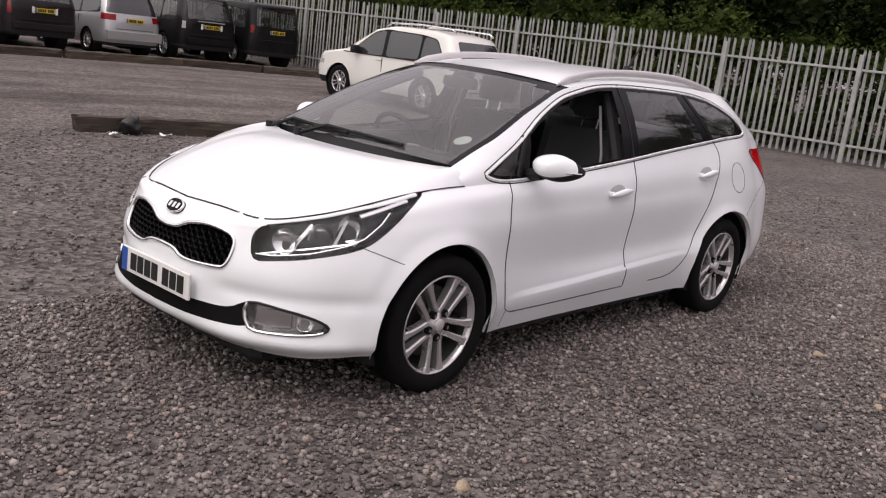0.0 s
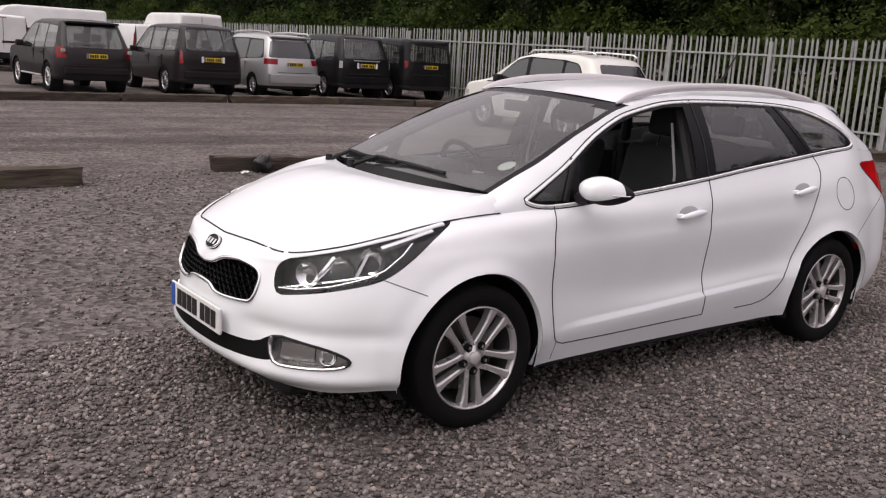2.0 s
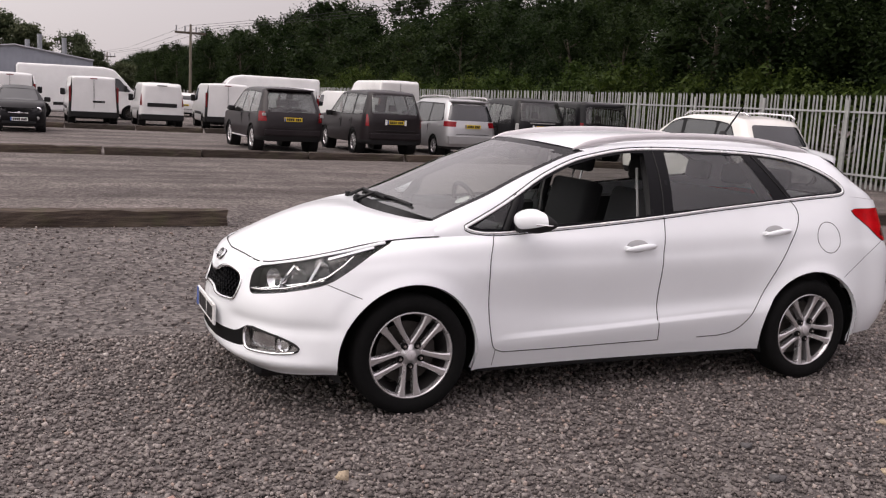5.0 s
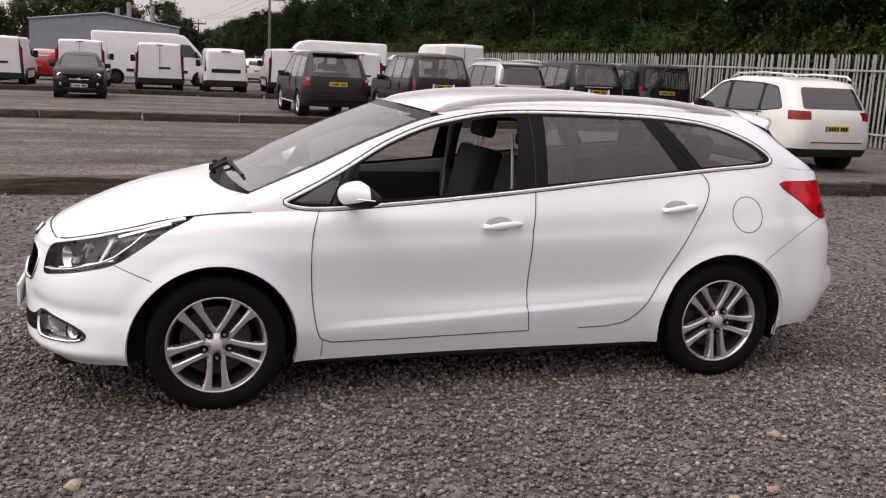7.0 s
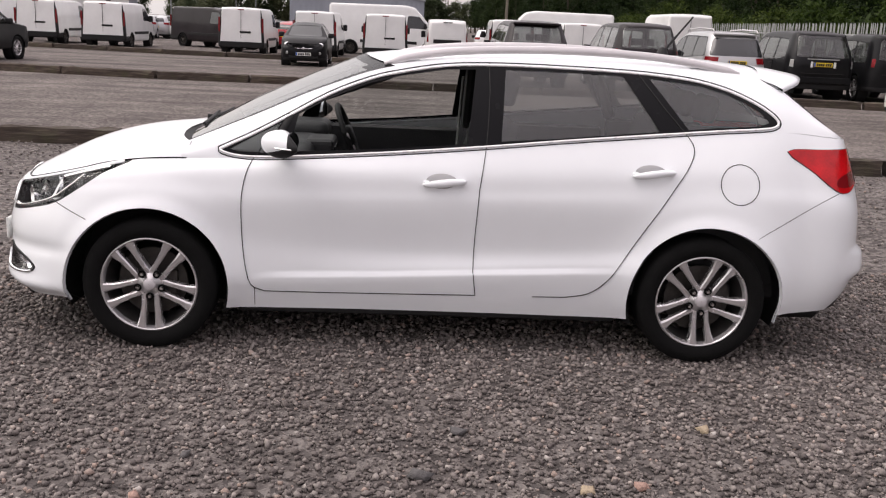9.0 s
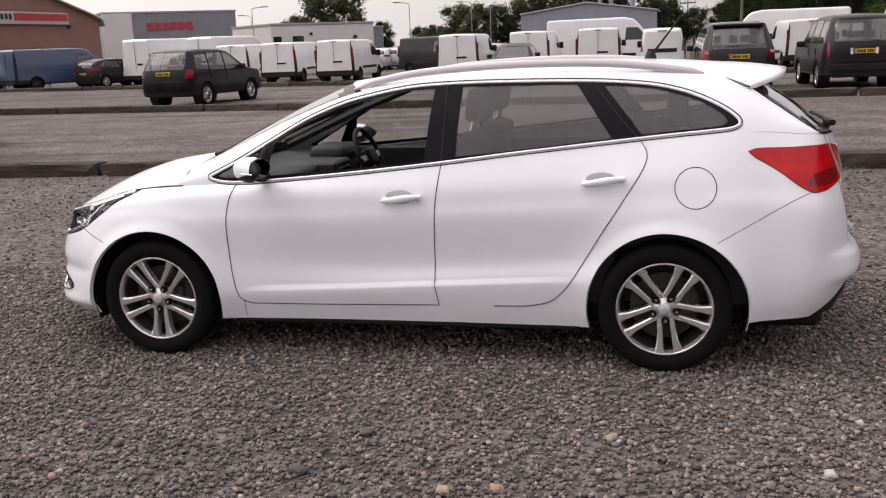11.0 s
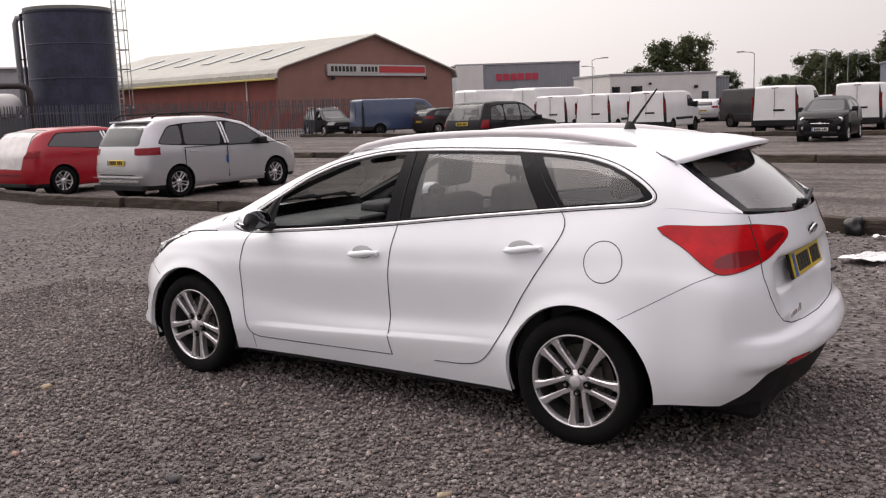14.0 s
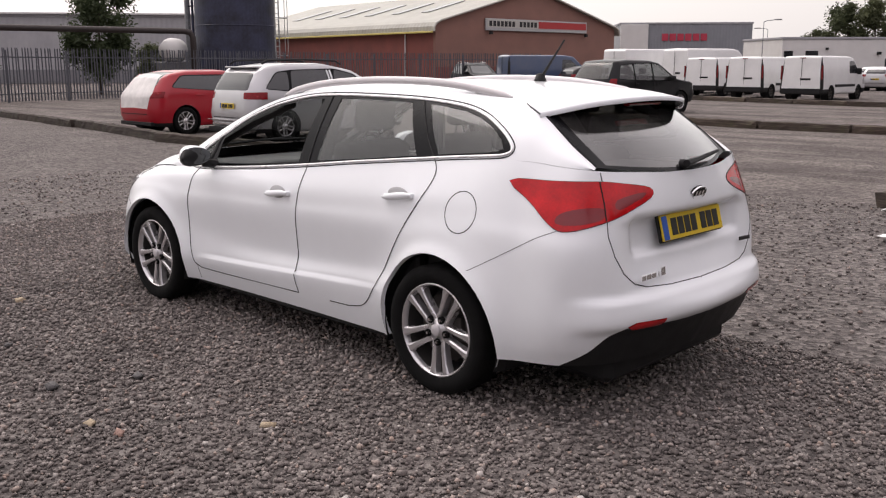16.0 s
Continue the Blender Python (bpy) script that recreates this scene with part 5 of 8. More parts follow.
place(variant(SUV, name="large_suv", paint=GREYP, L=4.95, label="dark grey square-backed off-road car parked behind the sleepers", wheel=0.37,
              top=[(-2.48, 1.80), (-2.3, 1.86), (-1.4, 1.9), (-0.2, 1.88), (0.3, 1.82), (1.0, 1.22), (1.4, 1.15), (2.3, 1.1), (2.48, 1.0)],
              rear=[(0.3, 0.03), (1.1, 0.0), (1.9, 0.3)], back=[(0.72, 1.22), (0.66, 1.76)],
              side=[[(-2.1, 1.2), (-1.3, 1.18), (-1.27, 1.76), (-1.98, 1.74)], [(-1.18, 1.18), (-0.3, 1.17), (-0.28, 1.78), (-1.14, 1.77)], [(-0.2, 1.17), (0.86, 1.2), (0.32, 1.72), (-0.16, 1.78)]],
              lamps=[("rear_lamp", [(0.80, 0.86), (1.1, 0.86), (1.1, 1.2), (0.82, 1.2)], DARKRED, 0.16), ("headlamp", [(0.5, 0.8), (1.1, 0.8), (1.1, 1.0), (0.5, 1.0)], LIGHTTRIM, -0.3)], plate=(0.98, -2.47), extra=[("plate_bracket", (-2.50, -2.46, 0.27, 0.33, 0.90, 1.06), BRIGHT), ("plate_bracket", (-2.50, -2.46, -0.33, -0.27, 0.90, 1.06), BRIGHT), ("rear_bumper", (-2.505, -2.4, -0.80, 0.80, 0.50, 0.66), GREYP)], seams=[(-2.0, 2.0, 0.72)]), 6.45, 22.3, 91, "cars parked behind the middle row")
place(variant(SUV, name="people_carrier", glass=FARGLASS, paint=SILVERP, L=4.75, W=1.79, label="silver people carrier with dark rear glass, parked behind the sleepers", wheel=0.32, belt=1.0, z0=0.26, skirt=0.33,
              top=[(-2.36, 1.62), (-2.1, 1.74), (-1.2, 1.78), (0.2, 1.76), (0.9, 1.55), (1.75, 1.05), (2.2, 0.9), (2.37, 0.75)],
              rear=[(0.3, 0.05), (0.5, -0.04), (0.9, 0.0), (1.2, 0.08), (1.8, 0.36)], front=[(0.3, -0.05), (0.5, 0), (1, -0.1)], back=[(0.76, 1.12), (0.62, 1.60)],
              side=[[(-2.0, 1.12), (-0.95, 1.06), (-0.9, 1.6), (-1.75, 1.6)], [(-0.88, 1.06), (0.1, 1.02), (0.2, 1.62), (-0.82, 1.62)], [(0.18, 1.02), (1.4, 1.02), (0.75, 1.52), (0.28, 1.62)]],
              lamps=[("rear_lamp", [(0.42, 0.93), (1.1, 0.93), (1.1, 1.1), (0.42, 1.08)], CARRED, 0.25), ("headlamp", [(0.5, 0.66), (1.1, 0.66), (1.1, 0.86), (0.6, 0.86)], LIGHTTRIM, -0.35)], plate=(0.95, -2.39), rails=(-2.0, 0.4, 1.80, 0.62), railmat=SATIN,
              extra=[("bumper", (-2.45, -2.25, -0.8, 0.8, 0.42, 0.66), SILVERP), ("spoiler", (-2.14, -1.85, -0.62, 0.62, 1.68, 1.73), SILVERP)]), 9.05, 22.4, 90, "cars parked behind the middle row")
place(variant(SUV, name="large_suv", paint=BLACKP, L=4.95, label="black square-backed off-road car parked behind the sleepers", wheel=0.37,
              top=[(-2.48, 1.80), (-2.3, 1.86), (-1.4, 1.9), (-0.2, 1.88), (0.3, 1.82), (1.0, 1.22), (1.4, 1.15), (2.3, 1.1), (2.48, 1.0)],
              rear=[(0.3, 0.03), (1.1, 0.0), (1.9, 0.3)], back=[(0.74, 1.2), (0.66, 1.78)],
              lamps=[("rear_lamp", [(0.80, 0.92), (1.1, 0.92), (1.1, 1.12), (0.8, 1.12)], LIGHTTRIM, 0.14), ("headlamp", [(0.5, 0.8), (1.1, 0.8), (1.1, 1.0), (0.5, 1.0)], LIGHTTRIM, -0.3)], plate=(1.0, -2.47), extra=[("plate_bracket", (-2.50, -2.46, 0.29, 0.35, 0.92, 1.08), BRIGHT), ("plate_bracket", (-2.50, -2.46, -0.35, -0.29, 0.92, 1.08), BRIGHT), ("tail_letters", (-2.46, -2.44, -0.45, 0.45, 1.13, 1.16), LIGHTTRIM), ("rear_bumper", (-2.505, -2.4, -0.80, 0.80, 0.50, 0.66), BLACKP)]), 11.5, 22.4, 88, "cars parked behind the middle row")
place(variant(SUV, name="boxy_suv", paint=BLACKP, L=4.84, W=1.91, label="black boxy off-road car with stepped tail by the fence", wheel=0.38, tumble=0.1,
              top=[(-2.42, 1.82), (-2.25, 1.88), (-0.7, 1.89), (-0.5, 1.85), (0.2, 1.84), (0.95, 1.25), (1.3, 1.17), (2.2, 1.1), (2.42, 1.0)],
              rear=[(0.3, 0.03), (1.1, 0.0), (1.9, 0.14)], back=[(0.72, 1.2), (0.68, 1.76)],
              lamps=[("rear_lamp", [(0.80, 1.0), (1.1, 1.0), (1.1, 1.42), (0.8, 1.42)], CARRED, 0.12), ("headlamp", [(0.5, 0.8), (1.1, 0.8), (1.1, 1.0), (0.5, 1.0)], LIGHTTRIM, -0.3)], plate=(1.05, -2.42), cladding=False), 13.75, 22.1, 86, "cars parked behind the middle row")
CROSS = variant(SUV, name="crossover_car", glass=FARGLASS, L=4.43, W=1.81, belt=1.0, wheel=0.35, axles=(-1.3, 1.3), z0=0.28, skirt=0.42, tumble=0.2,
                top=[(-2.2, 1.5), (-2.0, 1.60), (-1.3, 1.66), (-0.1, 1.66), (0.4, 1.56), (1.15, 1.08), (1.5, 1.02), (2.0, 0.94), (2.2, 0.82)],
                rear=[(0.3, 0.06), (0.55, -0.03), (0.95, 0.02), (1.2, 0.16), (1.7, 0.5)], front=[(0.3, -0.1), (0.55, 0), (0.9, -0.1)],
                side=[[(-1.72, 1.12), (-1.1, 1.05), (-1.05, 1.52), (-1.4, 1.48)], [(-1.04, 1.05), (-0.1, 1.02), (-0.02, 1.55), (-0.98, 1.53)], [(0.0, 1.02), (1.0, 1.02), (0.4, 1.48), (0.08, 1.55)]],
                back=[(0.66, 1.12), (0.58, 1.5)], screen=[(0.66, 1.1), (0.56, 1.52)], mirror=(0.75, 1.08), handles=[(-0.85, 0.93), (0.1, 0.93)], mid=0.2,
                lamps=[("rear_lamp", [(0.46, 0.94), (1.1, 0.92), (1.1, 1.1), (0.5, 1.08)], CARRED, 0.28), ("headlamp", [(0.45, 0.68), (1.1, 0.68), (1.1, 0.86), (0.45, 0.84)], LIGHTTRIM, -0.35)],
                plate=(0.78, -2.21), rails=(-1.75, 0.25, 1.68, 0.58), railmat=CHROME, double=True)
place(variant(CROSS, paint=paint("offwhite_car_paint", (0.72, 0.71, 0.67), rough=0.35, dirt=0.05), label="white compact off-road car with roof rails standing on the gravel", seams=[(-1.2, 1.2, 1.0)]), 10.27, 10.7, 90)
place(variant(CROSS, paint=BLACKP, label="black compact off-road car parked before the works", fplate=(0.5, 2.2)), -37.0, 39.5, -25, "cars by the works", 1.05)
place(variant(SUV, name="compact_suv", paint=BLACKP, L=4.5, W=1.9, label="black compact off-road car parked behind the sleepers", wheel=0.36, axles=(-1.33, 1.33),
              top=[(-2.25, 1.62), (-2.05, 1.7), (-1.3, 1.74), (-0.1, 1.72), (0.35, 1.64), (1.1, 1.14), (1.4, 1.09), (2.05, 1.02), (2.25, 0.9)], plate=(1.02, -2.26),
              rear=[(0.3, 0.05), (0.6, -0.02), (1.0, 0.0), (1.2, 0.10), (1.8, 0.45)],
              side=[[(-1.85, 1.14), (-1.1, 1.1), (-1.05, 1.6), (-1.65, 1.56)], [(-1.03, 1.1), (-0.2, 1.08), (-0.12, 1.62), (-0.97, 1.61)], [(-0.1, 1.08), (0.95, 1.1), (0.35, 1.55), (-0.04, 1.62)]]), -13.05, 22.2, 84, "cars parked behind the middle row")
# silver compact people carrier and red hatchback behind the near row
MPV = variant(CROSS, name="compact_people_carrier", L=4.34, W=1.81, belt=0.98, wheel=0.32, axles=(-1.34, 1.34), z0=0.2, skirt=0.28,
              top=[(-2.17, 1.42), (-1.95, 1.54), (-1.2, 1.60), (-0.1, 1.60), (0.55, 1.47), (1.45, 1.0), (1.75, 0.92), (2.05, 0.8), (2.17, 0.68)],
              rear=[(0.2, 0.08), (0.5, -0.03), (0.95, 0.03), (1.2, 0.12), (1.6, 0.38)], front=[(0.2, -0.1), (0.5, 0), (0.9, -0.15)],
              side=[[(-1.78, 1.1), (-1.2, 1.05), (-1.16, 1.44), (-1.45, 1.42)], [(-1.14, 1.05), (-0.2, 1.01), (-0.12, 1.48), (-1.08, 1.46)], [(-0.02, 1.0), (1.2, 0.98), (0.55, 1.38), (0.06, 1.48)]],
              handles=[(-0.95, 0.9), (0.02, 0.88)], mirror=(0.9, 1.03), back=[(0.64, 1.06), (0.58, 1.42)], screen=[(0.68, 1.02), (0.56, 1.44)],
              lamps=[("rear_lamp", [(0.36, 0.95), (0.62, 0.885), (1.1, 0.875), (1.1, 1.03), (0.55, 1.02)], CARRED, 0.42), ("headlamp", [(0.45, 0.6), (1.1, 0.6), (1.1, 0.8), (0.5, 0.78)], LIGHTTRIM, -0.4)],
              plate=(0.74, -2.19), rails=(-1.7, 0.35, 1.63, 0.6), railmat=TRIM, double=True)
place(variant(MPV, paint=SILVERP, handlemat=SILVERP, label="silver compact people carrier parked behind a timber sleeper", bars=[(-2.19, -2.12, 0.36, 0.62)], strips=[(-0.07, 1.03, -0.14, 1.47, BRIGHT, 0.022), (0.0, 1.03, -0.06, 1.47, BRIGHT, 0.022), (-0.95, 0.33, 1.0, 0.33, BRIGHT, 0.014)],
              extra=[("rear_valance", (-2.19, -2.05, -0.78, 0.78, 0.19, 0.29), TRIM), ("bright_strip", (-2.225, -2.1, -0.74, 0.74, 0.44, 0.455), CHROME), ("door_strip", (-1.2, 1.7, -0.915, -0.90, 0.985, 1.0), TRIM), ("blue_tape", (-0.1, -0.06, -0.916, -0.906, 0.62, 0.78), BLUEBAND), ("spoiler", (-1.86, -1.62, -0.56, 0.56, 1.515, 1.55), SILVERP)]), -12.42, 8.55, 89, "cars behind the near row")
place(variant(MPV, name="hatchback_car", paint=REDP, L=4.25, W=1.8, handlemat=REDP, label="red hatchback with its tailgate wrapped in white film", rails=(-1.2, -1.0, 1.3, 0.3), axles=(-1.31, 1.31), plate=(0.72, -2.0),
              top=[(-2.12, 1.28), (-1.9, 1.38), (-1.2, 1.45), (-0.1, 1.46), (0.5, 1.36), (1.4, 0.96), (1.7, 0.9), (2.0, 0.78), (2.12, 0.66)],
              side=[[(-1.62, 1.08), (-0.2, 0.98), (-0.12, 1.34), (-1.3, 1.34)], [(-0.02, 0.98), (1.15, 0.95), (0.5, 1.27), (0.06, 1.35)]],
              lamps=[("tailgate_film", [(-0.05, 0.62), (0.60, 0.60), (0.68, 0.95), (0.52, 1.36), (-0.05, 1.38)], plain("white_protective_film", (0.62, 0.60, 0.58), 0.5, vary=0.2, scale=4, bump=0.4), 0.75),
                     ("rear_lamp", [(0.62, 0.84), (1.1, 0.84), (1.1, 0.99), (0.7, 0.98)], CARRED, 0.3)],
              rear=[(0.2, 0.08), (0.5, -0.03), (0.9, 0.02), (1.02, 0.12), (1.45, 0.46)], extra=[("rear_bumper_lip", (-2.12, -2.02, -0.70, 0.70, 0.22, 0.30), TRIM)], strips=[(-0.11, 1.0, -0.18, 1.35, BRIGHT, 0.022), (-0.04, 1.0, -0.10, 1.35, BRIGHT, 0.022)]), -15.85, 8.1, 91, "cars behind the near row")

# white panel vans and the rest of the far row
VAN = dict(name="panel_van", category="van", L=5.0, W=1.95, belt=1.15, wheel=0.33, axles=(-1.5, 1.65), tumble=0.12, corner=0.12, z0=0.3, skirt=0.52, mid=0.5, paint=VANWHITE,
           top=[(-2.5, 1.9), (-2.42, 1.96), (0.6, 1.97), (1.1, 1.9), (1.95, 1.2), (2.3, 1.08), (2.5, 0.9)], rear=[(0.3, 0.0), (0.5, 0.0), (1.9, 0.06)], front=[(0.3, -0.05), (0.6, 0), (1.2, -0.2)],
           side=[[(0.55, 1.2), (1.75, 1.18), (1.15, 1.74), (0.62, 1.76)]], screen=[(0.78, 1.2), (0.7, 1.84)], mirror=(1.45, 1.22), mirh=0.22,
           lamps=[("lamp_pillar", [(0.84, 0.52), (1.1, 0.52), (1.1, 1.88), (0.82, 1.88)], TRIM, 0.12), ("headlamp", [(0.55, 0.7), (1.1, 0.7), (1.1, 1.0), (0.6, 0.95)], LIGHTTRIM, -0.35)],
           label="white panel van with black bumper seen from behind", rimmat=DARKMETAL, spokes=6,
           extra=[("rear_bumper", (-2.56, -2.45, -0.9, 0.9, 0.33, 0.55), TRIM), ("door_seam", (-2.492, -2.472, -0.006, 0.006, 0.56, 1.9), SEAM), ("latch_panel", (-2.50, -2.475, -0.42, 0.05, 0.92, 1.0), TRIM),
                  ("high_brake_lamp", (-2.45, -2.42, -0.14, 0.14, 1.86, 1.9), DARKRED), ("rear_lamp", (-2.485, -2.44, -0.955, -0.87, 0.95, 1.55), VANRED), ("rear_lamp", (-2.485, -2.44, 0.87, 0.955, 0.95, 1.55), VANRED), ("rubbing_strip", (-1.1, 1.2, -0.985, -0.96, 0.6, 0.72), TRIM), ("rubbing_strip", (-1.1, 1.2, 0.96, 0.985, 0.6, 0.72), TRIM)])
van = place(VAN, -7.15, 36.9, 90, "white vans in the far row")
HIGH = variant(VAN, name="high_roof_van", L=6.1, W=2.05, label="white high-roofed long panel van", belt=1.3, axles=(-1.9, 2.1), wheel=0.35, mirror=(1.9, 1.45), mirmat=TRIM,
               top=[(-3.05, 2.4), (-2.95, 2.5), (0.9, 2.52), (1.4, 2.42), (2.3, 1.45), (2.8, 1.2), (3.05, 1.0)], side=[[(0.95, 1.4), (2.15, 1.38), (1.6, 2.0), (1.02, 2.02)]], screen=[(0.8, 1.42), (0.72, 2.1)],
               lamps=[("rear_lamp", [(0.9, 0.8), (1.1, 0.8), (1.1, 1.7), (0.92, 1.7)], DARKRED, 0.1), ("headlamp", [(0.55, 0.85), (1.1, 0.85), (1.1, 1.2), (0.6, 1.15)], LIGHTTRIM, -0.4)],
               extra=[("rear_bumper", (-3.12, -3.0, -0.95, 0.95, 0.33, 0.55), TRIM), ("door_seam", (-3.04, -3.02, -0.006, 0.006, 0.56, 2.4), SEAM), ("latch_panel", (-3.05, -3.02, -0.45, -0.1, 1.1, 1.2), TRIM),
                      ("rubbing_strip", (-1.4, 1.5, -1.035, -1.01, 0.6, 0.75), TRIM), ("rubbing_strip", (-1.4, 1.5, 1.01, 1.035, 0.6, 0.75), TRIM)])
high = place(HIGH, -0.9, 43.2, 1, "white vans in the far row")


def again(ob, x, y, h, s=1.0):
    o = copy_thing(ob, Matrix.Identity(4))
    o.matrix_basis = pose(*yard(x, y), 0, 0, 0, h) @ Matrix.Diagonal((s, s, s, 1))
    return o


for x, y, h in ((-4.0, 38.0, 89), (-0.85, 37.0, 91), (4.9, 37.2, 88), (7.9, 37.5, 92), (-20.6, 41.5, 92), (-17.1, 39.6, 90), (-13.6, 38.2, 90), (11.2, 38.5, 90)):
    again(van, x, y, h)
for x, y, h in ((7.6, 41.6, 177), (-26.5, 43.5, 80), (-23.2, 44.8, 78), (12.15, 36.0, 88)):
    again(high, x, y, h)
place(variant(VAN, paint=BLUEP, L=5.3, axles=(-1.6, 1.8), top=[(-2.65, 1.95), (-2.55, 2.0), (0.8, 2.0), (1.3, 1.92), (2.1, 1.2), (2.45, 1.08), (2.65, 0.9)], label="dark blue panel van by the works", group="",
              extra=[("rear_bumper", (-2.72, -2.6, -0.9, 0.9, 0.33, 0.55), TRIM), ("door_seam", (-2.642, -2.622, -0.006, 0.006, 0.56, 1.9), SEAM)]), -32.0, 40.5, 62, "vans by the works", 1.1)
place(variant(VAN, name="small_van", L=4.4, W=1.83, label="white small van with a round-cornered tail", axles=(-1.35, 1.35), corner=0.22, belt=1.05, top=[(-2.2, 1.72), (-2.05, 1.84), (0.4, 1.86), (0.8, 1.76), (1.5, 1.15), (2.0, 1.0), (2.2, 0.85)],
              side=[[(0.3, 1.12), (1.3, 1.1), (0.8, 1.6), (0.36, 1.62)]], screen=[(0.7, 1.15), (0.6, 1.72)], mirror=(1.05, 1.12),
              lamps=[("rear_lamp", [(0.8, 0.9), (1.1, 0.9), (1.1, 1.45), (0.82, 1.45)], VANRED, 0.16), ("headlamp", [(0.5, 0.7), (1.1, 0.7), (1.1, 0.95), (0.55, 0.95)], LIGHTTRIM, -0.35)],
              extra=[("rear_bumper", (-2.26, -2.12, -0.85, 0.85, 0.33, 0.55), TRIM), ("tail_panel", (-2.205, -2.17, -0.6, 0.6, 0.86, 1.02), TRIM), ("plate_light", (-2.2, -2.17, -0.2, 0.2, 1.72, 1.76), TRIM)]), 1.95, 36.6, 90, "white vans in the far row")
place(variant(VAN, paint=GREYP, label="dark grey van with its nose towards the yard"), -9.9, 42.5, -38, "white vans in the far row")
CITY = dict(name="small_city_car", category="car", L=3.55, W=1.63, belt=0.98, wheel=0.29, axles=(-1.15, 1.15), tumble=0.30, corner=0.5, z0=0.2, skirt=0.3, mid=0.1, paint=BLACKP,
            top=[(-1.77, 1.05), (-1.5, 1.36), (-0.9, 1.48), (0.0, 1.48), (0.4, 1.38), (1.0, 1.02), (1.4, 0.95), (1.65, 0.85), (1.77, 0.72)], rear=[(0.2, 0.1), (0.6, 0), (1.4, 0.1)], front=[(0.2, -0.08), (0.5, 0), (0.9, -0.12)],
            side=[[(-1.2, 1.05), (-0.4, 1.0), (-0.35, 1.38), (-0.95, 1.34)], [(-0.3, 1.0), (0.8, 1.0), (0.36, 1.3), (-0.25, 1.4)]], back=[(0.55, 1.0), (0.5, 1.36)], screen=[(0.60, 1.03), (0.5, 1.38)], mirror=(0.6, 1.05),
            lamps=[("rear_lamp", [(0.5, 0.7), (1.0, 0.7), (1.0, 0.95), (0.5, 0.95)], CARRED, 0.25)], fplate=(0.42, 1.78), label="small dark grey city car facing the yard", double=True)
fiat = place(CITY, -3.65, 28.6, -89)
for s in (-1, 1):
    part("headlamp", lathe([(0.002, -0.03), (0.075, -0.025), (0.1, 0.0), (0.1, 0.03)], 20), CHROME, fiat, "round chrome headlamp", smooth=True).matrix_local = pose(1.60, s * 0.58, 0.72, 0, 0, 90)
    part("fog_lamp", lathe([(0.002, -0.02), (0.055, -0.015), (0.06, 0.03)], 16), LIGHTTRIM, fiat, smooth=True).matrix_local = pose(1.70, s * 0.55, 0.46, 0, 0, 90)
part("chrome_strip", box(1.74, 1.775, -0.3, 0.3, 0.60, 0.625, 0.006, 1), CHROME, fiat)
part("badge", lathe([(0.002, -0.02), (0.045, -0.012), (0.05, 0.01)], 16), CHROME, fiat).matrix_local = pose(1.755, 0, 0.62, 0, 0, 90)
part("lower_grille", box(1.70, 1.765, -0.5, 0.5, 0.27, 0.35, 0.01, 1), TRIM, fiat)
HATCH = variant(MPV, name="hatchback_car", L=4.1, rails=(-1.2, -1.0, 1.3, 0.3), top=[(-2.05, 1.2), (-1.85, 1.36), (-1.2, 1.45), (-0.1, 1.46), (0.5, 1.36), (1.4, 0.96), (1.7, 0.9), (1.95, 0.78), (2.05, 0.66)],
                side=[[(-1.6, 1.08), (-0.2, 0.98), (-0.12, 1.34), (-1.3, 1.34)], [(-0.02, 0.98), (1.15, 0.95), (0.5, 1.27), (0.06, 1.35)]], plate=(0.72, -2.07), screen=[(0.66, 1.0), (0.54, 1.36)], back=[(0.6, 1.05), (0.54, 1.3)], extra=[], bars=[])
grey = place(variant(HATCH, paint=SILVERP, label="silver hatchback in the far lines of parked cars"), -17.0, 57.0, 100, "far parked cars")
dark = place(variant(HATCH, paint=BLACKP, label="black hatchback in the far lines of parked cars"), -9.2, 58.5, 92, "far parked cars")
white = place(variant(HATCH, paint=VANWHITE, label="white hatchback in the far lines of parked cars"), -14.5, 58, 95, "far parked cars")
redh = place(variant(HATCH, paint=REDP, label="red hatchback in the far lines of parked cars"), -5.6, 45.5, 60, "far parked cars")
place(variant(HATCH, paint=GREYP, label="dark small hatchback parked beside the blue van"), -28.8, 41.2, 72, "cars by the works", 1.05)
for k in range(18):
    again((grey, dark, white)[k % 3], -9.5 - 2.6 * (k % 9) + 1.1 * (k // 9), 56 + 9 * (k // 9) + 1.2 * math.sin(k), 90 + 8 * math.sin(k * 2.1))
for k in range(8):
    again((white, grey, dark)[k % 3], -3.5 + 3.0 * k, 54 + 2 * math.sin(k), 85 + 10 * math.sin(k))

# ---------------------------------------------------------------- the white estate car
from mathutils.bvhtree import BVHTree

car = thing("estate_car", "white five-door estate car with alloy wheels standing on the gravel", "car")
HUBX, HUBZ, WR, ARCH = 1.325, 0.312, 0.314, 0.370

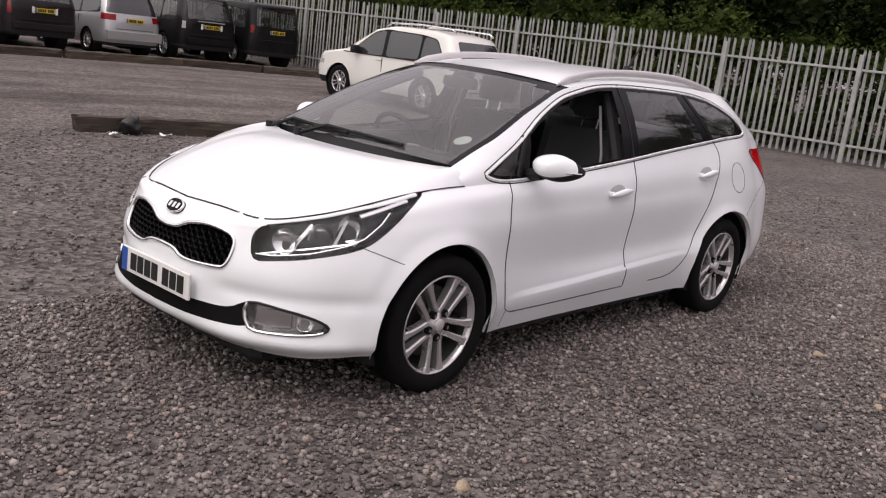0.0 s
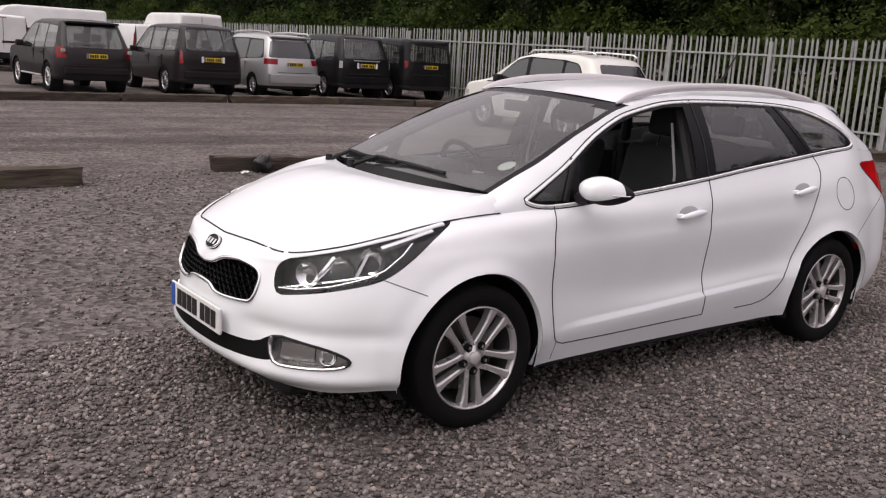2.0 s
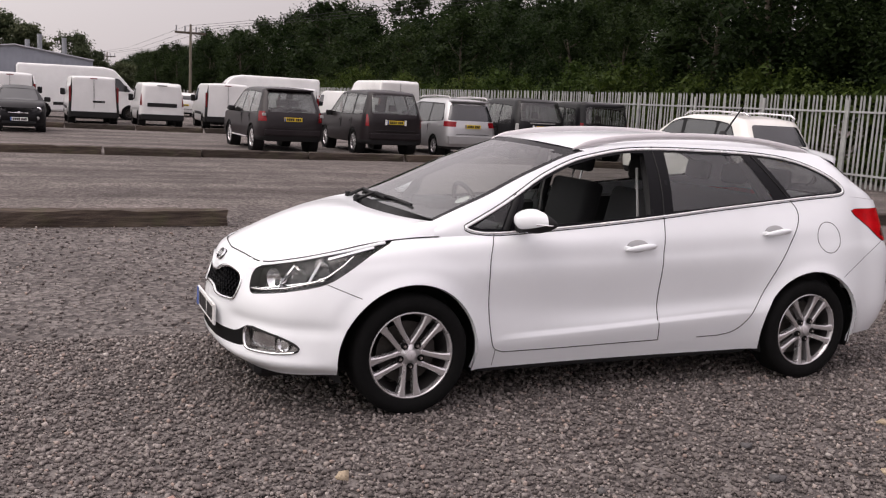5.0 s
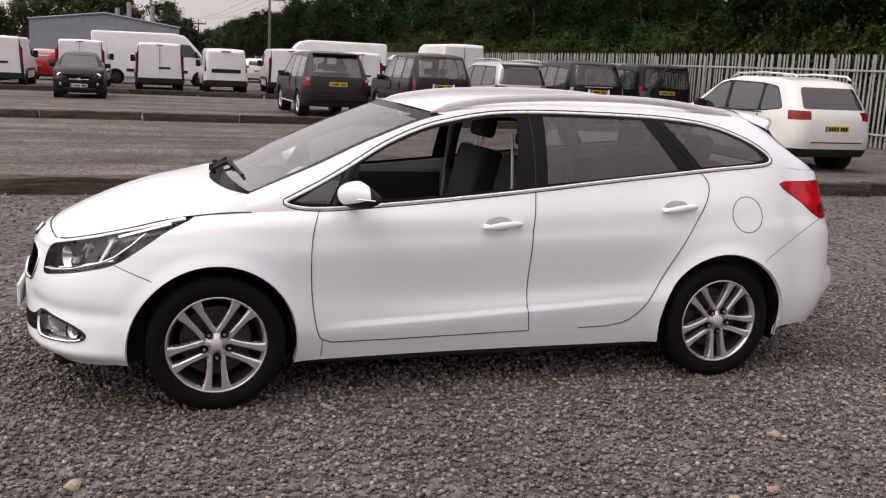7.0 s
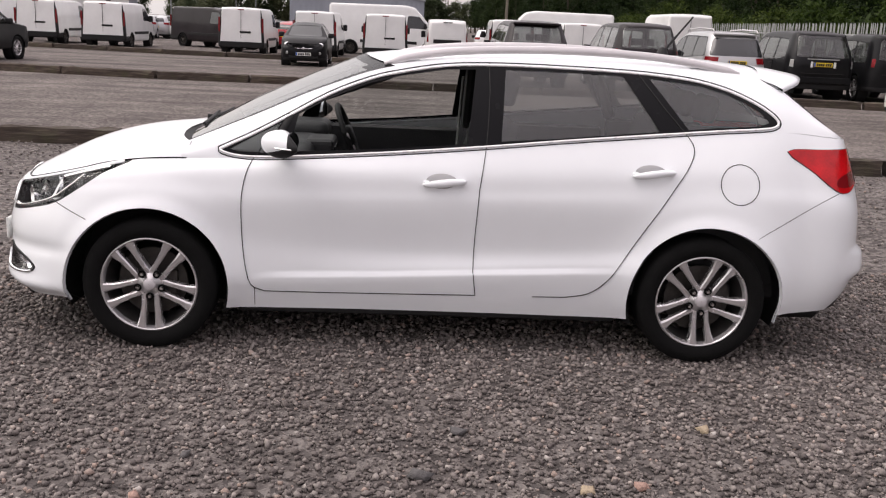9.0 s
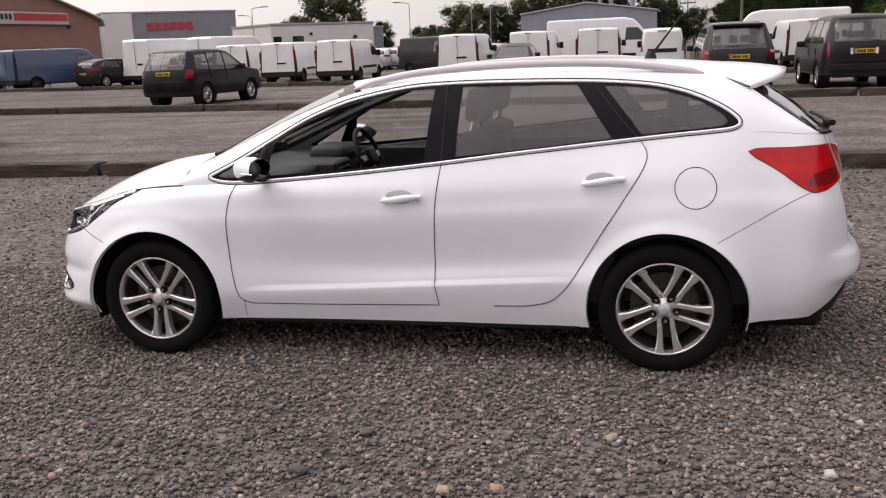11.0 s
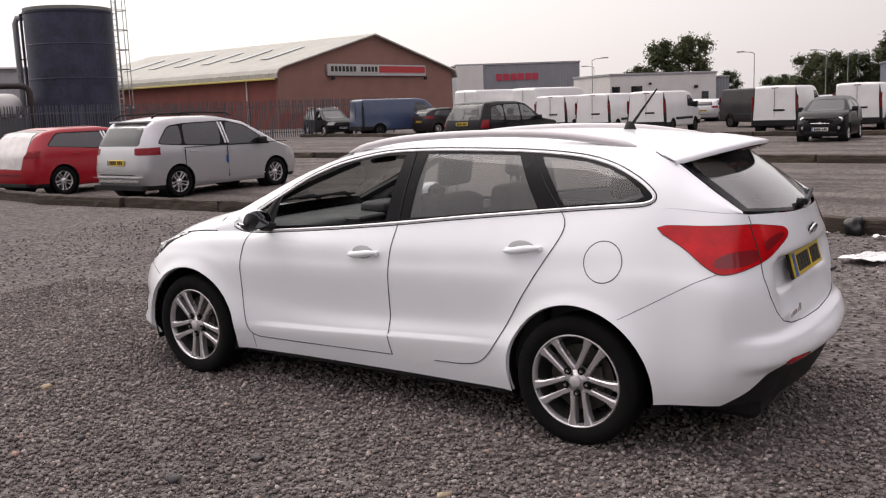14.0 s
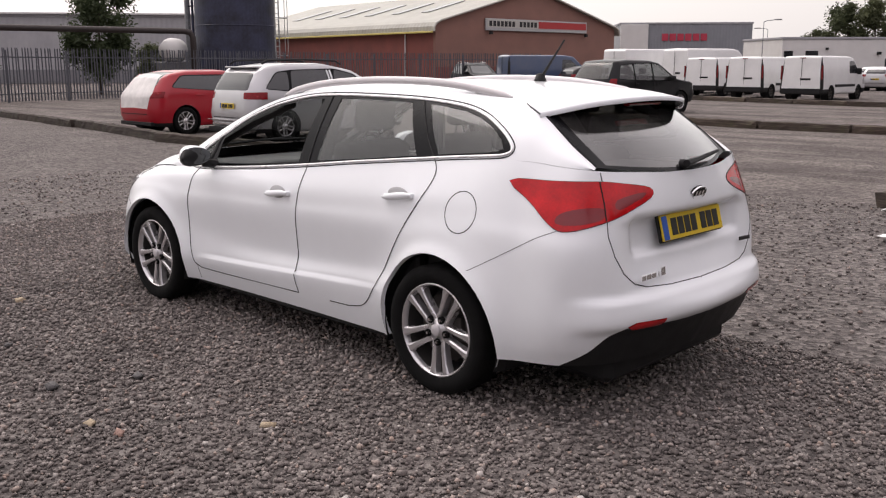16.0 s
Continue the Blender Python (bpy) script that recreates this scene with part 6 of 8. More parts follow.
# half waterlines from the middle of the nose round the left side to the middle of the tail, sill to belt
W0 = [(-2.05, 0, .20), (-2.04, -.22, .20), (-2.0, -.44, .20), (-1.92, -.62, .205), (-1.82, -.72, .215), (-1.66, -.785, .23), (-1.325, -.79, .22), (-.95, -.775, .20), (-.35, -.775, .205),
      (.25, -.775, .205), (.95, -.78, .205), (1.325, -.79, .24), (1.68, -.80, .255), (1.90, -.74, .265), (2.05, -.60, .265), (2.11, -.42, .26), (2.13, -.2, .255), (2.14, 0, .25)]
W1 = [(-2.13, 0, .27), (-2.12, -.22, .27), (-2.08, -.44, .27), (-1.985, -.63, .275), (-1.85, -.755, .28), (-1.66, -.822, .29), (-1.325, -.82, .29), (-.95, -.802, .285), (-.35, -.802, .29),
      (.25, -.802, .295), (.95, -.806, .30), (1.325, -.82, .31), (1.68, -.822, .33), (1.93, -.76, .35), (2.085, -.62, .36), (2.155, -.43, .36), (2.18, -.2, .355), (2.19, 0, .35)]
W2 = [(-2.145, 0, .42), (-2.13, -.22, .42), (-2.065, -.44, .425), (-1.975, -.62, .43), (-1.83, -.752, .43), (-1.65, -.83, .43), (-1.325, -.84, .43), (-.95, -.818, .37), (-.35, -.820, .385),
      (.25, -.823, .415), (.95, -.828, .445), (1.325, -.84, .43), (1.68, -.838, .45), (1.95, -.77, .46), (2.11, -.63, .47), (2.185, -.43, .475), (2.215, -.2, .475), (2.225, 0, .47)]
W3 = [(-2.14, 0, .55), (-2.122, -.22, .55), (-2.058, -.44, .56), (-1.955, -.62, .57), (-1.81, -.75, .58), (-1.64, -.825, .59), (-1.325, -.845, .58), (-.95, -.815, .55), (-.35, -.793, .51),
      (.25, -.793, .52), (.95, -.81, .56), (1.325, -.845, .59), (1.68, -.838, .60), (1.95, -.762, .60), (2.095, -.62, .585), (2.16, -.43, .565), (2.175, -.2, .56), (2.18, 0, .555)]
W4 = [(-2.112, 0, .665), (-2.095, -.22, .665), (-2.02, -.44, .675), (-1.915, -.61, .69), (-1.775, -.735, .70), (-1.62, -.803, .71), (-1.325, -.835, .71), (-.95, -.82, .70), (-.35, -.805, .70),
      (.25, -.805, .72), (.95, -.817, .74), (1.325, -.832, .76), (1.68, -.82, .78), (1.95, -.738, .76), (2.085, -.59, .73), (2.12, -.42, .71), (2.125, -.2, .70), (2.13, 0, .695)]
W5 = [(-2.095, 0, .70), (-2.08, -.22, .70), (-2.005, -.44, .715), (-1.895, -.605, .73), (-1.75, -.725, .75), (-1.60, -.788, .765), (-1.325, -.815, .78), (-.95, -.806, .78), (-.35, -.797, .785),
      (.25, -.797, .80), (.95, -.803, .835), (1.325, -.81, .86), (1.68, -.793, .87), (1.935, -.715, .85), (2.075, -.575, .83), (2.12, -.415, .84), (2.125, -.2, .845), (2.13, 0, .845)]
W6 = [(-2.072, 0, .735), (-2.055, -.22, .738), (-1.992, -.442, .742), (-1.868, -.602, .768), (-1.715, -.71, .795), (-1.57, -.765, .815), (-1.325, -.787, .84), (-.95, -.783, .855), (-.35, -.782, .865),
      (.25, -.782, .885), (.95, -.782, .925), (1.325, -.782, .95), (1.68, -.762, .96), (1.92, -.69, .945), (2.06, -.56, .92), (2.145, -.41, .905), (2.175, -.2, .90), (2.18, 0, .895)]
W7 = [(-2.03, 0, .763), (-2.01, -.22, .766), (-1.96, -.43, .757), (-1.82, -.572, .790), (-1.65, -.65, .826), (-1.52, -.697, .857), (-1.325, -.728, .886), (-.95, -.737, .903), (-.35, -.738, .942),
      (.25, -.735, .995), (.95, -.722, 1.06), (1.325, -.71, 1.095), (1.68, -.69, 1.12), (1.93, -.605, 1.10), (2.03, -.50, 1.085), (2.09, -.38, 1.075), (2.135, -.2, 1.065), (2.145, 0, 1.06)]
LINES = [W0, W1, W2, W3, W4, W5, W6, W7]
NC, NR = 191, 64


def loft(lines, nc, nr):
    """A surface through waterlines: smooth along each and across them."""
    k = len(lines[0])
    cols = []
    for w in lines:
        P = np.array(w, float)
        cols.append(hermite(P, np.arange(k, dtype=float), np.linspace(0, k - 1, nc)))
    C = np.array(cols)
    n = len(lines)
    return np.array([hermite(C[:, j], np.arange(n, dtype=float), np.linspace(0, n - 1, nr)) for j in range(nc)]).transpose(1, 0, 2)


G = loft(LINES, NC, NR)
for s in (-1, 1):                                 # flared lips round the wheel arches
    d = np.hypot(G[..., 0] - s * HUBX, G[..., 2] - HUBZ)
    side = np.clip((np.abs(G[..., 1]) - 0.68) / 0.08, 0, 1)
    G[..., 1] -= side * 0.026 * np.exp(-((d - 0.355) / 0.048) ** 2)
# a crease that rises along the doors: the panel steps in above it
zc = 0.365 + 0.05 * (G[..., 0] + 0.85)
ends = np.clip((G[..., 0] + 0.88) / 0.3, 0, 1) * np.clip((0.98 - G[..., 0]) / 0.35, 0, 1)
flank = np.clip((np.abs(G[..., 1]) - 0.68) / 0.08, 0, 1)
G[..., 1] += flank * ends * np.where(G[..., 2] > zc, 0.016 * np.exp(-(G[..., 2] - zc) / 0.10), 0)
# broad flares round the arches
for s in (-1, 1):
    d = np.hypot(G[..., 0] - s * HUBX, G[..., 2] - HUBZ)
    side = np.clip((np.abs(G[..., 1]) - 0.66) / 0.1, 0, 1)
    f = np.clip((0.53 - d) / 0.09, 0, 1)
    G[..., 1] -= side * 0.007 * f * f * (3 - 2 * f)
# front bumper: a hollow over the fog lamps under the bulge of the bumper, a lip below them
nose_ = np.clip((-1.62 - G[..., 0]) / 0.16, 0, 1)
corner_ = np.clip((np.abs(G[..., 1]) - 0.30) / 0.12, 0, 1)
hollow = np.exp(-((G[..., 2] - 0.475) / 0.032) ** 2) * 0.011 * nose_ * corner_
lip_ = np.exp(-((G[..., 2] - 0.285) / 0.035) ** 2) * 0.006 * nose_
G[..., 0] += (hollow - lip_) * 0.8
G[..., 1] += (hollow - lip_) * 0.5 * corner_
# tail: the plate sits in a recess of the gate, the bumper steps out under it
tail_ = np.clip((G[..., 0] - 2.0) / 0.08, 0, 1)


def ramp_up(v, a, b):
    f = np.clip((v - a) / (b - a), 0, 1)
    return f * f * (3 - 2 * f)


zed, yed = G[..., 2], np.abs(G[..., 1])
G[..., 0] += tail_ * 0.030 * ramp_up(zed, 0.585, 0.545) * ramp_up(zed, 0.40, 0.46)
G[..., 0] -= tail_ * 0.024 * ramp_up(zed, 0.715, 0.745) * ramp_up(zed, 0.905, 0.865) * ramp_up(yed, 0.47, 0.42)
lower = grid_bm(G)

# cabin side: from the belt up to the screen pillar and the roof edge
BELT = [(-1.19, -.713, .918), (-.95, -.735, .94), (-.60, -.737, .954), (-.2, -.737, .973), (.3, -.735, .998), (.95, -.722, 1.06), (1.4, -.707, 1.10), (1.70, -.685, 1.12), (1.9, -.62, 1.105), (2.0, -.53, 1.088)]
EDGE = [(-1.17, -.65, .965), (-.86, -.626, 1.098), (-.55, -.584, 1.236), (-.2, -.548, 1.352), (.3, -.530, 1.405), (.95, -.530, 1.405), (1.35, -.522, 1.388), (1.62, -.515, 1.358), (1.82, -.53, 1.235), (1.985, -.512, 1.10)]


def curve(P, q):
    P = np.array(P, float)
    return hermite(P, np.arange(len(P), dtype=float), np.asarray(q, float))


qs = np.linspace(0, 9, 100)
B, E = curve(BELT, qs), curve(EDGE, qs)
W7d = hermite(np.array(W7, float), np.arange(len(W7), dtype=float), np.linspace(0, len(W7) - 1, 400))[:330]
W7d = W7d[np.argsort(W7d[:, 0])]
for c_ in (1, 2):
    B[:, c_] = np.where(B[:, 0] < 1.6, np.interp(B[:, 0], W7d[:, 0], W7d[:, c_]), B[:, c_])
H = []
for v in np.linspace(0, 1, 21):
    p = B * (1 - v) + E * v
    p[:, 1] -= 0.022 * math.sin(math.pi * v)
    H.append(p)
cabin = grid_bm(np.array(H))

# roof, windscreen, tail window and bonnet are crowned sheets over the whole width


def crowned(edge, mid, power, n=33):
    rows_ = []
    for e, c in zip(edge, mid):
        r_ = []
        for s in np.linspace(-1, 1, n):
            w = abs(s) ** power
            r_.append((c[0] + (e[0] - c[0]) * w, e[1] * -s, c[2] + (e[2] - c[2]) * w))
        rows_.append(r_)
    return np.array(rows_)


qr = np.linspace(3, 7, 40)
ROOF_MID = [(-.36, 0, 1.392), (.05, 0, 1.437), (.6, 0, 1.46), (1.2, 0, 1.454), (1.66, 0, 1.418)]
roofE = curve(EDGE, qr)
roofM = curve(ROOF_MID, np.linspace(0, 4, 40))
qw = np.linspace(0.05, 3, 30)
screenE = curve(EDGE, qw)
screenM = curve([(-1.215, 0, .985), (-.93, 0, 1.14), (-.64, 0, 1.275), (-.36, 0, 1.392)], np.linspace(0, 3, 30))
qt = np.linspace(7, 9, 24)
tailE = curve(EDGE, qt)
tailM = curve([(1.70, 0, 1.385), (1.94, 0, 1.235), (2.146, 0, 1.062)], np.linspace(0, 2, 24))

# bonnet: ruled from its front and side edge back to the cowl, with a low crown
qb = np.linspace(0, 7, 60)
W7x = np.array(W7[:7] + [(-1.16, -.733, .8955)], float)
front = hermite(W7x, np.arange(8, dtype=float), qb)
cowl = curve([(-1.30, 0, .958), (-1.285, -.2, .958), (-1.25, -.4, .958), (-1.20, -.55, .96), (-1.17, -.61, .962), (-1.16, -.635, .964), (-1.155, -.645, .965), (-1.15, -.655, .966)], qb)
Bn = []
for v in np.linspace(0, 1, 26):
    p = front * (1 - v) + cowl * v
    wide = np.clip(1 - np.abs(p[:, 1]) / 0.75, 0, 1)
    p[:, 2] += (0.052 * np.sqrt(wide) + 0.010) * math.sin(math.pi * v) ** 0.9
    ridge = 0.42 + 0.10 * (1 - v)
    p[:, 2] += 0.010 * np.clip((ridge + 0.05 - np.abs(p[:, 1])) / 0.1, 0, 1) * math.sin(math.pi * min(1, v * 1.1)) ** 0.5
    Bn.append(p)
bonnet = grid_bm(np.array(Bn))
for b in (lower, cabin, bonnet):
    b.normal_update()
    for v in b.verts:
        if abs(v.co.y) < 1e-6:
            v.normal = Vector((v.normal.x, 0, v.normal.z)).normalized()

shell = lower.copy()
join(shell, cabin.copy())
join(shell, bonnet.copy())
TREE = BVHTree.FromBMesh(shell)
shell.free()


def on_body(p, axis):
    """The place on the left half of the body that lies along axis from p, and its outward normal."""
    d = Vector(axis).normalized()
    hit, no, *_ = TREE.ray_cast(Vector(p) - d * 3, d)
    if hit is None:
        hit, no, *_ = TREE.find_nearest(Vector(p))
    if no.dot(d) > 0:
        no = -no
    return hit, no


SIDE, FRONT, REAR, NOSEQ, TAILQ = (0, 1, 0), (1, 0, 0), (-1, 0, 0), (1, 0.9, 0), (-1, 0.8, 0)


def dense(pts, step=0.02, closed=False):
    P = [Vector(p) for p in pts] + ([Vector(pts[0])] if closed else [])
    out = []
    for a, b in zip(P, P[1:]):
        n = max(1, int((b - a).length / step))
        out += [a.lerp(b, k / n) for k in range(n)]
    return out if closed else out + [P[-1]]


def smooth_line(pts, n, closed=False):
    if closed:
        P = np.array(pts[-2:] + pts + pts[:2], float)
        m = len(pts)
        return [tuple(p) for p in hermite(P, np.arange(len(P), dtype=float), np.linspace(2, 2 + m, n * m + 1)[:-1])]
    return [tuple(p) for p in curve(pts, np.linspace(0, len(pts) - 1, n * (len(pts) - 1) + 1))]


def ribbon(name, pts, axis, width, height, mat, parent, label="", closed=False, both=True, sink=0.002, names=None):
    """A narrow strip laid on the body along pts; on both sides of the car."""
    Q = [on_body(p, axis) for p in dense(pts, 0.012, closed)]
    n = len(Q)
    bm = bmesh.new()
    rows_ = []
    for i, (p, no) in enumerate(Q):
        a, b = Q[(i - 1) % n if closed else max(i - 1, 0)][0], Q[(i + 1) % n if closed else min(i + 1, n - 1)][0]
        t = (b - a).normalized() if (b - a).length > 1e-7 else Vector((1, 0, 0))
        s = t.cross(no).normalized() * width / 2
        rows_.append([bm.verts.new(q) for q in (p - s - no * sink, p - s * 0.8 + no * height, p + s * 0.8 + no * height, p + s - no * sink)])
    for i in range(n if closed else n - 1):
        a, b = rows_[i], rows_[(i + 1) % n]
        for k in range(3):
            bm.faces.new((a[k], b[k], b[k + 1], a[k + 1]))
    bmesh.ops.recalc_face_normals(bm, faces=bm.faces)
    m = mirrored(bm) if both else None
    o = part(name, bm, mat, parent, label, smooth=height > 0.002)
    if m:
        part(name, m, mat, parent, label, smooth=height > 0.002)
    return o


def xz(pts, y=-0.8):
    return [(x, y, z) for x, z in pts]


def yz(pts, x=-2.1):
    return [(x, y, z) for y, z in pts]


F_DOOR = smooth_line([(-.815, .955), (-.866, .87), (-.894, .74), (-.892, .55), (-.874, .40), (-.848, .32), (-.79, .291)], 4)
F_DOOR = [p for p in F_DOOR] + [(-.5, .292), (.222, .302), (.205, .42), (.208, .6), (.218, .8), (.247, 1.012)]
R_DOOR = smooth_line([(1.20, 1.10), (1.238, 1.04), (1.222, .965), (1.13, .82), (1.02, .655), (.93, .51), (.85, .395), (.77, .33), (.66, .307)], 4)
R_DOOR = [(.247, 1.012), (.218, .8), (.208, .6), (.205, .42), (.222, .302), (.5, .304)] + R_DOOR[::-1]
DLO = [(-1.006, .938), (-.935, .917), (-.82, .913), (-.6, .926), (-.2, .958), (.25, 1.002), (.6, 1.041), (.95, 1.076), (1.3, 1.110), (1.55, 1.132), (1.625, 1.142), (1.652, 1.162),
       (1.630, 1.195), (1.555, 1.245), (1.43, 1.300), (1.28, 1.338), (1.1, 1.358), (.9, 1.369), (.6, 1.375), (.3, 1.375), (.05, 1.362), (-.175, 1.323), (-.32, 1.285), (-.5, 1.212), (-.69, 1.106), (-.85, 1.018), (-.975, .958)]
DLO = smooth_line(DLO, 3, True)


def outset(pts, d):
    """A closed outline moved outwards by d."""
    P = np.array(pts)
    T = np.roll(P, -1, 0) - np.roll(P, 1, 0)
    T /= np.linalg.norm(T, axis=1)[:, None]
    return [(x, z) for x, z in P + d * np.stack([T[:, 1], -T[:, 0]], 1)]


QUARTER = [(-.960, .944), (-.92, .935), (-.80, .934), (-.725, 1.075), (-.86, 1.000)]
F_WIN = [(-.69, .942), (-.2, .976), (.155, 1.010), (.19, 1.352), (.05, 1.346), (-.17, 1.308), (-.32, 1.268), (-.5, 1.195), (-.645, 1.115)]
R_WIN = [(.315, 1.028), (.6, 1.054), (.95, 1.090), (1.075, 1.102), (.905, 1.352), (.6, 1.359), (.335, 1.358)]
Q_WIN = [(1.215, 1.117), (1.4, 1.134), (1.56, 1.148), (1.605, 1.165), (1.575, 1.205), (1.5, 1.252), (1.4, 1.292), (1.28, 1.322), (1.1, 1.342), (1.035, 1.345)]
LAMP = smooth_line([(-2.018, -.442, .690), (-1.985, -.458, .738), (-1.90, -.52, .772), (-1.78, -.60, .800), (-1.60, -.68, .838), (-1.425, -.735, .878), (-1.52, -.765, .812), (-1.63, -.775, .742),
                    (-1.73, -.755, .688), (-1.84, -.67, .655), (-1.95, -.53, .622), (-2.005, -.455, .617)], 3, True)
FOG = smooth_line([(-2.035, -.478, .442), (-1.95, -.61, .436), (-1.885, -.70, .412), (-1.855, -.748, .378), (-1.885, -.715, .352), (-1.98, -.60, .338), (-2.04, -.50, .345)], 3, True)
GRILLE = smooth_line([(0, .655), (-.07, .662), (-.14, .690), (-.24, .703), (-.335, .692), (-.372, .672), (-.384, .640), (-.382, .595), (-.368, .566), (-.335, .556), (-.22, .550), (-.14, .554), (-.085, .575), (0, .582)], 4)
INTAKE = smooth_line([(.02, .398), (-.25, .398), (-.40, .405), (-.47, .440), (-.505, .447), (-.535, .395), (-.50, .350), (-.40, .333), (-.2, .324), (.02, .322)], 3)
TAIL = smooth_line([(1.712, -.745, 1.036), (1.88, -.68, 1.045), (2.035, -.57, 1.046), (2.10, -.45, 1.028), (2.146, -.345, 1.004), (2.155, -.352, .965), (2.10, -.48, .908), (2.02, -.60, .868), (1.945, -.675, .847), (1.90, -.70, .858), (1.82, -.72, .935)], 3, True)
VALANCE = smooth_line([(.02, .425), (-.25, .425), (-.42, .440), (-.53, .452), (-.60, .41), (-.65, .335), (-.70, .275), (-.735, .225)], 3) + [(-.735, .15), (.02, .15)]
SMOKE = [smooth_line(p, 3, True) for p in ([(1.905, -.69, .875), (1.98, -.64, .872), (2.05, -.575, .893), (2.055, -.565, .935), (1.98, -.63, .938), (1.92, -.68, .915)], [(2.085, -.50, .925), (2.135, -.385, .968), (2.13, -.38, .988), (2.075, -.50, .965)])]
REFL = [(-.365, .428), (-.52, .432), (-.555, .452), (-.52, .466), (-.365, .460)]
FUEL = [(1.457 + .092 * math.cos(t), .878 + .092 * math.sin(t)) for t in np.linspace(0, math.tau, 30)[:-1]]
GATE = [(2.0, -.52, 1.09), (2.055, -.555, 1.04), (2.085, -.575, .93), (2.09, -.585, .82), (2.11, -.575, .74), (2.135, -.54, .665), (2.158, -.49, .615), (2.172, -.42, .593), (2.178, -.25, .580), (2.182, 0, .575)]


def left(c):
    return c.y < -0.3


lower_jobs = [(xz([(s * HUBX + ARCH * math.cos(t), HUBZ + ARCH * math.sin(t)) for t in np.linspace(0, math.tau, 64)[:-1]]), SIDE, lambda c: c.y < -0.6 and c.z < 0.72, None, None) for s in (-1, 1)]
lower_jobs += [(LAMP, NOSEQ, lambda c: c.x < -1.3 and c.z > 0.55, "lamp", LENS), (FOG, NOSEQ, lambda c: c.x < -1.7 and c.y < -0.4 and c.z < 0.5, "fog", LENS),
               (yz(GRILLE + [(.02, .583), (.02, .655)]), FRONT, lambda c: c.x < -1.9, "grille", TRIM), (yz(INTAKE), FRONT, lambda c: c.x < -1.85 and c.z < 0.5, "intake", TRIM),
               (SMOKE[0], TAILQ, lambda c: c.x > 1.6 and c.z > 0.75, "smoke_outer", DARKRED), (SMOKE[1], TAILQ, lambda c: c.x > 1.6 and c.z > 0.75, "smoke_inner", DARKRED), (TAIL, TAILQ, lambda c: c.x > 1.6 and c.z > 0.75, "tail", REDLENS), (yz(REFL, 2.1), FRONT, lambda c: c.x > 1.9 and c.z < 0.55, "reflector", REDLENS), (yz(VALANCE, 2.1), FRONT, lambda c: c.x > 1.75 and c.z < 0.5, "valance", TRIM),
               (xz(F_DOOR), SIDE, lambda c: c.y < -0.65 and -1.1 < c.x < 0.5, "front_door", WHITE), (xz(R_DOOR), SIDE, lambda c: c.y < -0.65 and 0 < c.x < 1.35, "rear_door", WHITE), (xz(FUEL), SIDE, lambda c: c.y < -0.6 and 1.2 < c.x < 1.7, "fuel_flap", WHITE)]


def carve_all(bm, jobs):
    for o, a, w, *_ in jobs:
        carve(bm, o, a, w, 0.1)
    bm.normal_update()
    for v in bm.verts:
        if abs(v.co.y) < 1e-6:
            v.normal = Vector((v.normal.x, 0, v.normal.z)).normalized()
    got, taken = {}, set()
    for o, a, w, nm, mt in jobs:
        d, e1, e2 = basis(a)
        poly = [flat2(Vector(p), e1, e2) for p in o]
        fs = [f for f in bm.faces if f not in taken and w(f.calc_center_median()) and inside(flat2(f.calc_center_median(), e1, e2), poly)]
        taken.update(fs)
        if nm:
            got[nm] = fs
    got["rest"] = [f for f in bm.faces if f not in taken]
    return got


PART = carve_all(lower, lower_jobs)
# the shell itself splits at the shut lines into nose, wing and sill, quarter and tail
rest = PART.pop("rest")
nose = [f for f in rest if f.calc_center_median().x < -1.62 or (f.calc_center_median().x < -1.5 and f.calc_center_median().z < 0.62)]
tailf = [f for f in rest if f.calc_center_median().x > 1.62 and f.calc_center_median().z < 0.86 - 0.55 * max(0, 1.93 - f.calc_center_median().x)]
gate = [f for f in rest if f.calc_center_median().x > 2.0 and f.calc_center_median().y > -0.585 and f.calc_center_median().z > 0.575 + 0.35 * max(0, -0.42 - f.calc_center_median().y)]
sn, stf, sg = set(nose), set(tailf) - set(gate), set(gate)
wing = [f for f in rest if f not in sn and f not in stf and f not in sg]


def whole(name, faces, mat, label=""):
    """Both halves of a part that runs across the car, as one mesh."""
    a = lift(lower, faces, name, mat, None)
    b = lift(lower, faces, name, mat, None, mirror=True)
    V = [v.co[:] for v in a.data.vertices] + [v.co[:] for v in b.data.vertices]
    N = [tuple(x.vector) for x in a.data.corner_normals], [tuple(x.vector) for x in b.data.corner_normals]
    k = len(a.data.vertices)
    F = [list(p.vertices) for p in a.data.polygons] + [[i + k for i in p.vertices] for p in b.data.polygons]
    me = bpy.data.meshes.new(name)
    me.from_pydata(V, [], F)
    me.update()
    me.polygons.foreach_set("use_smooth", [True] * len(F))
    me.normals_split_custom_set(N[0] + N[1])
    for o in (a, b):
        d = o.data
        bpy.data.objects.remove(o)
        bpy.data.meshes.remove(d)
    return part_mesh(name, me, mat, car, label)


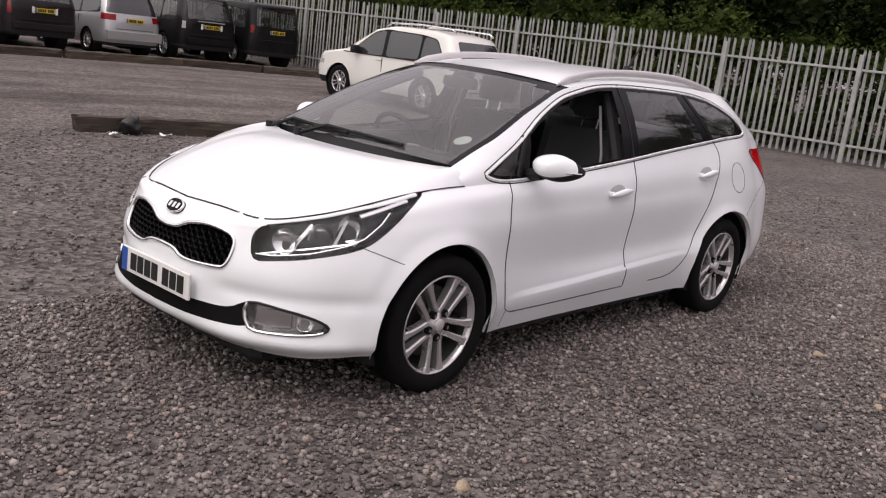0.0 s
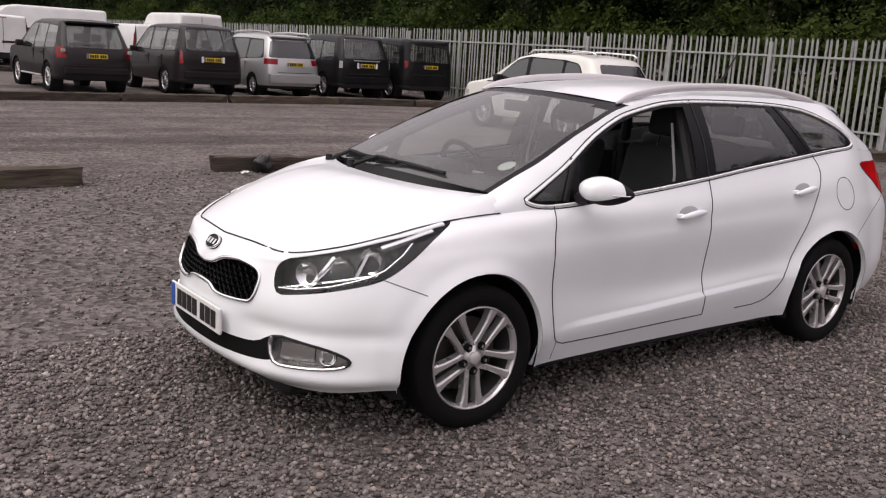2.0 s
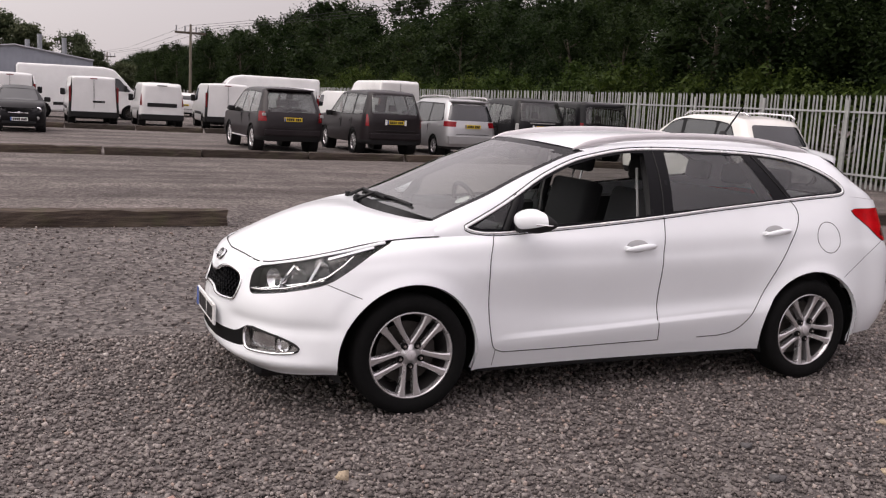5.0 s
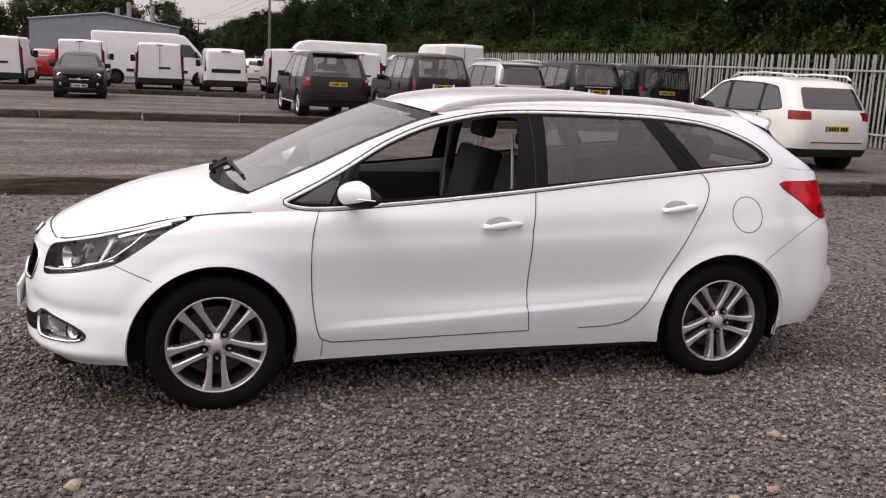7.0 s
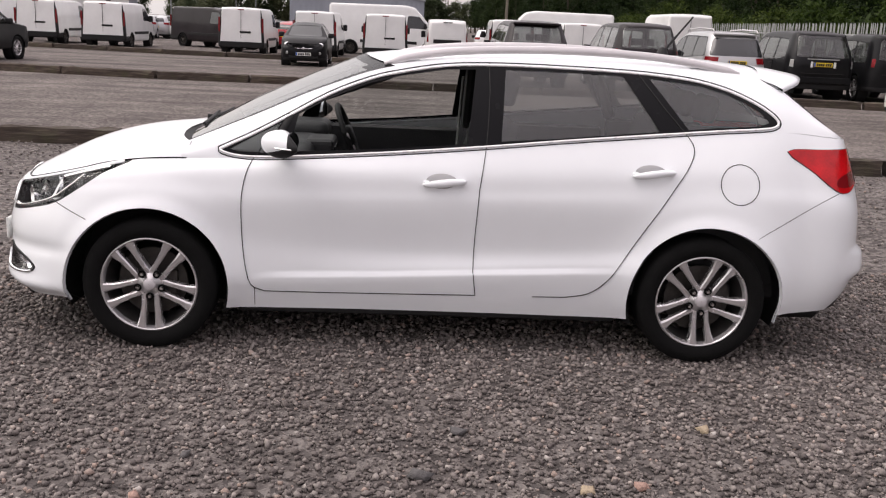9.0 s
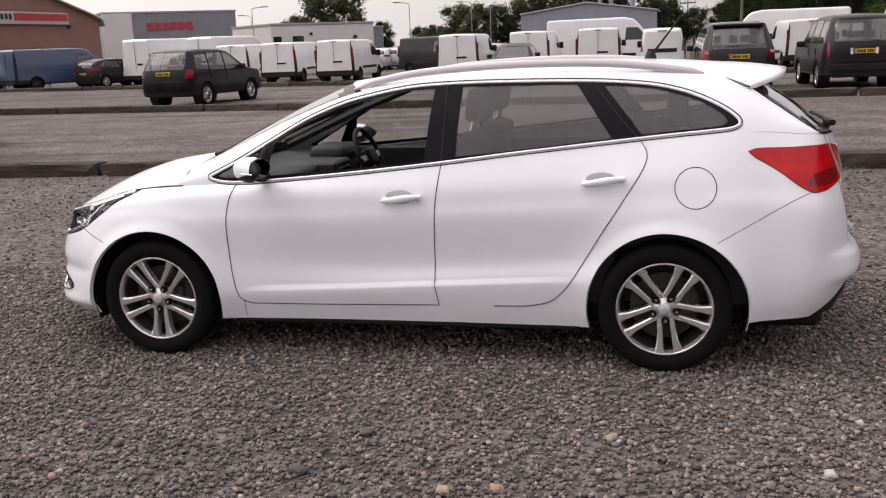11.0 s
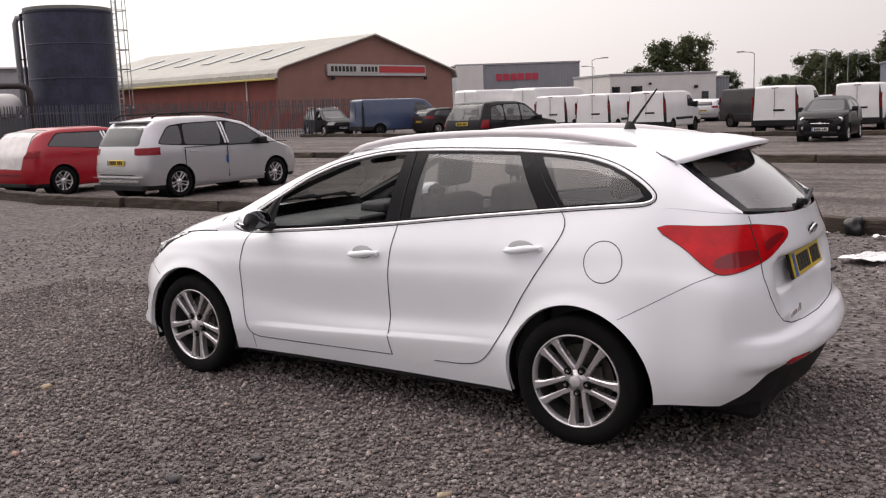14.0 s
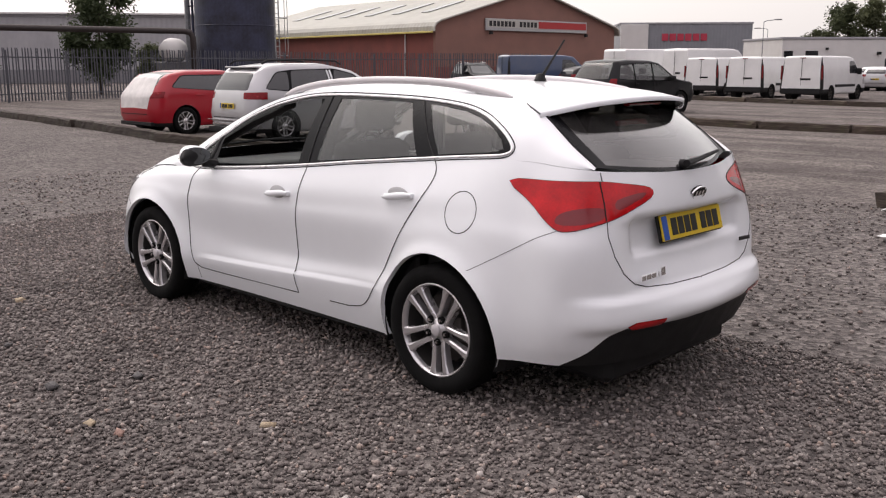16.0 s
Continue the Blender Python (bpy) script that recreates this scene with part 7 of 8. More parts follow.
whole("front_bumper", nose, WHITE)
whole("rear_bumper", list(stf), WHITE)
tailgate = whole("tailgate", gate, WHITE)
whole("body_shell", wing, WHITE)
GRILLEBACK = plain("black_grille", (0.005, 0.005, 0.005), 0.6, spec=0.08)
whole("lower_intake", PART["intake"], GRILLEBACK, "black lower air intake")
whole("rear_valance", PART["valance"], TRIM, "black plastic rear valance")
doors = {}
for m in (False, True):
    for nm in ("front_door", "rear_door"):
        doors[nm, m] = lift(lower, PART[nm], nm, WHITE, car, mirror=m)
    lift(lower, PART["reflector"], "rear_reflector", REDLENS, car, "red reflector strip", mirror=m, push=0.003)
lift(lower, PART["fuel_flap"], "fuel_flap", WHITE, car)
lift(lower, PART["fuel_flap"], "body_patch", WHITE, car, mirror=True)


def sunk(faces, depth, axis):
    """The faces moved inwards, with walls back to their rim."""
    bm = bmesh.new()
    d = Vector(axis).normalized() * depth
    idx = {}
    for f in faces:
        for v in f.verts:
            if v not in idx:
                idx[v] = bm.verts.new(v.co + d)
        bm.faces.new([idx[v] for v in f.verts])
    fs = set(faces)
    for f in faces:
        for e in f.edges:
            if len([g for g in e.link_faces if g in fs]) == 1:
                a, b = e.verts
                if abs(a.co.y) < 1e-4 and abs(b.co.y) < 1e-4:
                    continue
                bm.faces.new((idx[a], idx[b], bm.verts.new(b.co), bm.verts.new(a.co)))
    bmesh.ops.recalc_face_normals(bm, faces=bm.faces)
    return bm


def twin(name, bm, mat, parent, label="", smooth=False):
    m = mirrored(bm)
    return part(name, bm, mat, parent if not isinstance(parent, tuple) else parent[0], label, smooth), part(name, m, mat, parent if not isinstance(parent, tuple) else parent[1], label, smooth)


# headlamps: dark housing, bright bowls, a lens over them
DARKBOWL = plain("dark_lamp_housing", (0.022, 0.022, 0.023), 0.3, 0.0)
SILVERBOWL = plain("bright_reflector", (0.82, 0.82, 0.83), 0.15, 1.0, vary=0.05)
lampsL = twin("headlamp", sunk(PART["lamp"], 0.075, NOSEQ), DARKBOWL, car, "clear headlamp with bright bowls and a dark bezel")
for i, m in enumerate((False, True)):
    lift(lower, PART["lamp"], "lens", LENS, lampsL[i], mirror=m, push=0.001)


def bowl(centre, r, axis, name, mat, parents, depth=0.6):
    d = Vector(axis).normalized()
    bm = lathe([(r * 1.0, 0.0), (r * 0.93, r * 0.05), (r * 0.75, r * depth * 0.6), (r * 0.4, r * depth * 0.95), (0.002, r * depth)], 24)
    q = Vector((0, 1, 0)).rotation_difference(d).to_matrix().to_4x4()
    bmesh.ops.transform(bm, matrix=Matrix.Translation(centre) @ q, verts=bm.verts)
    return twin(name, bm, mat, parents, smooth=True)


def ball(centre, r, squash, mat, parents, name, axis):
    bm = bmesh.new()
    bmesh.ops.create_uvsphere(bm, u_segments=20, v_segments=12, radius=r)
    q = Vector((0, 1, 0)).rotation_difference(Vector(axis).normalized()).to_matrix().to_4x4()
    bmesh.ops.transform(bm, matrix=Matrix.Translation(centre) @ q @ Matrix.Diagonal((1, squash, 1, 1)), verts=bm.verts)
    return twin(name, bm, mat, parents, smooth=True)


LAX = (1, 0.55, 0)
bowl((-1.925, -.525, .688), .052, LAX, "side_bowl", SILVERBOWL, lampsL)
bowl((-1.825, -.615, .712), .054, LAX, "dip_bowl", SILVERBOWL, lampsL)
ball((-1.80, -.60, .712), .036, 0.6, LENS, lampsL, "projector", LAX)
bowl((-1.735, -.685, .748), .054, LAX, "main_bowl", SILVERBOWL, lampsL)
for a, b, w in (((-1.985, -.47, .628), (-1.745, -.735, .70), .006), ((-1.90, -.545, .665), (-1.845, -.585, .755), .012), ((-1.80, -.66, .68), (-1.745, -.66, .775), .012)):
    twin("chrome_fin", tube([Vector(a) + Vector((.012, .01, 0)), (Vector(a) + Vector(b)) / 2 + Vector((.012, .01, 0)), Vector(b) + Vector((.012, .01, 0))], w, 6), SILVERBOWL, lampsL)
ribbon("lamp_brow", [(-1.96, -.47, .752), (-1.88, -.535, .772), (-1.78, -.60, .794), (-1.60, -.68, .832), (-1.45, -.728, .868)], NOSEQ, .020, .004, WHITE, car, "white strip above the headlamp")
ribbon("light_guide", [(-2.0, -.46, .636), (-1.95, -.515, .640), (-1.86, -.62, .664), (-1.76, -.715, .700), (-1.70, -.735, .725), (-1.63, -.745, .775), (-1.585, -.735, .812)], NOSEQ, .007, .003, SILVERBOWL, car, "bright light guide along the lamp's lower edge")
ribbon("lamp_blade", [(-1.70, -.69, .800), (-1.60, -.705, .822), (-1.50, -.73, .848)], NOSEQ, .022, .003, SILVERBOWL, car)
for k in range(14):
    f = k / 13
    p, no = on_body((-1.985 + .235 * f, -.475 - .25 * f, .632 + .055 * f * f + .005 * f), NOSEQ)
    for s, lamp in zip((1, -1), lampsL):
        part("running_light", box(-.006, .006, -.006, .006, -.005, .005, .002, 1), SILVERBOWL, lamp).location = (p.x + .008, s * (p.y + .006), p.z + .008)

# tail lamps
tl = [lift(lower, PART["tail"], "tail_lamp", REDLENS, car, "large red wrap-around tail lamp", mirror=m, push=0.004) for m in (False, True)]
for i, m in enumerate((False, True)):
    for nm in ("smoke_outer", "smoke_inner"):
        lift(lower, PART[nm], "smoked_lens", DARKRED, tl[i], "darker red inner lens", mirror=m, push=0.004)
ribbon("lamp_seal", TAIL, TAILQ, .006, .003, SEAM, car, closed=True)
ribbon("lamp_split", [(2.045, -.565, 1.045), (2.065, -.57, .96), (2.075, -.575, .885)], TAILQ, .006, .006, SEAM, car)

# fog lamps
fogs = twin("fog_lamp", sunk(PART["fog"], 0.045, NOSEQ), plain("dark_chrome", (.30, .285, .28), .2, .9, vary=.1), car, "fog lamp in a black pocket with a chrome lower edge")
for i, m in enumerate((False, True)):
    lift(lower, PART["fog"], "lens", LENS, fogs[i], mirror=m, push=0.0)
bowl((-1.905, -.665, .384), .034, NOSEQ, "bowl", SILVERBOWL, fogs)
bm = grid_bm(np.array([[(-2.020, -.500, .350), (-1.965, -.585, .346), (-1.935, -.622, .346)], [(-2.012, -.508, .420), (-1.960, -.590, .425), (-1.935, -.622, .420)]]))
twin("reflector_panel", bm, SILVERBOWL, fogs)
low_edge = [FOG[k] for k in range(11, len(FOG))] + [FOG[0]]
ribbon("fog_trim", low_edge, NOSEQ, .013, .006, CHROME, car, "chrome lower edge of the fog lamp")
ribbon("fog_rim", FOG[:12], NOSEQ, .012, .004, TRIM, car, "black upper edge of the fog lamp")

# grille: recessed back with a honeycomb of bars, chrome rim
bmg = sunk(PART["grille"], 0.035, FRONT)
join(bmg, mirrored(bmg))
grille = part("grille", bmg, GRILLEBACK, car, "black honeycomb grille in a chrome rim")
poly = GRILLE + [(-y, z) for y, z in GRILLE[::-1]]
cellw, cellh = .036, .021
bm = bmesh.new()
for rr in range(-1, 9):
    for cc in range(-12, 13):
        y, z = cc * cellw + (cellw / 2 if rr % 2 else 0), .548 + rr * cellh
        if not all(inside((y + a, z + b), poly) for a, b in ((-.012, 0), (.012, 0), (0, .008), (0, -.008))):
            continue
        x = on_body((-2.1, -abs(y), z), FRONT)[0].x + .010
        o_ = [(y + a * cellw * .52, z + b * cellh * .66) for a, b in ((-1, 0), (-.5, 1), (.5, 1), (1, 0), (.5, -1), (-.5, -1))]
        i_ = [(y + a * cellw * .36, z + b * cellh * .46) for a, b in ((-1, 0), (-.5, 1), (.5, 1), (1, 0), (.5, -1), (-.5, -1))]
        VO = [bm.verts.new((x, *p)) for p in o_]
        VI = [bm.verts.new((x + .003, *p)) for p in i_]
        VB = [bm.verts.new((x + .02, *p)) for p in i_]
        for k in range(6):
            bm.faces.new((VO[k], VO[(k + 1) % 6], VI[(k + 1) % 6], VI[k]))
            bm.faces.new((VI[k], VI[(k + 1) % 6], VB[(k + 1) % 6], VB[k]))
part("mesh", bm, GLOSSBLACK, grille, "gloss black honeycomb mesh")
ribbon("grille_rim", yz(GRILLE), FRONT, .014, .007, CHROME, car, "chrome grille rim")


def badge(parent, x, z, tilt, face):
    b = part("badge", lathe([(.002, -.006), (.052, -.005), (.060, -.001), (.060, .008)], 32), GLOSSBLACK, parent, "oval black and chrome badge", smooth=True)
    b.matrix_local = pose(x, 0, z, 0, 0, face) @ pose(0, 0, 0, tilt, 0, 0) @ Matrix.Diagonal((1, 1, .55, 1))
    part("badge_ring", lathe([(.052, -.007), (.056, -.010), (.060, -.007), (.060, 0)], 32), CHROME, b, smooth=True)
    for k in (-1, 0, 1):
        part("badge_bar", box(k * .028 - .008, k * .028 + .008, -.009, -.006, -.022, .022), CHROME, b)


badge(car, on_body((-2.1, -.001, .728), FRONT)[0].x - .003, .728, -38, -90)
badge(car, on_body((2.2, -.001, .955), REAR)[0].x + .003, .955, 20, 90)
number_plate(car, pose(-2.150, 0, .452, 0, 0, 0), False)
rp = number_plate(car, pose(2.134, 0, .815, 0, 0, 180) @ pose(0, 0, 0, 0, 8, 0), True)
part("plate_frame", box(.001, .012, -.27, .27, -.062, .062, .003, 1), TRIM, rp)
bm = bmesh.new()
for k, w in enumerate((.03, .032, .032, .005, .032)):
    box(-.002, .003, -w / 2, w / 2, -.012, .012 + (.014 if k == 4 else 0), .002, 1, bm)
    bmesh.ops.translate(bm, vec=(0, -.036, 0), verts=[v for v in bm.verts])
o = part("model_badge", bm, CHROME, car, "chrome model badge in plain bars")
o.matrix_local = pose(2.166, -.27, .64, 0, 0, 0)
part("trim_badge", box(-.002, .003, -.04, .04, -.009, .009, .002, 1), GLYPH, car, "small dark trim badge").matrix_local = pose(2.156, .44, .69)

# shut lines
for nm, pts, ax in (("door_seam", xz(F_DOOR), SIDE), ("door_seam", xz(R_DOOR[5:]), SIDE)):
    ribbon(nm, pts, ax, .0040, .0030, SEAM, car)
ribbon("fuel_seam", xz(FUEL), SIDE, .005, .0008, SEAM, car, closed=True, both=False)
ribbon("bumper_seam", xz([(-1.735, .692), (-1.66, .657), (-1.585, .622)]), SIDE, .004, .0006, SEAM, car)
ribbon("bumper_seam", xz([(1.935, .846), (1.8, .775), (1.66, .70), (1.545, .638)]), SIDE, .0028, .0008, SEAM, car)
ribbon("sill_seam", xz([(-.835, .305), (-.838, .215)]), SIDE, .004, .0006, SEAM, car)
ribbon("tailgate_seam", GATE, TAILQ, .005, .0010, SEAM, car)
ribbon("bonnet_seam", [tuple(p) for p in front[:17]], FRONT, .006, .0045, SEAM, car)
ribbon("bonnet_seam", [tuple(Vector(p) + Vector((0, 0, .001))) for p in front[17:]], NOSEQ, .005, .0045, SEAM, car)

# the bonnet, roof, screen and tail window
twinb = mirrored(bonnet)
join(bonnet, twinb)
bmesh.ops.remove_doubles(bonnet, verts=bonnet.verts, dist=1e-5)
part("bonnet", bonnet, WHITE, car, smooth=True)
roofG = crowned(roofE, roofM, 2.6)
part("roof", grid_bm(roofG, flip=True), WHITE, car, smooth=True)
SC = crowned(screenE, screenM, 2.2, 41)
scb = grid_bm(SC, flip=True)
scb.normal_update()
band = [f for f in scb.faces if abs(f.calc_center_median().y) > 0.93 * np.interp(f.calc_center_median().x, screenE[:, 0], -screenE[:, 1]) or f.calc_center_median().x > np.interp(abs(f.calc_center_median().y), [0, .55], [-.43, -.33])]
sb = set(band)
windscreen = lift(scb, [f for f in scb.faces if f not in sb], "windscreen", SHIELD, car, "wide raked windscreen")
lift(scb, band, "screen_border", GLOSSBLACK, windscreen, "black border of the windscreen")
scb.free()
tb = grid_bm(crowned(tailE, tailM, 2.0, 41), flip=True)
tb.normal_update()
band = [f for f in tb.faces if abs(f.calc_center_median().y) > 0.478 - 0.05 * abs(f.calc_center_median().z - 1.2) or f.calc_center_median().z < 1.062 + 0.022 + 0.02 * (f.calc_center_median().y / .4) ** 2]
sb = set(band)
tw_ = lift(tb, [f for f in tb.faces if f not in sb], "tail_window", TAILGLASS, car, "dark tinted tail window")
lift(tb, band, "tail_border", GLOSSBLACK, tw_, "black border of the tail window")
tb.free()
ribbon("tail_window_edge", [tuple(p) for p in tailE[4:]], TAILQ, .012, .003, GLOSSBLACK, car)

# cabin side: frames and panes
cab_jobs = [(xz(QUARTER), SIDE, left, "quarter", GLASS), (xz(F_WIN), SIDE, left, "open", None), (xz(R_WIN), SIDE, left, "rear_glass", PRIVACY), (xz(Q_WIN), SIDE, left, "quarter_glass", PRIVACY), (xz(DLO), SIDE, left, "frame", GLOSSBLACK)]
CP = carve_all(cabin, cab_jobs)
for m in (False, True):
    lift(cabin, CP["rest"], "roof_pillar", WHITE, car, mirror=m)
    lift(cabin, CP["frame"], "window_frame", GLOSSBLACK, car, "black window surround and pillars", mirror=m)
    lift(cabin, CP["quarter"], "quarter_light", GLASS, car, mirror=m, push=-.003)
    if m:
        lift(cabin, CP["open"], "front_window", GLASS, car, mirror=m, push=-.003)
    lift(cabin, CP["rear_glass"], "rear_window", PRIVACY, car, "tinted rear door window", mirror=m, push=-.003)
    lift(cabin, CP["quarter_glass"], "rear_quarter_window", PRIVACY, car, "tinted rear quarter window", mirror=m, push=-.003)
ribbon("window_trim", xz(DLO, -.7), SIDE, .0125, .006, BRIGHT, car, "bright chrome window surround", closed=True)
ribbon("window_seal", xz(outset(DLO, .012), -.7), SIDE, .006, .002, SEAM, car, "thin black seal", closed=True)
ribbon("pillar_gap", xz([(.245, 1.0), (.252, 1.1), (.258, 1.25), (.255, 1.388)], -.6), SIDE, .005, .0045, SEAM, car)
ribbon("pillar_gap", xz([(1.20, 1.098), (1.10, 1.21), (.972, 1.372)], -.6), SIDE, .005, .0045, SEAM, car)
ribbon("quarter_bar", xz([(-.775, .925), (-.682, 1.112)], -.7), SIDE, .035, .004, TRIM, car)
lower.free()
cabin.free()

# wheel wells and underside
for s in (-1, 1):
    for x in (-HUBX, HUBX):
        rear = x > 0
        sgn = s
        bm = bmesh.new()
        A, Bv = [], []
        for t in np.linspace(-0.27, math.pi + 0.27, 40):
            px, pz = x + ARCH * math.cos(t), HUBZ + ARCH * math.sin(t)
            p, no = on_body((px, -.8, max(pz, .215)), SIDE)
            A.append(bm.verts.new((px, s * abs(p.y) - s * .001, pz)))
            Bv.append(bm.verts.new((x + (ARCH - .006) * math.cos(t), s * (abs(p.y) - .022), HUBZ + (ARCH - .006) * math.sin(t))))
        for k in range(39):
            bm.faces.new((A[k], A[k + 1], Bv[k + 1], Bv[k]))
        bmesh.ops.recalc_face_normals(bm, faces=bm.faces)
        part("arch_lip", bm, WHITE, car, smooth=True)
        bm = bmesh.new()
        A, Bv, Cv = [], [], []
        for t in np.linspace(-0.35, math.pi + 0.35, 30):
            c_, s_ = math.cos(t), math.sin(t)
            A.append(bm.verts.new((x + (ARCH - .008) * c_, s * .825, HUBZ + (ARCH - .008) * s_)))
            Bv.append(bm.verts.new((x + (ARCH + .012) * c_, s * .77, HUBZ + (ARCH + .012) * s_)))
            Cv.append(bm.verts.new((x + (ARCH + .012) * c_, s * .52, HUBZ + (ARCH + .012) * s_)))
        for k in range(29):
            bm.faces.new((A[k], A[k + 1], Bv[k + 1], Bv[k]))
            bm.faces.new((Bv[k], Bv[k + 1], Cv[k + 1], Cv[k]))
        bm.faces.new(Cv)
        part("wheel_well", bm, TRIM, car, "black wheel-arch liner")
        w = wheel_parts(WR, .205, .226, 5, car, pose(x, s * .772, HUBZ, 0, (0 if not rear else 6) * s, 0), None, True, flip=s > 0, seg=56)
        for k in range(5):
            a = k * math.tau / 5 - math.pi / 2
            bolt = part("wheel_bolt", lathe([(.002, -.012), (.0078, -.012), (.0088, .004)], 12), CHROME, w)
            bolt.location = (.059 * math.cos(a), -.205 * .365, .059 * math.sin(a))
            part("bolt_hole", lathe([(.009, -.003), (.0172, -.003), (.0182, -.006), (.0182, .012)], 14), RUBBER, bolt)
        part("centre_cap", lathe([(.002, -.0035), (.026, -.003), (.0285, 0), (.0285, .012)], 24), SATIN, w, "round grey centre cap", smooth=True).location = (0, -.205 * .422, 0)
        part("brake_caliper", box(.06, .12, -.03, .03, -.06, .06, .012, 2), DARKMETAL, w)
part("underbody", box(-2.0, 2.05, -.50, .50, .14, .30, .03, 1), TRIM, car, "dark underbody")
part("undertray", box(-.92, .92, -.765, .765, .175, .215, .01, 1), TRIM, car, "dark floor pan between the sills")
part("undertray", box(-1.86, -1.72, -.52, .52, .185, .22, .01, 1), TRIM, car, "dark floor pan behind the front bumper")
part("undertray", box(1.66, 1.96, -.52, .52, .235, .28, .01, 1), TRIM, car, "dark floor pan under the tail")
bm = grid_bm(np.array([[(-2.06 + .03, 0, .205), (-1.98, -.44, .205), (-1.9, -.62, .21), (-1.68, -.77, .235)], [(-1.95, 0, .16), (-1.9, -.4, .16), (-1.82, -.56, .165), (-1.66, -.7, .19)]]))
join(bm, mirrored(bm))
part("chin_skirt", bm, TRIM, car, "black chin under the front bumper")
part("exhaust_box", box(1.75, 2.02, .1, .55, .19, .29, .05, 2), DARKMETAL, car)

# spoiler over the tail window
top = [(1.60, -.517, 1.359), (1.645, -.30, 1.409), (1.655, 0, 1.4185), (1.645, .30, 1.409), (1.60, .517, 1.359)]
lip = [(1.705, -.545, 1.318), (1.865, -.36, 1.366), (1.925, 0, 1.385), (1.865, .36, 1.366), (1.705, .545, 1.318)]
T, Lp = curve(top, np.linspace(0, 4, 33)), curve(lip, np.linspace(0, 4, 33))
rows_ = []
for v in np.linspace(0, 1, 8):
    p = T * (1 - v) + Lp * v
    p[:, 2] += .004 * math.sin(math.pi * v) + .0015
    rows_.append(p)
low = Lp - [0.004, 0, .018]
und = T + [0.075, 0, -.045]
bm = grid_bm(np.array(rows_ + [low]), flip=False)
bmesh.ops.recalc_face_normals(bm, faces=bm.faces)
spoiler = part("spoiler", bm, WHITE, car, "white roof spoiler with a black underside", smooth=True)
part("spoiler_underside", grid_bm(np.array([low * [1, .985, 1], und * [1, .95, 1], (T + [.03, 0, -.06]) * [1, .93, 1]])), GLOSSBLACK, spoiler)
part("high_brake_lamp", box(1.845, 1.88, -.13, .13, 1.345, 1.358, .004, 1), DARKRED, spoiler)
ribbon("spoiler_seam", [(1.60, -.512, 1.36), (1.635, -.53, 1.345), (1.69, -.54, 1.32)], (0, 1, -.6), .005, .001, SEAM, car)

# roof rails
for s in (-1, 1):
    P = curve([(-.255, .512, 1.362), (-.12, .503, 1.403), (.15, .494, 1.442), (.6, .492, 1.462), (1.05, .494, 1.452), (1.38, .497, 1.412), (1.50, .50, 1.386)], np.linspace(0, 6, 40))
    bm = bmesh.new()
    prev = None
    for k, p in enumerate(P):
        w_ = .0135 * min(1, .35 + k / 6, .35 + (39 - k) / 6)
        ring = [bm.verts.new((p[0], s * (p[1] + a * w_), p[2] + b * w_ * 1.1)) for a, b in ((-1, -.5), (-.75, .7), (0, 1), (.75, .7), (1, -.5), (.9, -1.6), (-.9, -1.6))]
        if prev:
            for i in range(7):
                bm.faces.new((prev[i], prev[(i + 1) % 7], ring[(i + 1) % 7], ring[i]))
        else:
            bm.faces.new(ring)
        prev = ring
    bm.faces.new(prev)
    bmesh.ops.recalc_face_normals(bm, faces=bm.faces)
    part("roof_rail", bm, SATIN, car, "slim satin silver roof rail", smooth=True)

# door handles and mirrors
# grey paints in the shade inside the white handle cups
HAND = plain("shaded_handle_recess", (.42, .42, .425), .45)
for (x, z, tilt), nm in (((.05, .834, 3.0), "front_door"), ((1.04, .912, 4.5), "rear_door")):
    p, no = on_body((x, -.8, z), SIDE)
    for s in (1, -1):
        d = doors[nm, s < 0]
        bm = bmesh.new()
        bmesh.ops.create_uvsphere(bm, u_segments=24, v_segments=12, radius=1)
        bmesh.ops.transform(bm, matrix=Matrix.Diagonal((.105, .015, .0185, 1)), verts=bm.verts)
        for v in bm.verts:
            v.co.z += .004 * math.sin(v.co.x * 20)
        h = part("door_handle", bm, WHITE, d, "white grab handle", smooth=True)
        h.matrix_local = pose(x, s * (p.y - .026), z, 0, -tilt, 0)
        part("handle_foot", box(.062, .10, 0, .03, -.013, .013, .008, 2), WHITE, h)
        part("handle_foot", box(-.10, -.07, 0, .03, -.012, .012, .008, 2), WHITE, h)
        c = part("handle_cup", lathe([(.002, -.0015), (.055, -.0012), (.062, .002)], 24), HAND, d, smooth=True)
        c.matrix_local = pose(x - .012, s * (p.y - .0020), z + .004, 0, 0, 0 if s > 0 else 180) @ Matrix.Diagonal((1.2, 1, .60, 1))


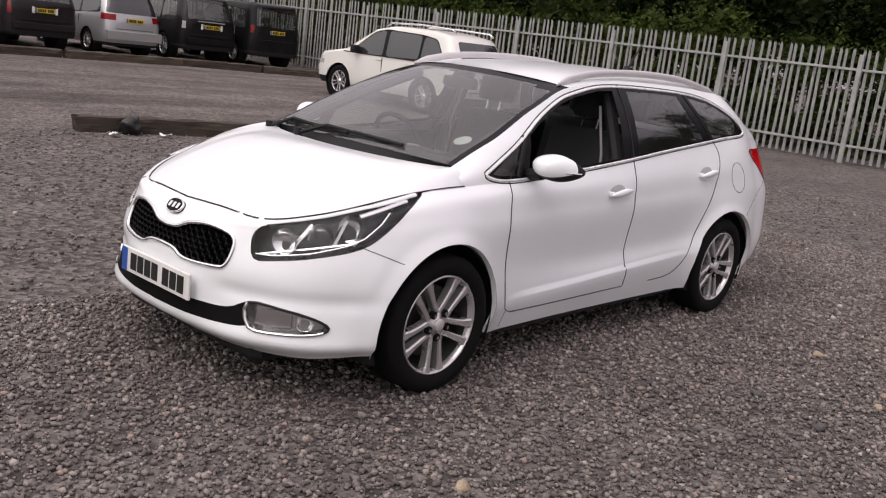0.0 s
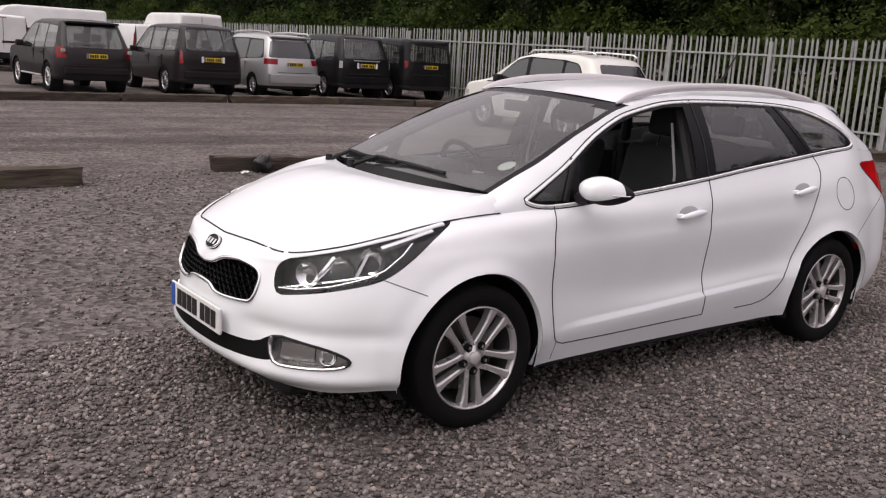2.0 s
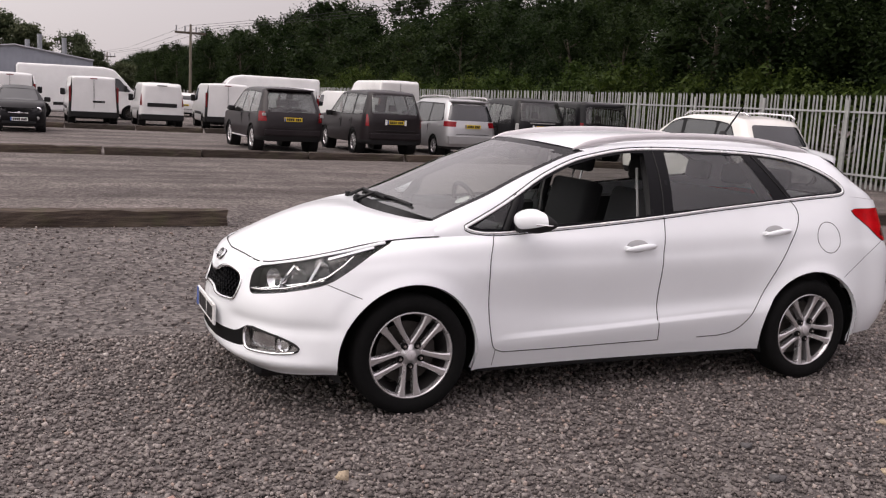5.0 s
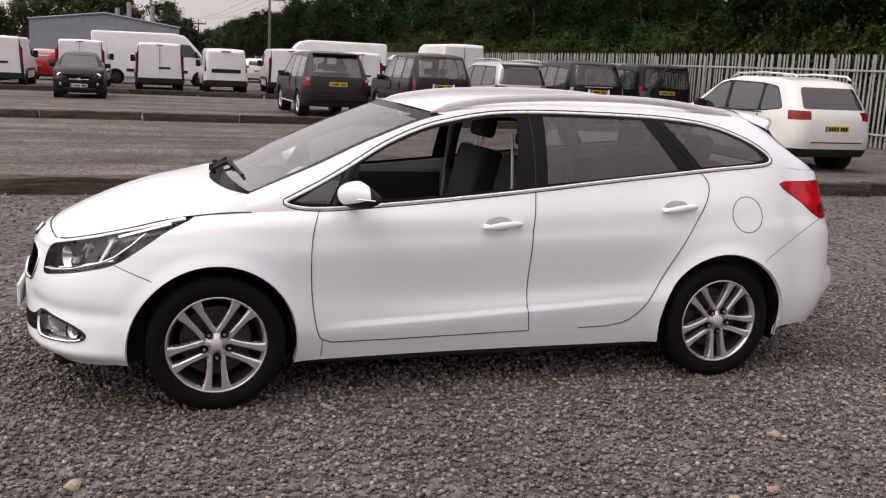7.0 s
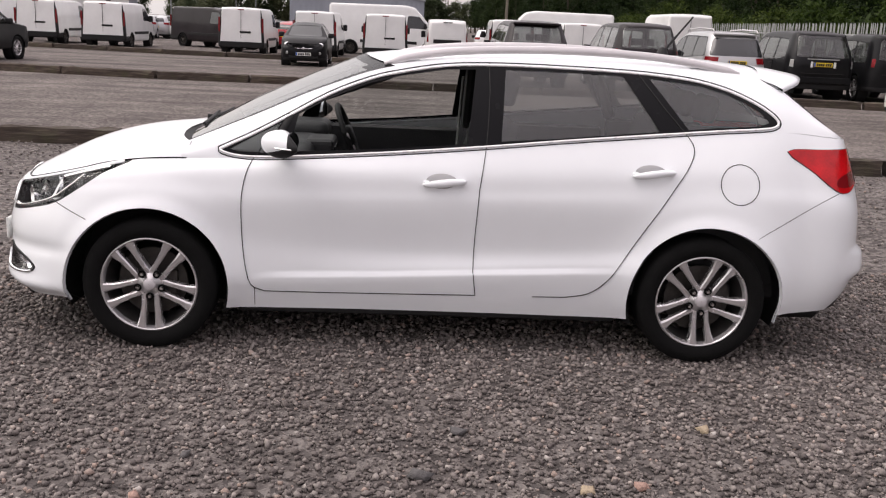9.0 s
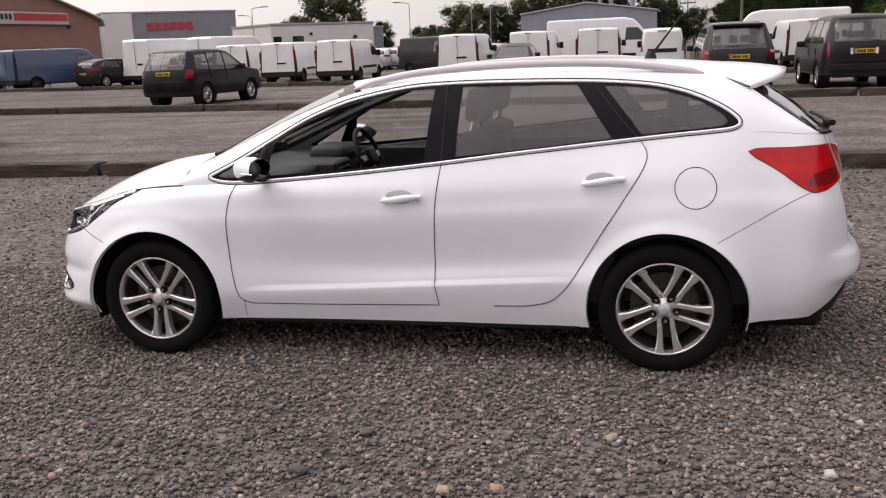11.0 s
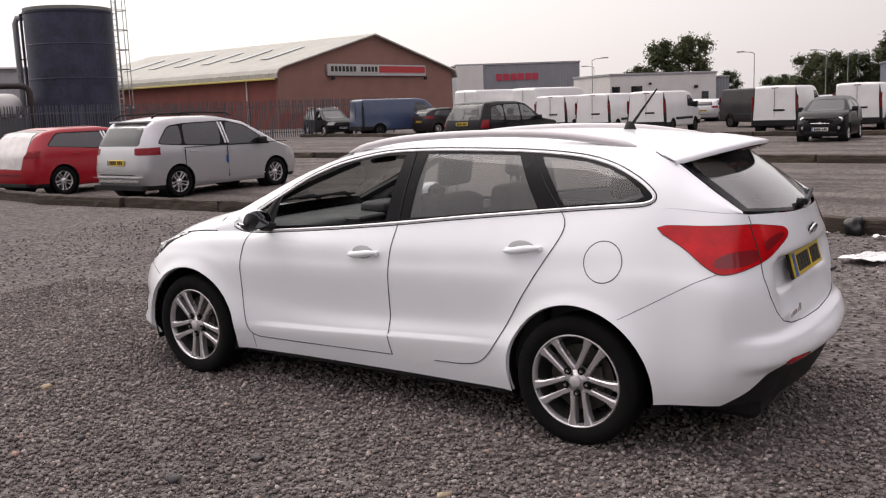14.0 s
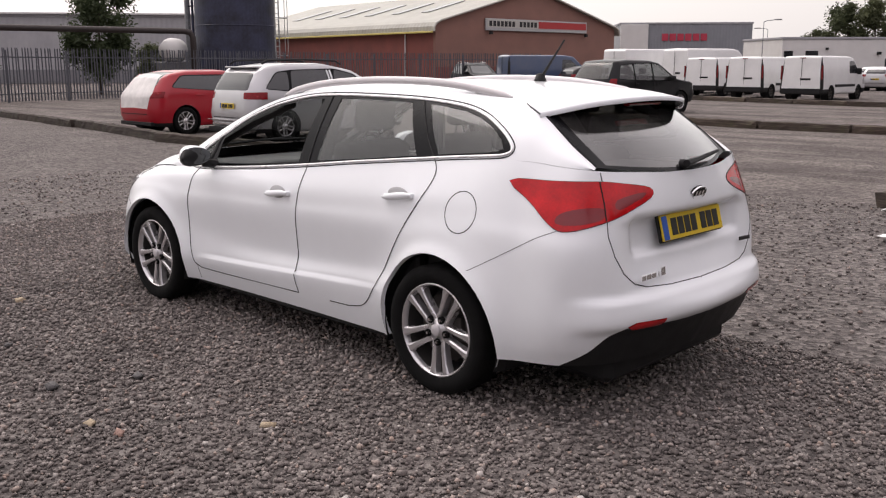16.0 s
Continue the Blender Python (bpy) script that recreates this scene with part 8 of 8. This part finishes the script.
def mirror_case(s):
    bm = bmesh.new()
    bmesh.ops.create_uvsphere(bm, u_segments=64, v_segments=40, radius=1)

    def shape(x, y, z):
        out = max(0.0, -y)
        return Vector((x * .092 * (1 if x < 0 else .55) * (1 - .25 * out ** 2) + .080 * out ** 1.8, y * .113, (z * .063 + (.006 if z > 0 else 0) * (1 - z)) * (1 - .30 * out ** 2.5) - .010 * out))

    for v in bm.verts:
        v.co = shape(*v.co)
    keep = bm
    for co, no in (((0, 0, -.020), (-.30, 0, 1)), ((.036, 0, 0), (1, 0, 0))):
        bmesh.ops.bisect_plane(keep, geom=keep.verts[:] + keep.edges[:] + keep.faces[:], dist=1e-6, plane_co=co, plane_no=no)
    keep.normal_update()
    for f in keep.faces:
        f.smooth = True
    low_faces = [f for f in keep.faces if f.calc_center_median().z < -.020 + .30 * f.calc_center_median().x or f.calc_center_median().x > .036]
    lowset = set(low_faces)
    m = pose(-.70, s * -.88, .998, 0, 0, 0) @ Matrix.Diagonal((1, s, 1, 1))
    a = lift(keep, [f for f in keep.faces if f not in lowset], "door_mirror", WHITE, car, "white door mirror with a black base")
    b = lift(keep, low_faces, "mirror_base", TRIM, a)
    # silver darkened: a dark reflection put into the glass's colour
    g = part("mirror_glass", lathe([(.002, .0), (.056, .0), (.06, .004)], 24), plain("dark_reflection_silver", (.12, .125, .13), .03, 1.0, vary=.01, rough_vary=.01), a)
    g.matrix_local = pose(.050, .005, .004, 0, 0, 76) @ Matrix.Diagonal((1.4, 1, .85, 1))
    part("indicator", tube([shape(-math.cos(t) * 1.012, -math.sin(t) * 1.012, -.06) for t in np.linspace(.75, 1.30, 9)], .0040, 6), CHROME, a, "thin indicator strip in the mirror case")
    part("mirror_arm", tube([(.0, .07, -.045), (.0, .125, -.055), (.01, .16, -.06)], .028, 8), TRIM, a)
    keep.free()
    a.matrix_local = m
    if s < 0:
        for o in (a, b):
            o.data.flip_normals()
    return a


mirror_case(1)
mirror_case(-1)

# aerial, wipers, washer jets
ae = part("aerial", lathe([(.002, .05), (.02, .045), (.032, .012), (.036, 0)], 16, axis="Z"), TRIM, car, "black roof aerial", smooth=True)
ae.matrix_local = pose(1.25, 0, 1.443)
part("mast", tube([(0.01, 0, .03), (.07, 0, .11), (.15, 0, .215)], .006, 6, taper=[1.5, 1, .7]), TRIM, ae)


def screen_at(y, f):
    i = f * 29
    k = int(min(28, i))
    e = screenE[k] * (1 - i + k) + screenE[k + 1] * (i - k)
    c = screenM[k] * (1 - i + k) + screenM[k + 1] * (i - k)
    w = (abs(y) / -e[1]) ** 2.2
    return Vector((c[0] + (e[0] - c[0]) * w, y, c[2] + (e[2] - c[2]) * w))


for y0, y1, f1 in ((.30, -.34, .050), (.58, .02, .040)):
    wp = part("wiper", tube([screen_at(y0, 0) + Vector((-.06, 0, -.015)), screen_at(y0 * .8 + y1 * .2, .05) + Vector((-.02, 0, .020)), screen_at((y0 + y1) / 2, f1 * .9) + Vector((0, 0, .016))], .009, 6, taper=[1.4, 1, .8]), TRIM, car, "black windscreen wiper")
    part("wiper_blade", tube([screen_at(y0 * .95, .03) + Vector((0, 0, .012)), screen_at((y0 + y1) / 2, f1) + Vector((0, 0, .014)), screen_at(y1, f1 * .9) + Vector((0, 0, .012))], .009, 6), TRIM, wp)
    part("wiper_pivot", lathe([(.002, .03), (.018, .028), (.02, -.03)], 10, axis="Z"), TRIM, wp).location = screen_at(y0, 0) + Vector((-.06, 0, -.015))
lineA = [(x - .004, y, z - .004) for x, y, z in cowl[::-1]] + [(x - .004, -y, z - .004) for x, y, z in cowl[1:]]
lineM = [(x + .05, y * .985, z - .03) for x, y, z in cowl[::-1]] + [(x + .05, -y * .985, z - .03) for x, y, z in cowl[1:]]
lineB = [tuple(screen_at(max(-.64, min(.64, y * .99)), 0) + Vector((.012, 0, .004))) for x, y, z in lineA]
part("scuttle", grid_bm(np.array([lineA, lineM, lineB])), TRIM, car, "black scuttle panel under the windscreen")
part("rear_wiper", tube([(2.135, .08, 1.095), (2.12, -.05, 1.105), (2.085, -.28, 1.125)], .011, 6, taper=[1.6, 1.1, .7]), TRIM, car, "black rear wiper").matrix_local = pose(.022, 0, 0) @ Matrix.Diagonal((1, -1, 1, 1))
part("wiper_hub", lathe([(.002, -.012), (.02, -.008), (.024, .02)], 14), TRIM, car, smooth=True).matrix_local = pose(2.138, -.06, 1.088, 0, 0, 90)
# permit disc and papers behind the screen
dsc = part("permit_disc", lathe([(.002, 0), (.042, 0), (.042, .002)], 24, axis="Z"), plain("permit_paper", (.62, .64, .60), .6), car, "round paper permit in the windscreen")
p0 = screen_at(-.50, .25)
dsc.matrix_local = Matrix.Translation(p0 + Vector((.03, .01, -.022))) @ pose(0, 0, 0, 0, -27, 0)
for y, sgn in ((.30, 1),):
    part("rear_sensor", lathe([(.002, -.002), (.011, -.001), (.012, .002)], 12), LIGHTTRIM, car).matrix_local = pose(2.17, -.50, .50, 0, 0, 65)

# ---------------------------------------------------------------- inside the car
part("cabin_floor", box(-1.0, 1.9, -.68, .68, .28, .40, .03, 1), DASHM, car)
for s in (-1, 1):
    for x0, x1, z in ((-.84, .2, .93), (.26, 1.1, .98), (1.12, 1.72, 1.03)):
        bm = box(x0, x1, s * (.70 if x0 < 1 else .66) - .03, s * (.70 if x0 < 1 else .66) + .03, .3, z, .015, 1)
        part("door_card", bm, DASHM, car, "dark inner door panel")
    part("screen_pillar", tube([(-1.10, s * .585, .96), (-.55, s * .525, 1.19), (-.22, s * .485, 1.31)], .026, 6), DASHM, car)
    part("centre_pillar", tube([(.24, s * .645, .95), (.25, s * .505, 1.33)], .035, 8), DASHM, car)
    part("rear_pillar", tube([(1.13, s * .62, 1.05), (1.0, s * .49, 1.32)], .035, 8), DASHM, car)
part("seat_belt", tube([(.20, .50, 1.26), (.19, .56, 1.0), (.18, .58, .7)], .009, 4), LIGHTTRIM, car, "pale seat belt")
part("seat_belt", tube([(.20, -.50, 1.26), (.19, -.56, 1.0), (.18, -.58, .7)], .009, 4), LIGHTTRIM, car, "pale seat belt")
roofliner = roofG.copy()
roofliner[..., 2] -= .035
part("roof_lining", grid_bm(roofliner), LIGHTTRIM, car, smooth=True)
dash = part("dashboard", box(-1.18, -.62, -.64, .64, .62, .925, .07, 4), DASHM, car, "dark moulded dashboard", smooth=True)
part("instrument_hood", box(-.82, -.58, .2, .52, .88, .985, .05, 3), DASHM, dash, smooth=True)
part("centre_panel", box(-.68, -.52, -.14, .14, .55, .93, .03, 3), DASHM, dash)
part("screen", box(-.535, -.515, -.1, .1, .78, .89, .005, 1), GLOSSBLACK, dash)
for s in (-1, 1):
    part("air_vent", box(-.6, -.585, s * .58 - .05, s * .58 + .05, .79, .87, .008, 1), SATIN, dash)
sw = part("steering_wheel", tube([(.0, .185 * math.cos(t), .185 * math.sin(t)) for t in np.linspace(0, math.tau, 29)[:-1]], .016, 8, closed=True), TRIM, car, "black three-spoke steering wheel", smooth=True)
sw.matrix_local = pose(-.47, .36, .90, 0, -22, 0)
part("wheel_boss", box(-.03, .03, -.075, .075, -.06, .055, .025, 3), TRIM, sw, smooth=True)
for a in (0, 180, 270):
    part("wheel_spoke", box(-.008, .008, .05, .18, -.02, .02, .006, 2), SATIN, sw).matrix_local = pose(0, 0, 0, a, 0, 0)
part("centre_console", box(-.6, .2, -.1, .1, .35, .62, .03, 2), DASHM, car)
part("rear_view_mirror", box(-.02, .02, -.11, .11, -.03, .03, .015, 2), TRIM, car).matrix_local = pose(-.42, 0, 1.30)


def cushion(x0, x1, y0, y1, z0, z1, lean=0.0, r_=.05):
    bm = box(-(x1 - x0) / 2, (x1 - x0) / 2, -(y1 - y0) / 2, (y1 - y0) / 2, 0, z1 - z0, r_, 4)
    bmesh.ops.transform(bm, matrix=pose((x0 + x1) / 2, (y0 + y1) / 2, z0, 0, lean, 0), verts=bm.verts)
    return bm


def seat(y, x, front=True):
    st = part("seat_cushion", cushion(x - .26, x + .22, y - .24, y + .24, .42, .60), CLOTH, car, "dark cloth seat", smooth=True)
    part("seat_back", cushion(x + .17, x + .31, y - .235, y + .235, .55, 1.13, 14), CLOTH, st, smooth=True)
    part("headrest", cushion(x + .33, x + .42, y - .125, y + .125, 1.175, 1.345, 10, .04), CLOTH, st, smooth=True)
    for d in (-.05, .05):
        part("headrest_post", tube([(x + .345, y + d, 1.08), (x + .372, y + d, 1.19)], .006, 6), CHROME, st)


for y in (-.36, .36):
    seat(y, -.02)
bench = part("bench_cushion", cushion(.72, 1.2, -.6, .6, .44, .62), CLOTH, car, "dark cloth rear bench", smooth=True)
part("bench_back", cushion(1.16, 1.30, -.62, .62, .58, 1.10, 14), CLOTH, bench, smooth=True)
for y in (-.38, .0, .38):
    part("headrest", cushion(1.34, 1.42, y - .11, y + .11, 1.13, 1.27, 8, .04), CLOTH, bench, smooth=True)
part("load_cover", box(1.36, 1.93, -.55, .55, 1.0, 1.02, .008, 1), DASHM, car)


# the panels above were drawn on a plan of the body; these are its true proportions: a longer nose, wider and slightly taller sides
def soft_step(v, a, b):
    f = min(1.0, max(0.0, (v - a) / (b - a)))
    return f * f * (3 - 2 * f)


def proportioned(p):
    x, y, z = p
    side = abs(y)
    wide = 1.03 + 0.018 * soft_step(x, 1.35, 1.65) * soft_step(z, 0.9, 1.1)
    wide += (0.048 + 0.016 * soft_step(z, 0.6, 0.85)) * soft_step(x, 1.75, 1.98) * soft_step(side, 0.33, 0.58)
    x += 0.032 * soft_step(x, 1.85, 2.0) * soft_step(side, 0.40, 0.60) * soft_step(z, 0.5, 0.8)
    wide += 0.022 * soft_step(-x, 0.25, 0.5) * (1 - soft_step(-x, 0.85, 1.1)) * soft_step(z, 1.0, 1.1)
    z += 0.012 * soft_step(z, 0.5, 0.9) - 0.026 * soft_step(-x, 1.42, 1.95) * soft_step(z, 0.22, 0.36)
    if x < -HUBX:
        x = -HUBX + (x + HUBX) * 1.07
    elif x > HUBX:
        x = HUBX + (x - HUBX) * (1.055 - 0.04 * soft_step(z, 0.6, 0.95))
    return Vector((x, y * wide, z))


wheels = {o for o in car.children if o.name.split(".")[0] == "wheel"}
wheels |= {q for o in wheels for q in o.children_recursive}
own = {}


def in_car(ob):
    """The pose of a part relative to the car."""
    if ob == car:
        return Matrix.Identity(4)
    if ob not in own:
        own[ob] = in_car(ob.parent) @ ob.matrix_parent_inverse @ ob.matrix_basis
    return own[ob]


shaped = set()
for ob in [o for o in car.children_recursive if o not in wheels and o.type == "MESH"]:
    m = in_car(ob)
    inv = m.inverted()
    if ob.data.name not in shaped:
        shaped.add(ob.data.name)
        co = [inv @ proportioned(m @ v.co) for v in ob.data.vertices]
        ob.data.vertices.foreach_set("co", [c for p in co for c in p])
        ob.data.update()
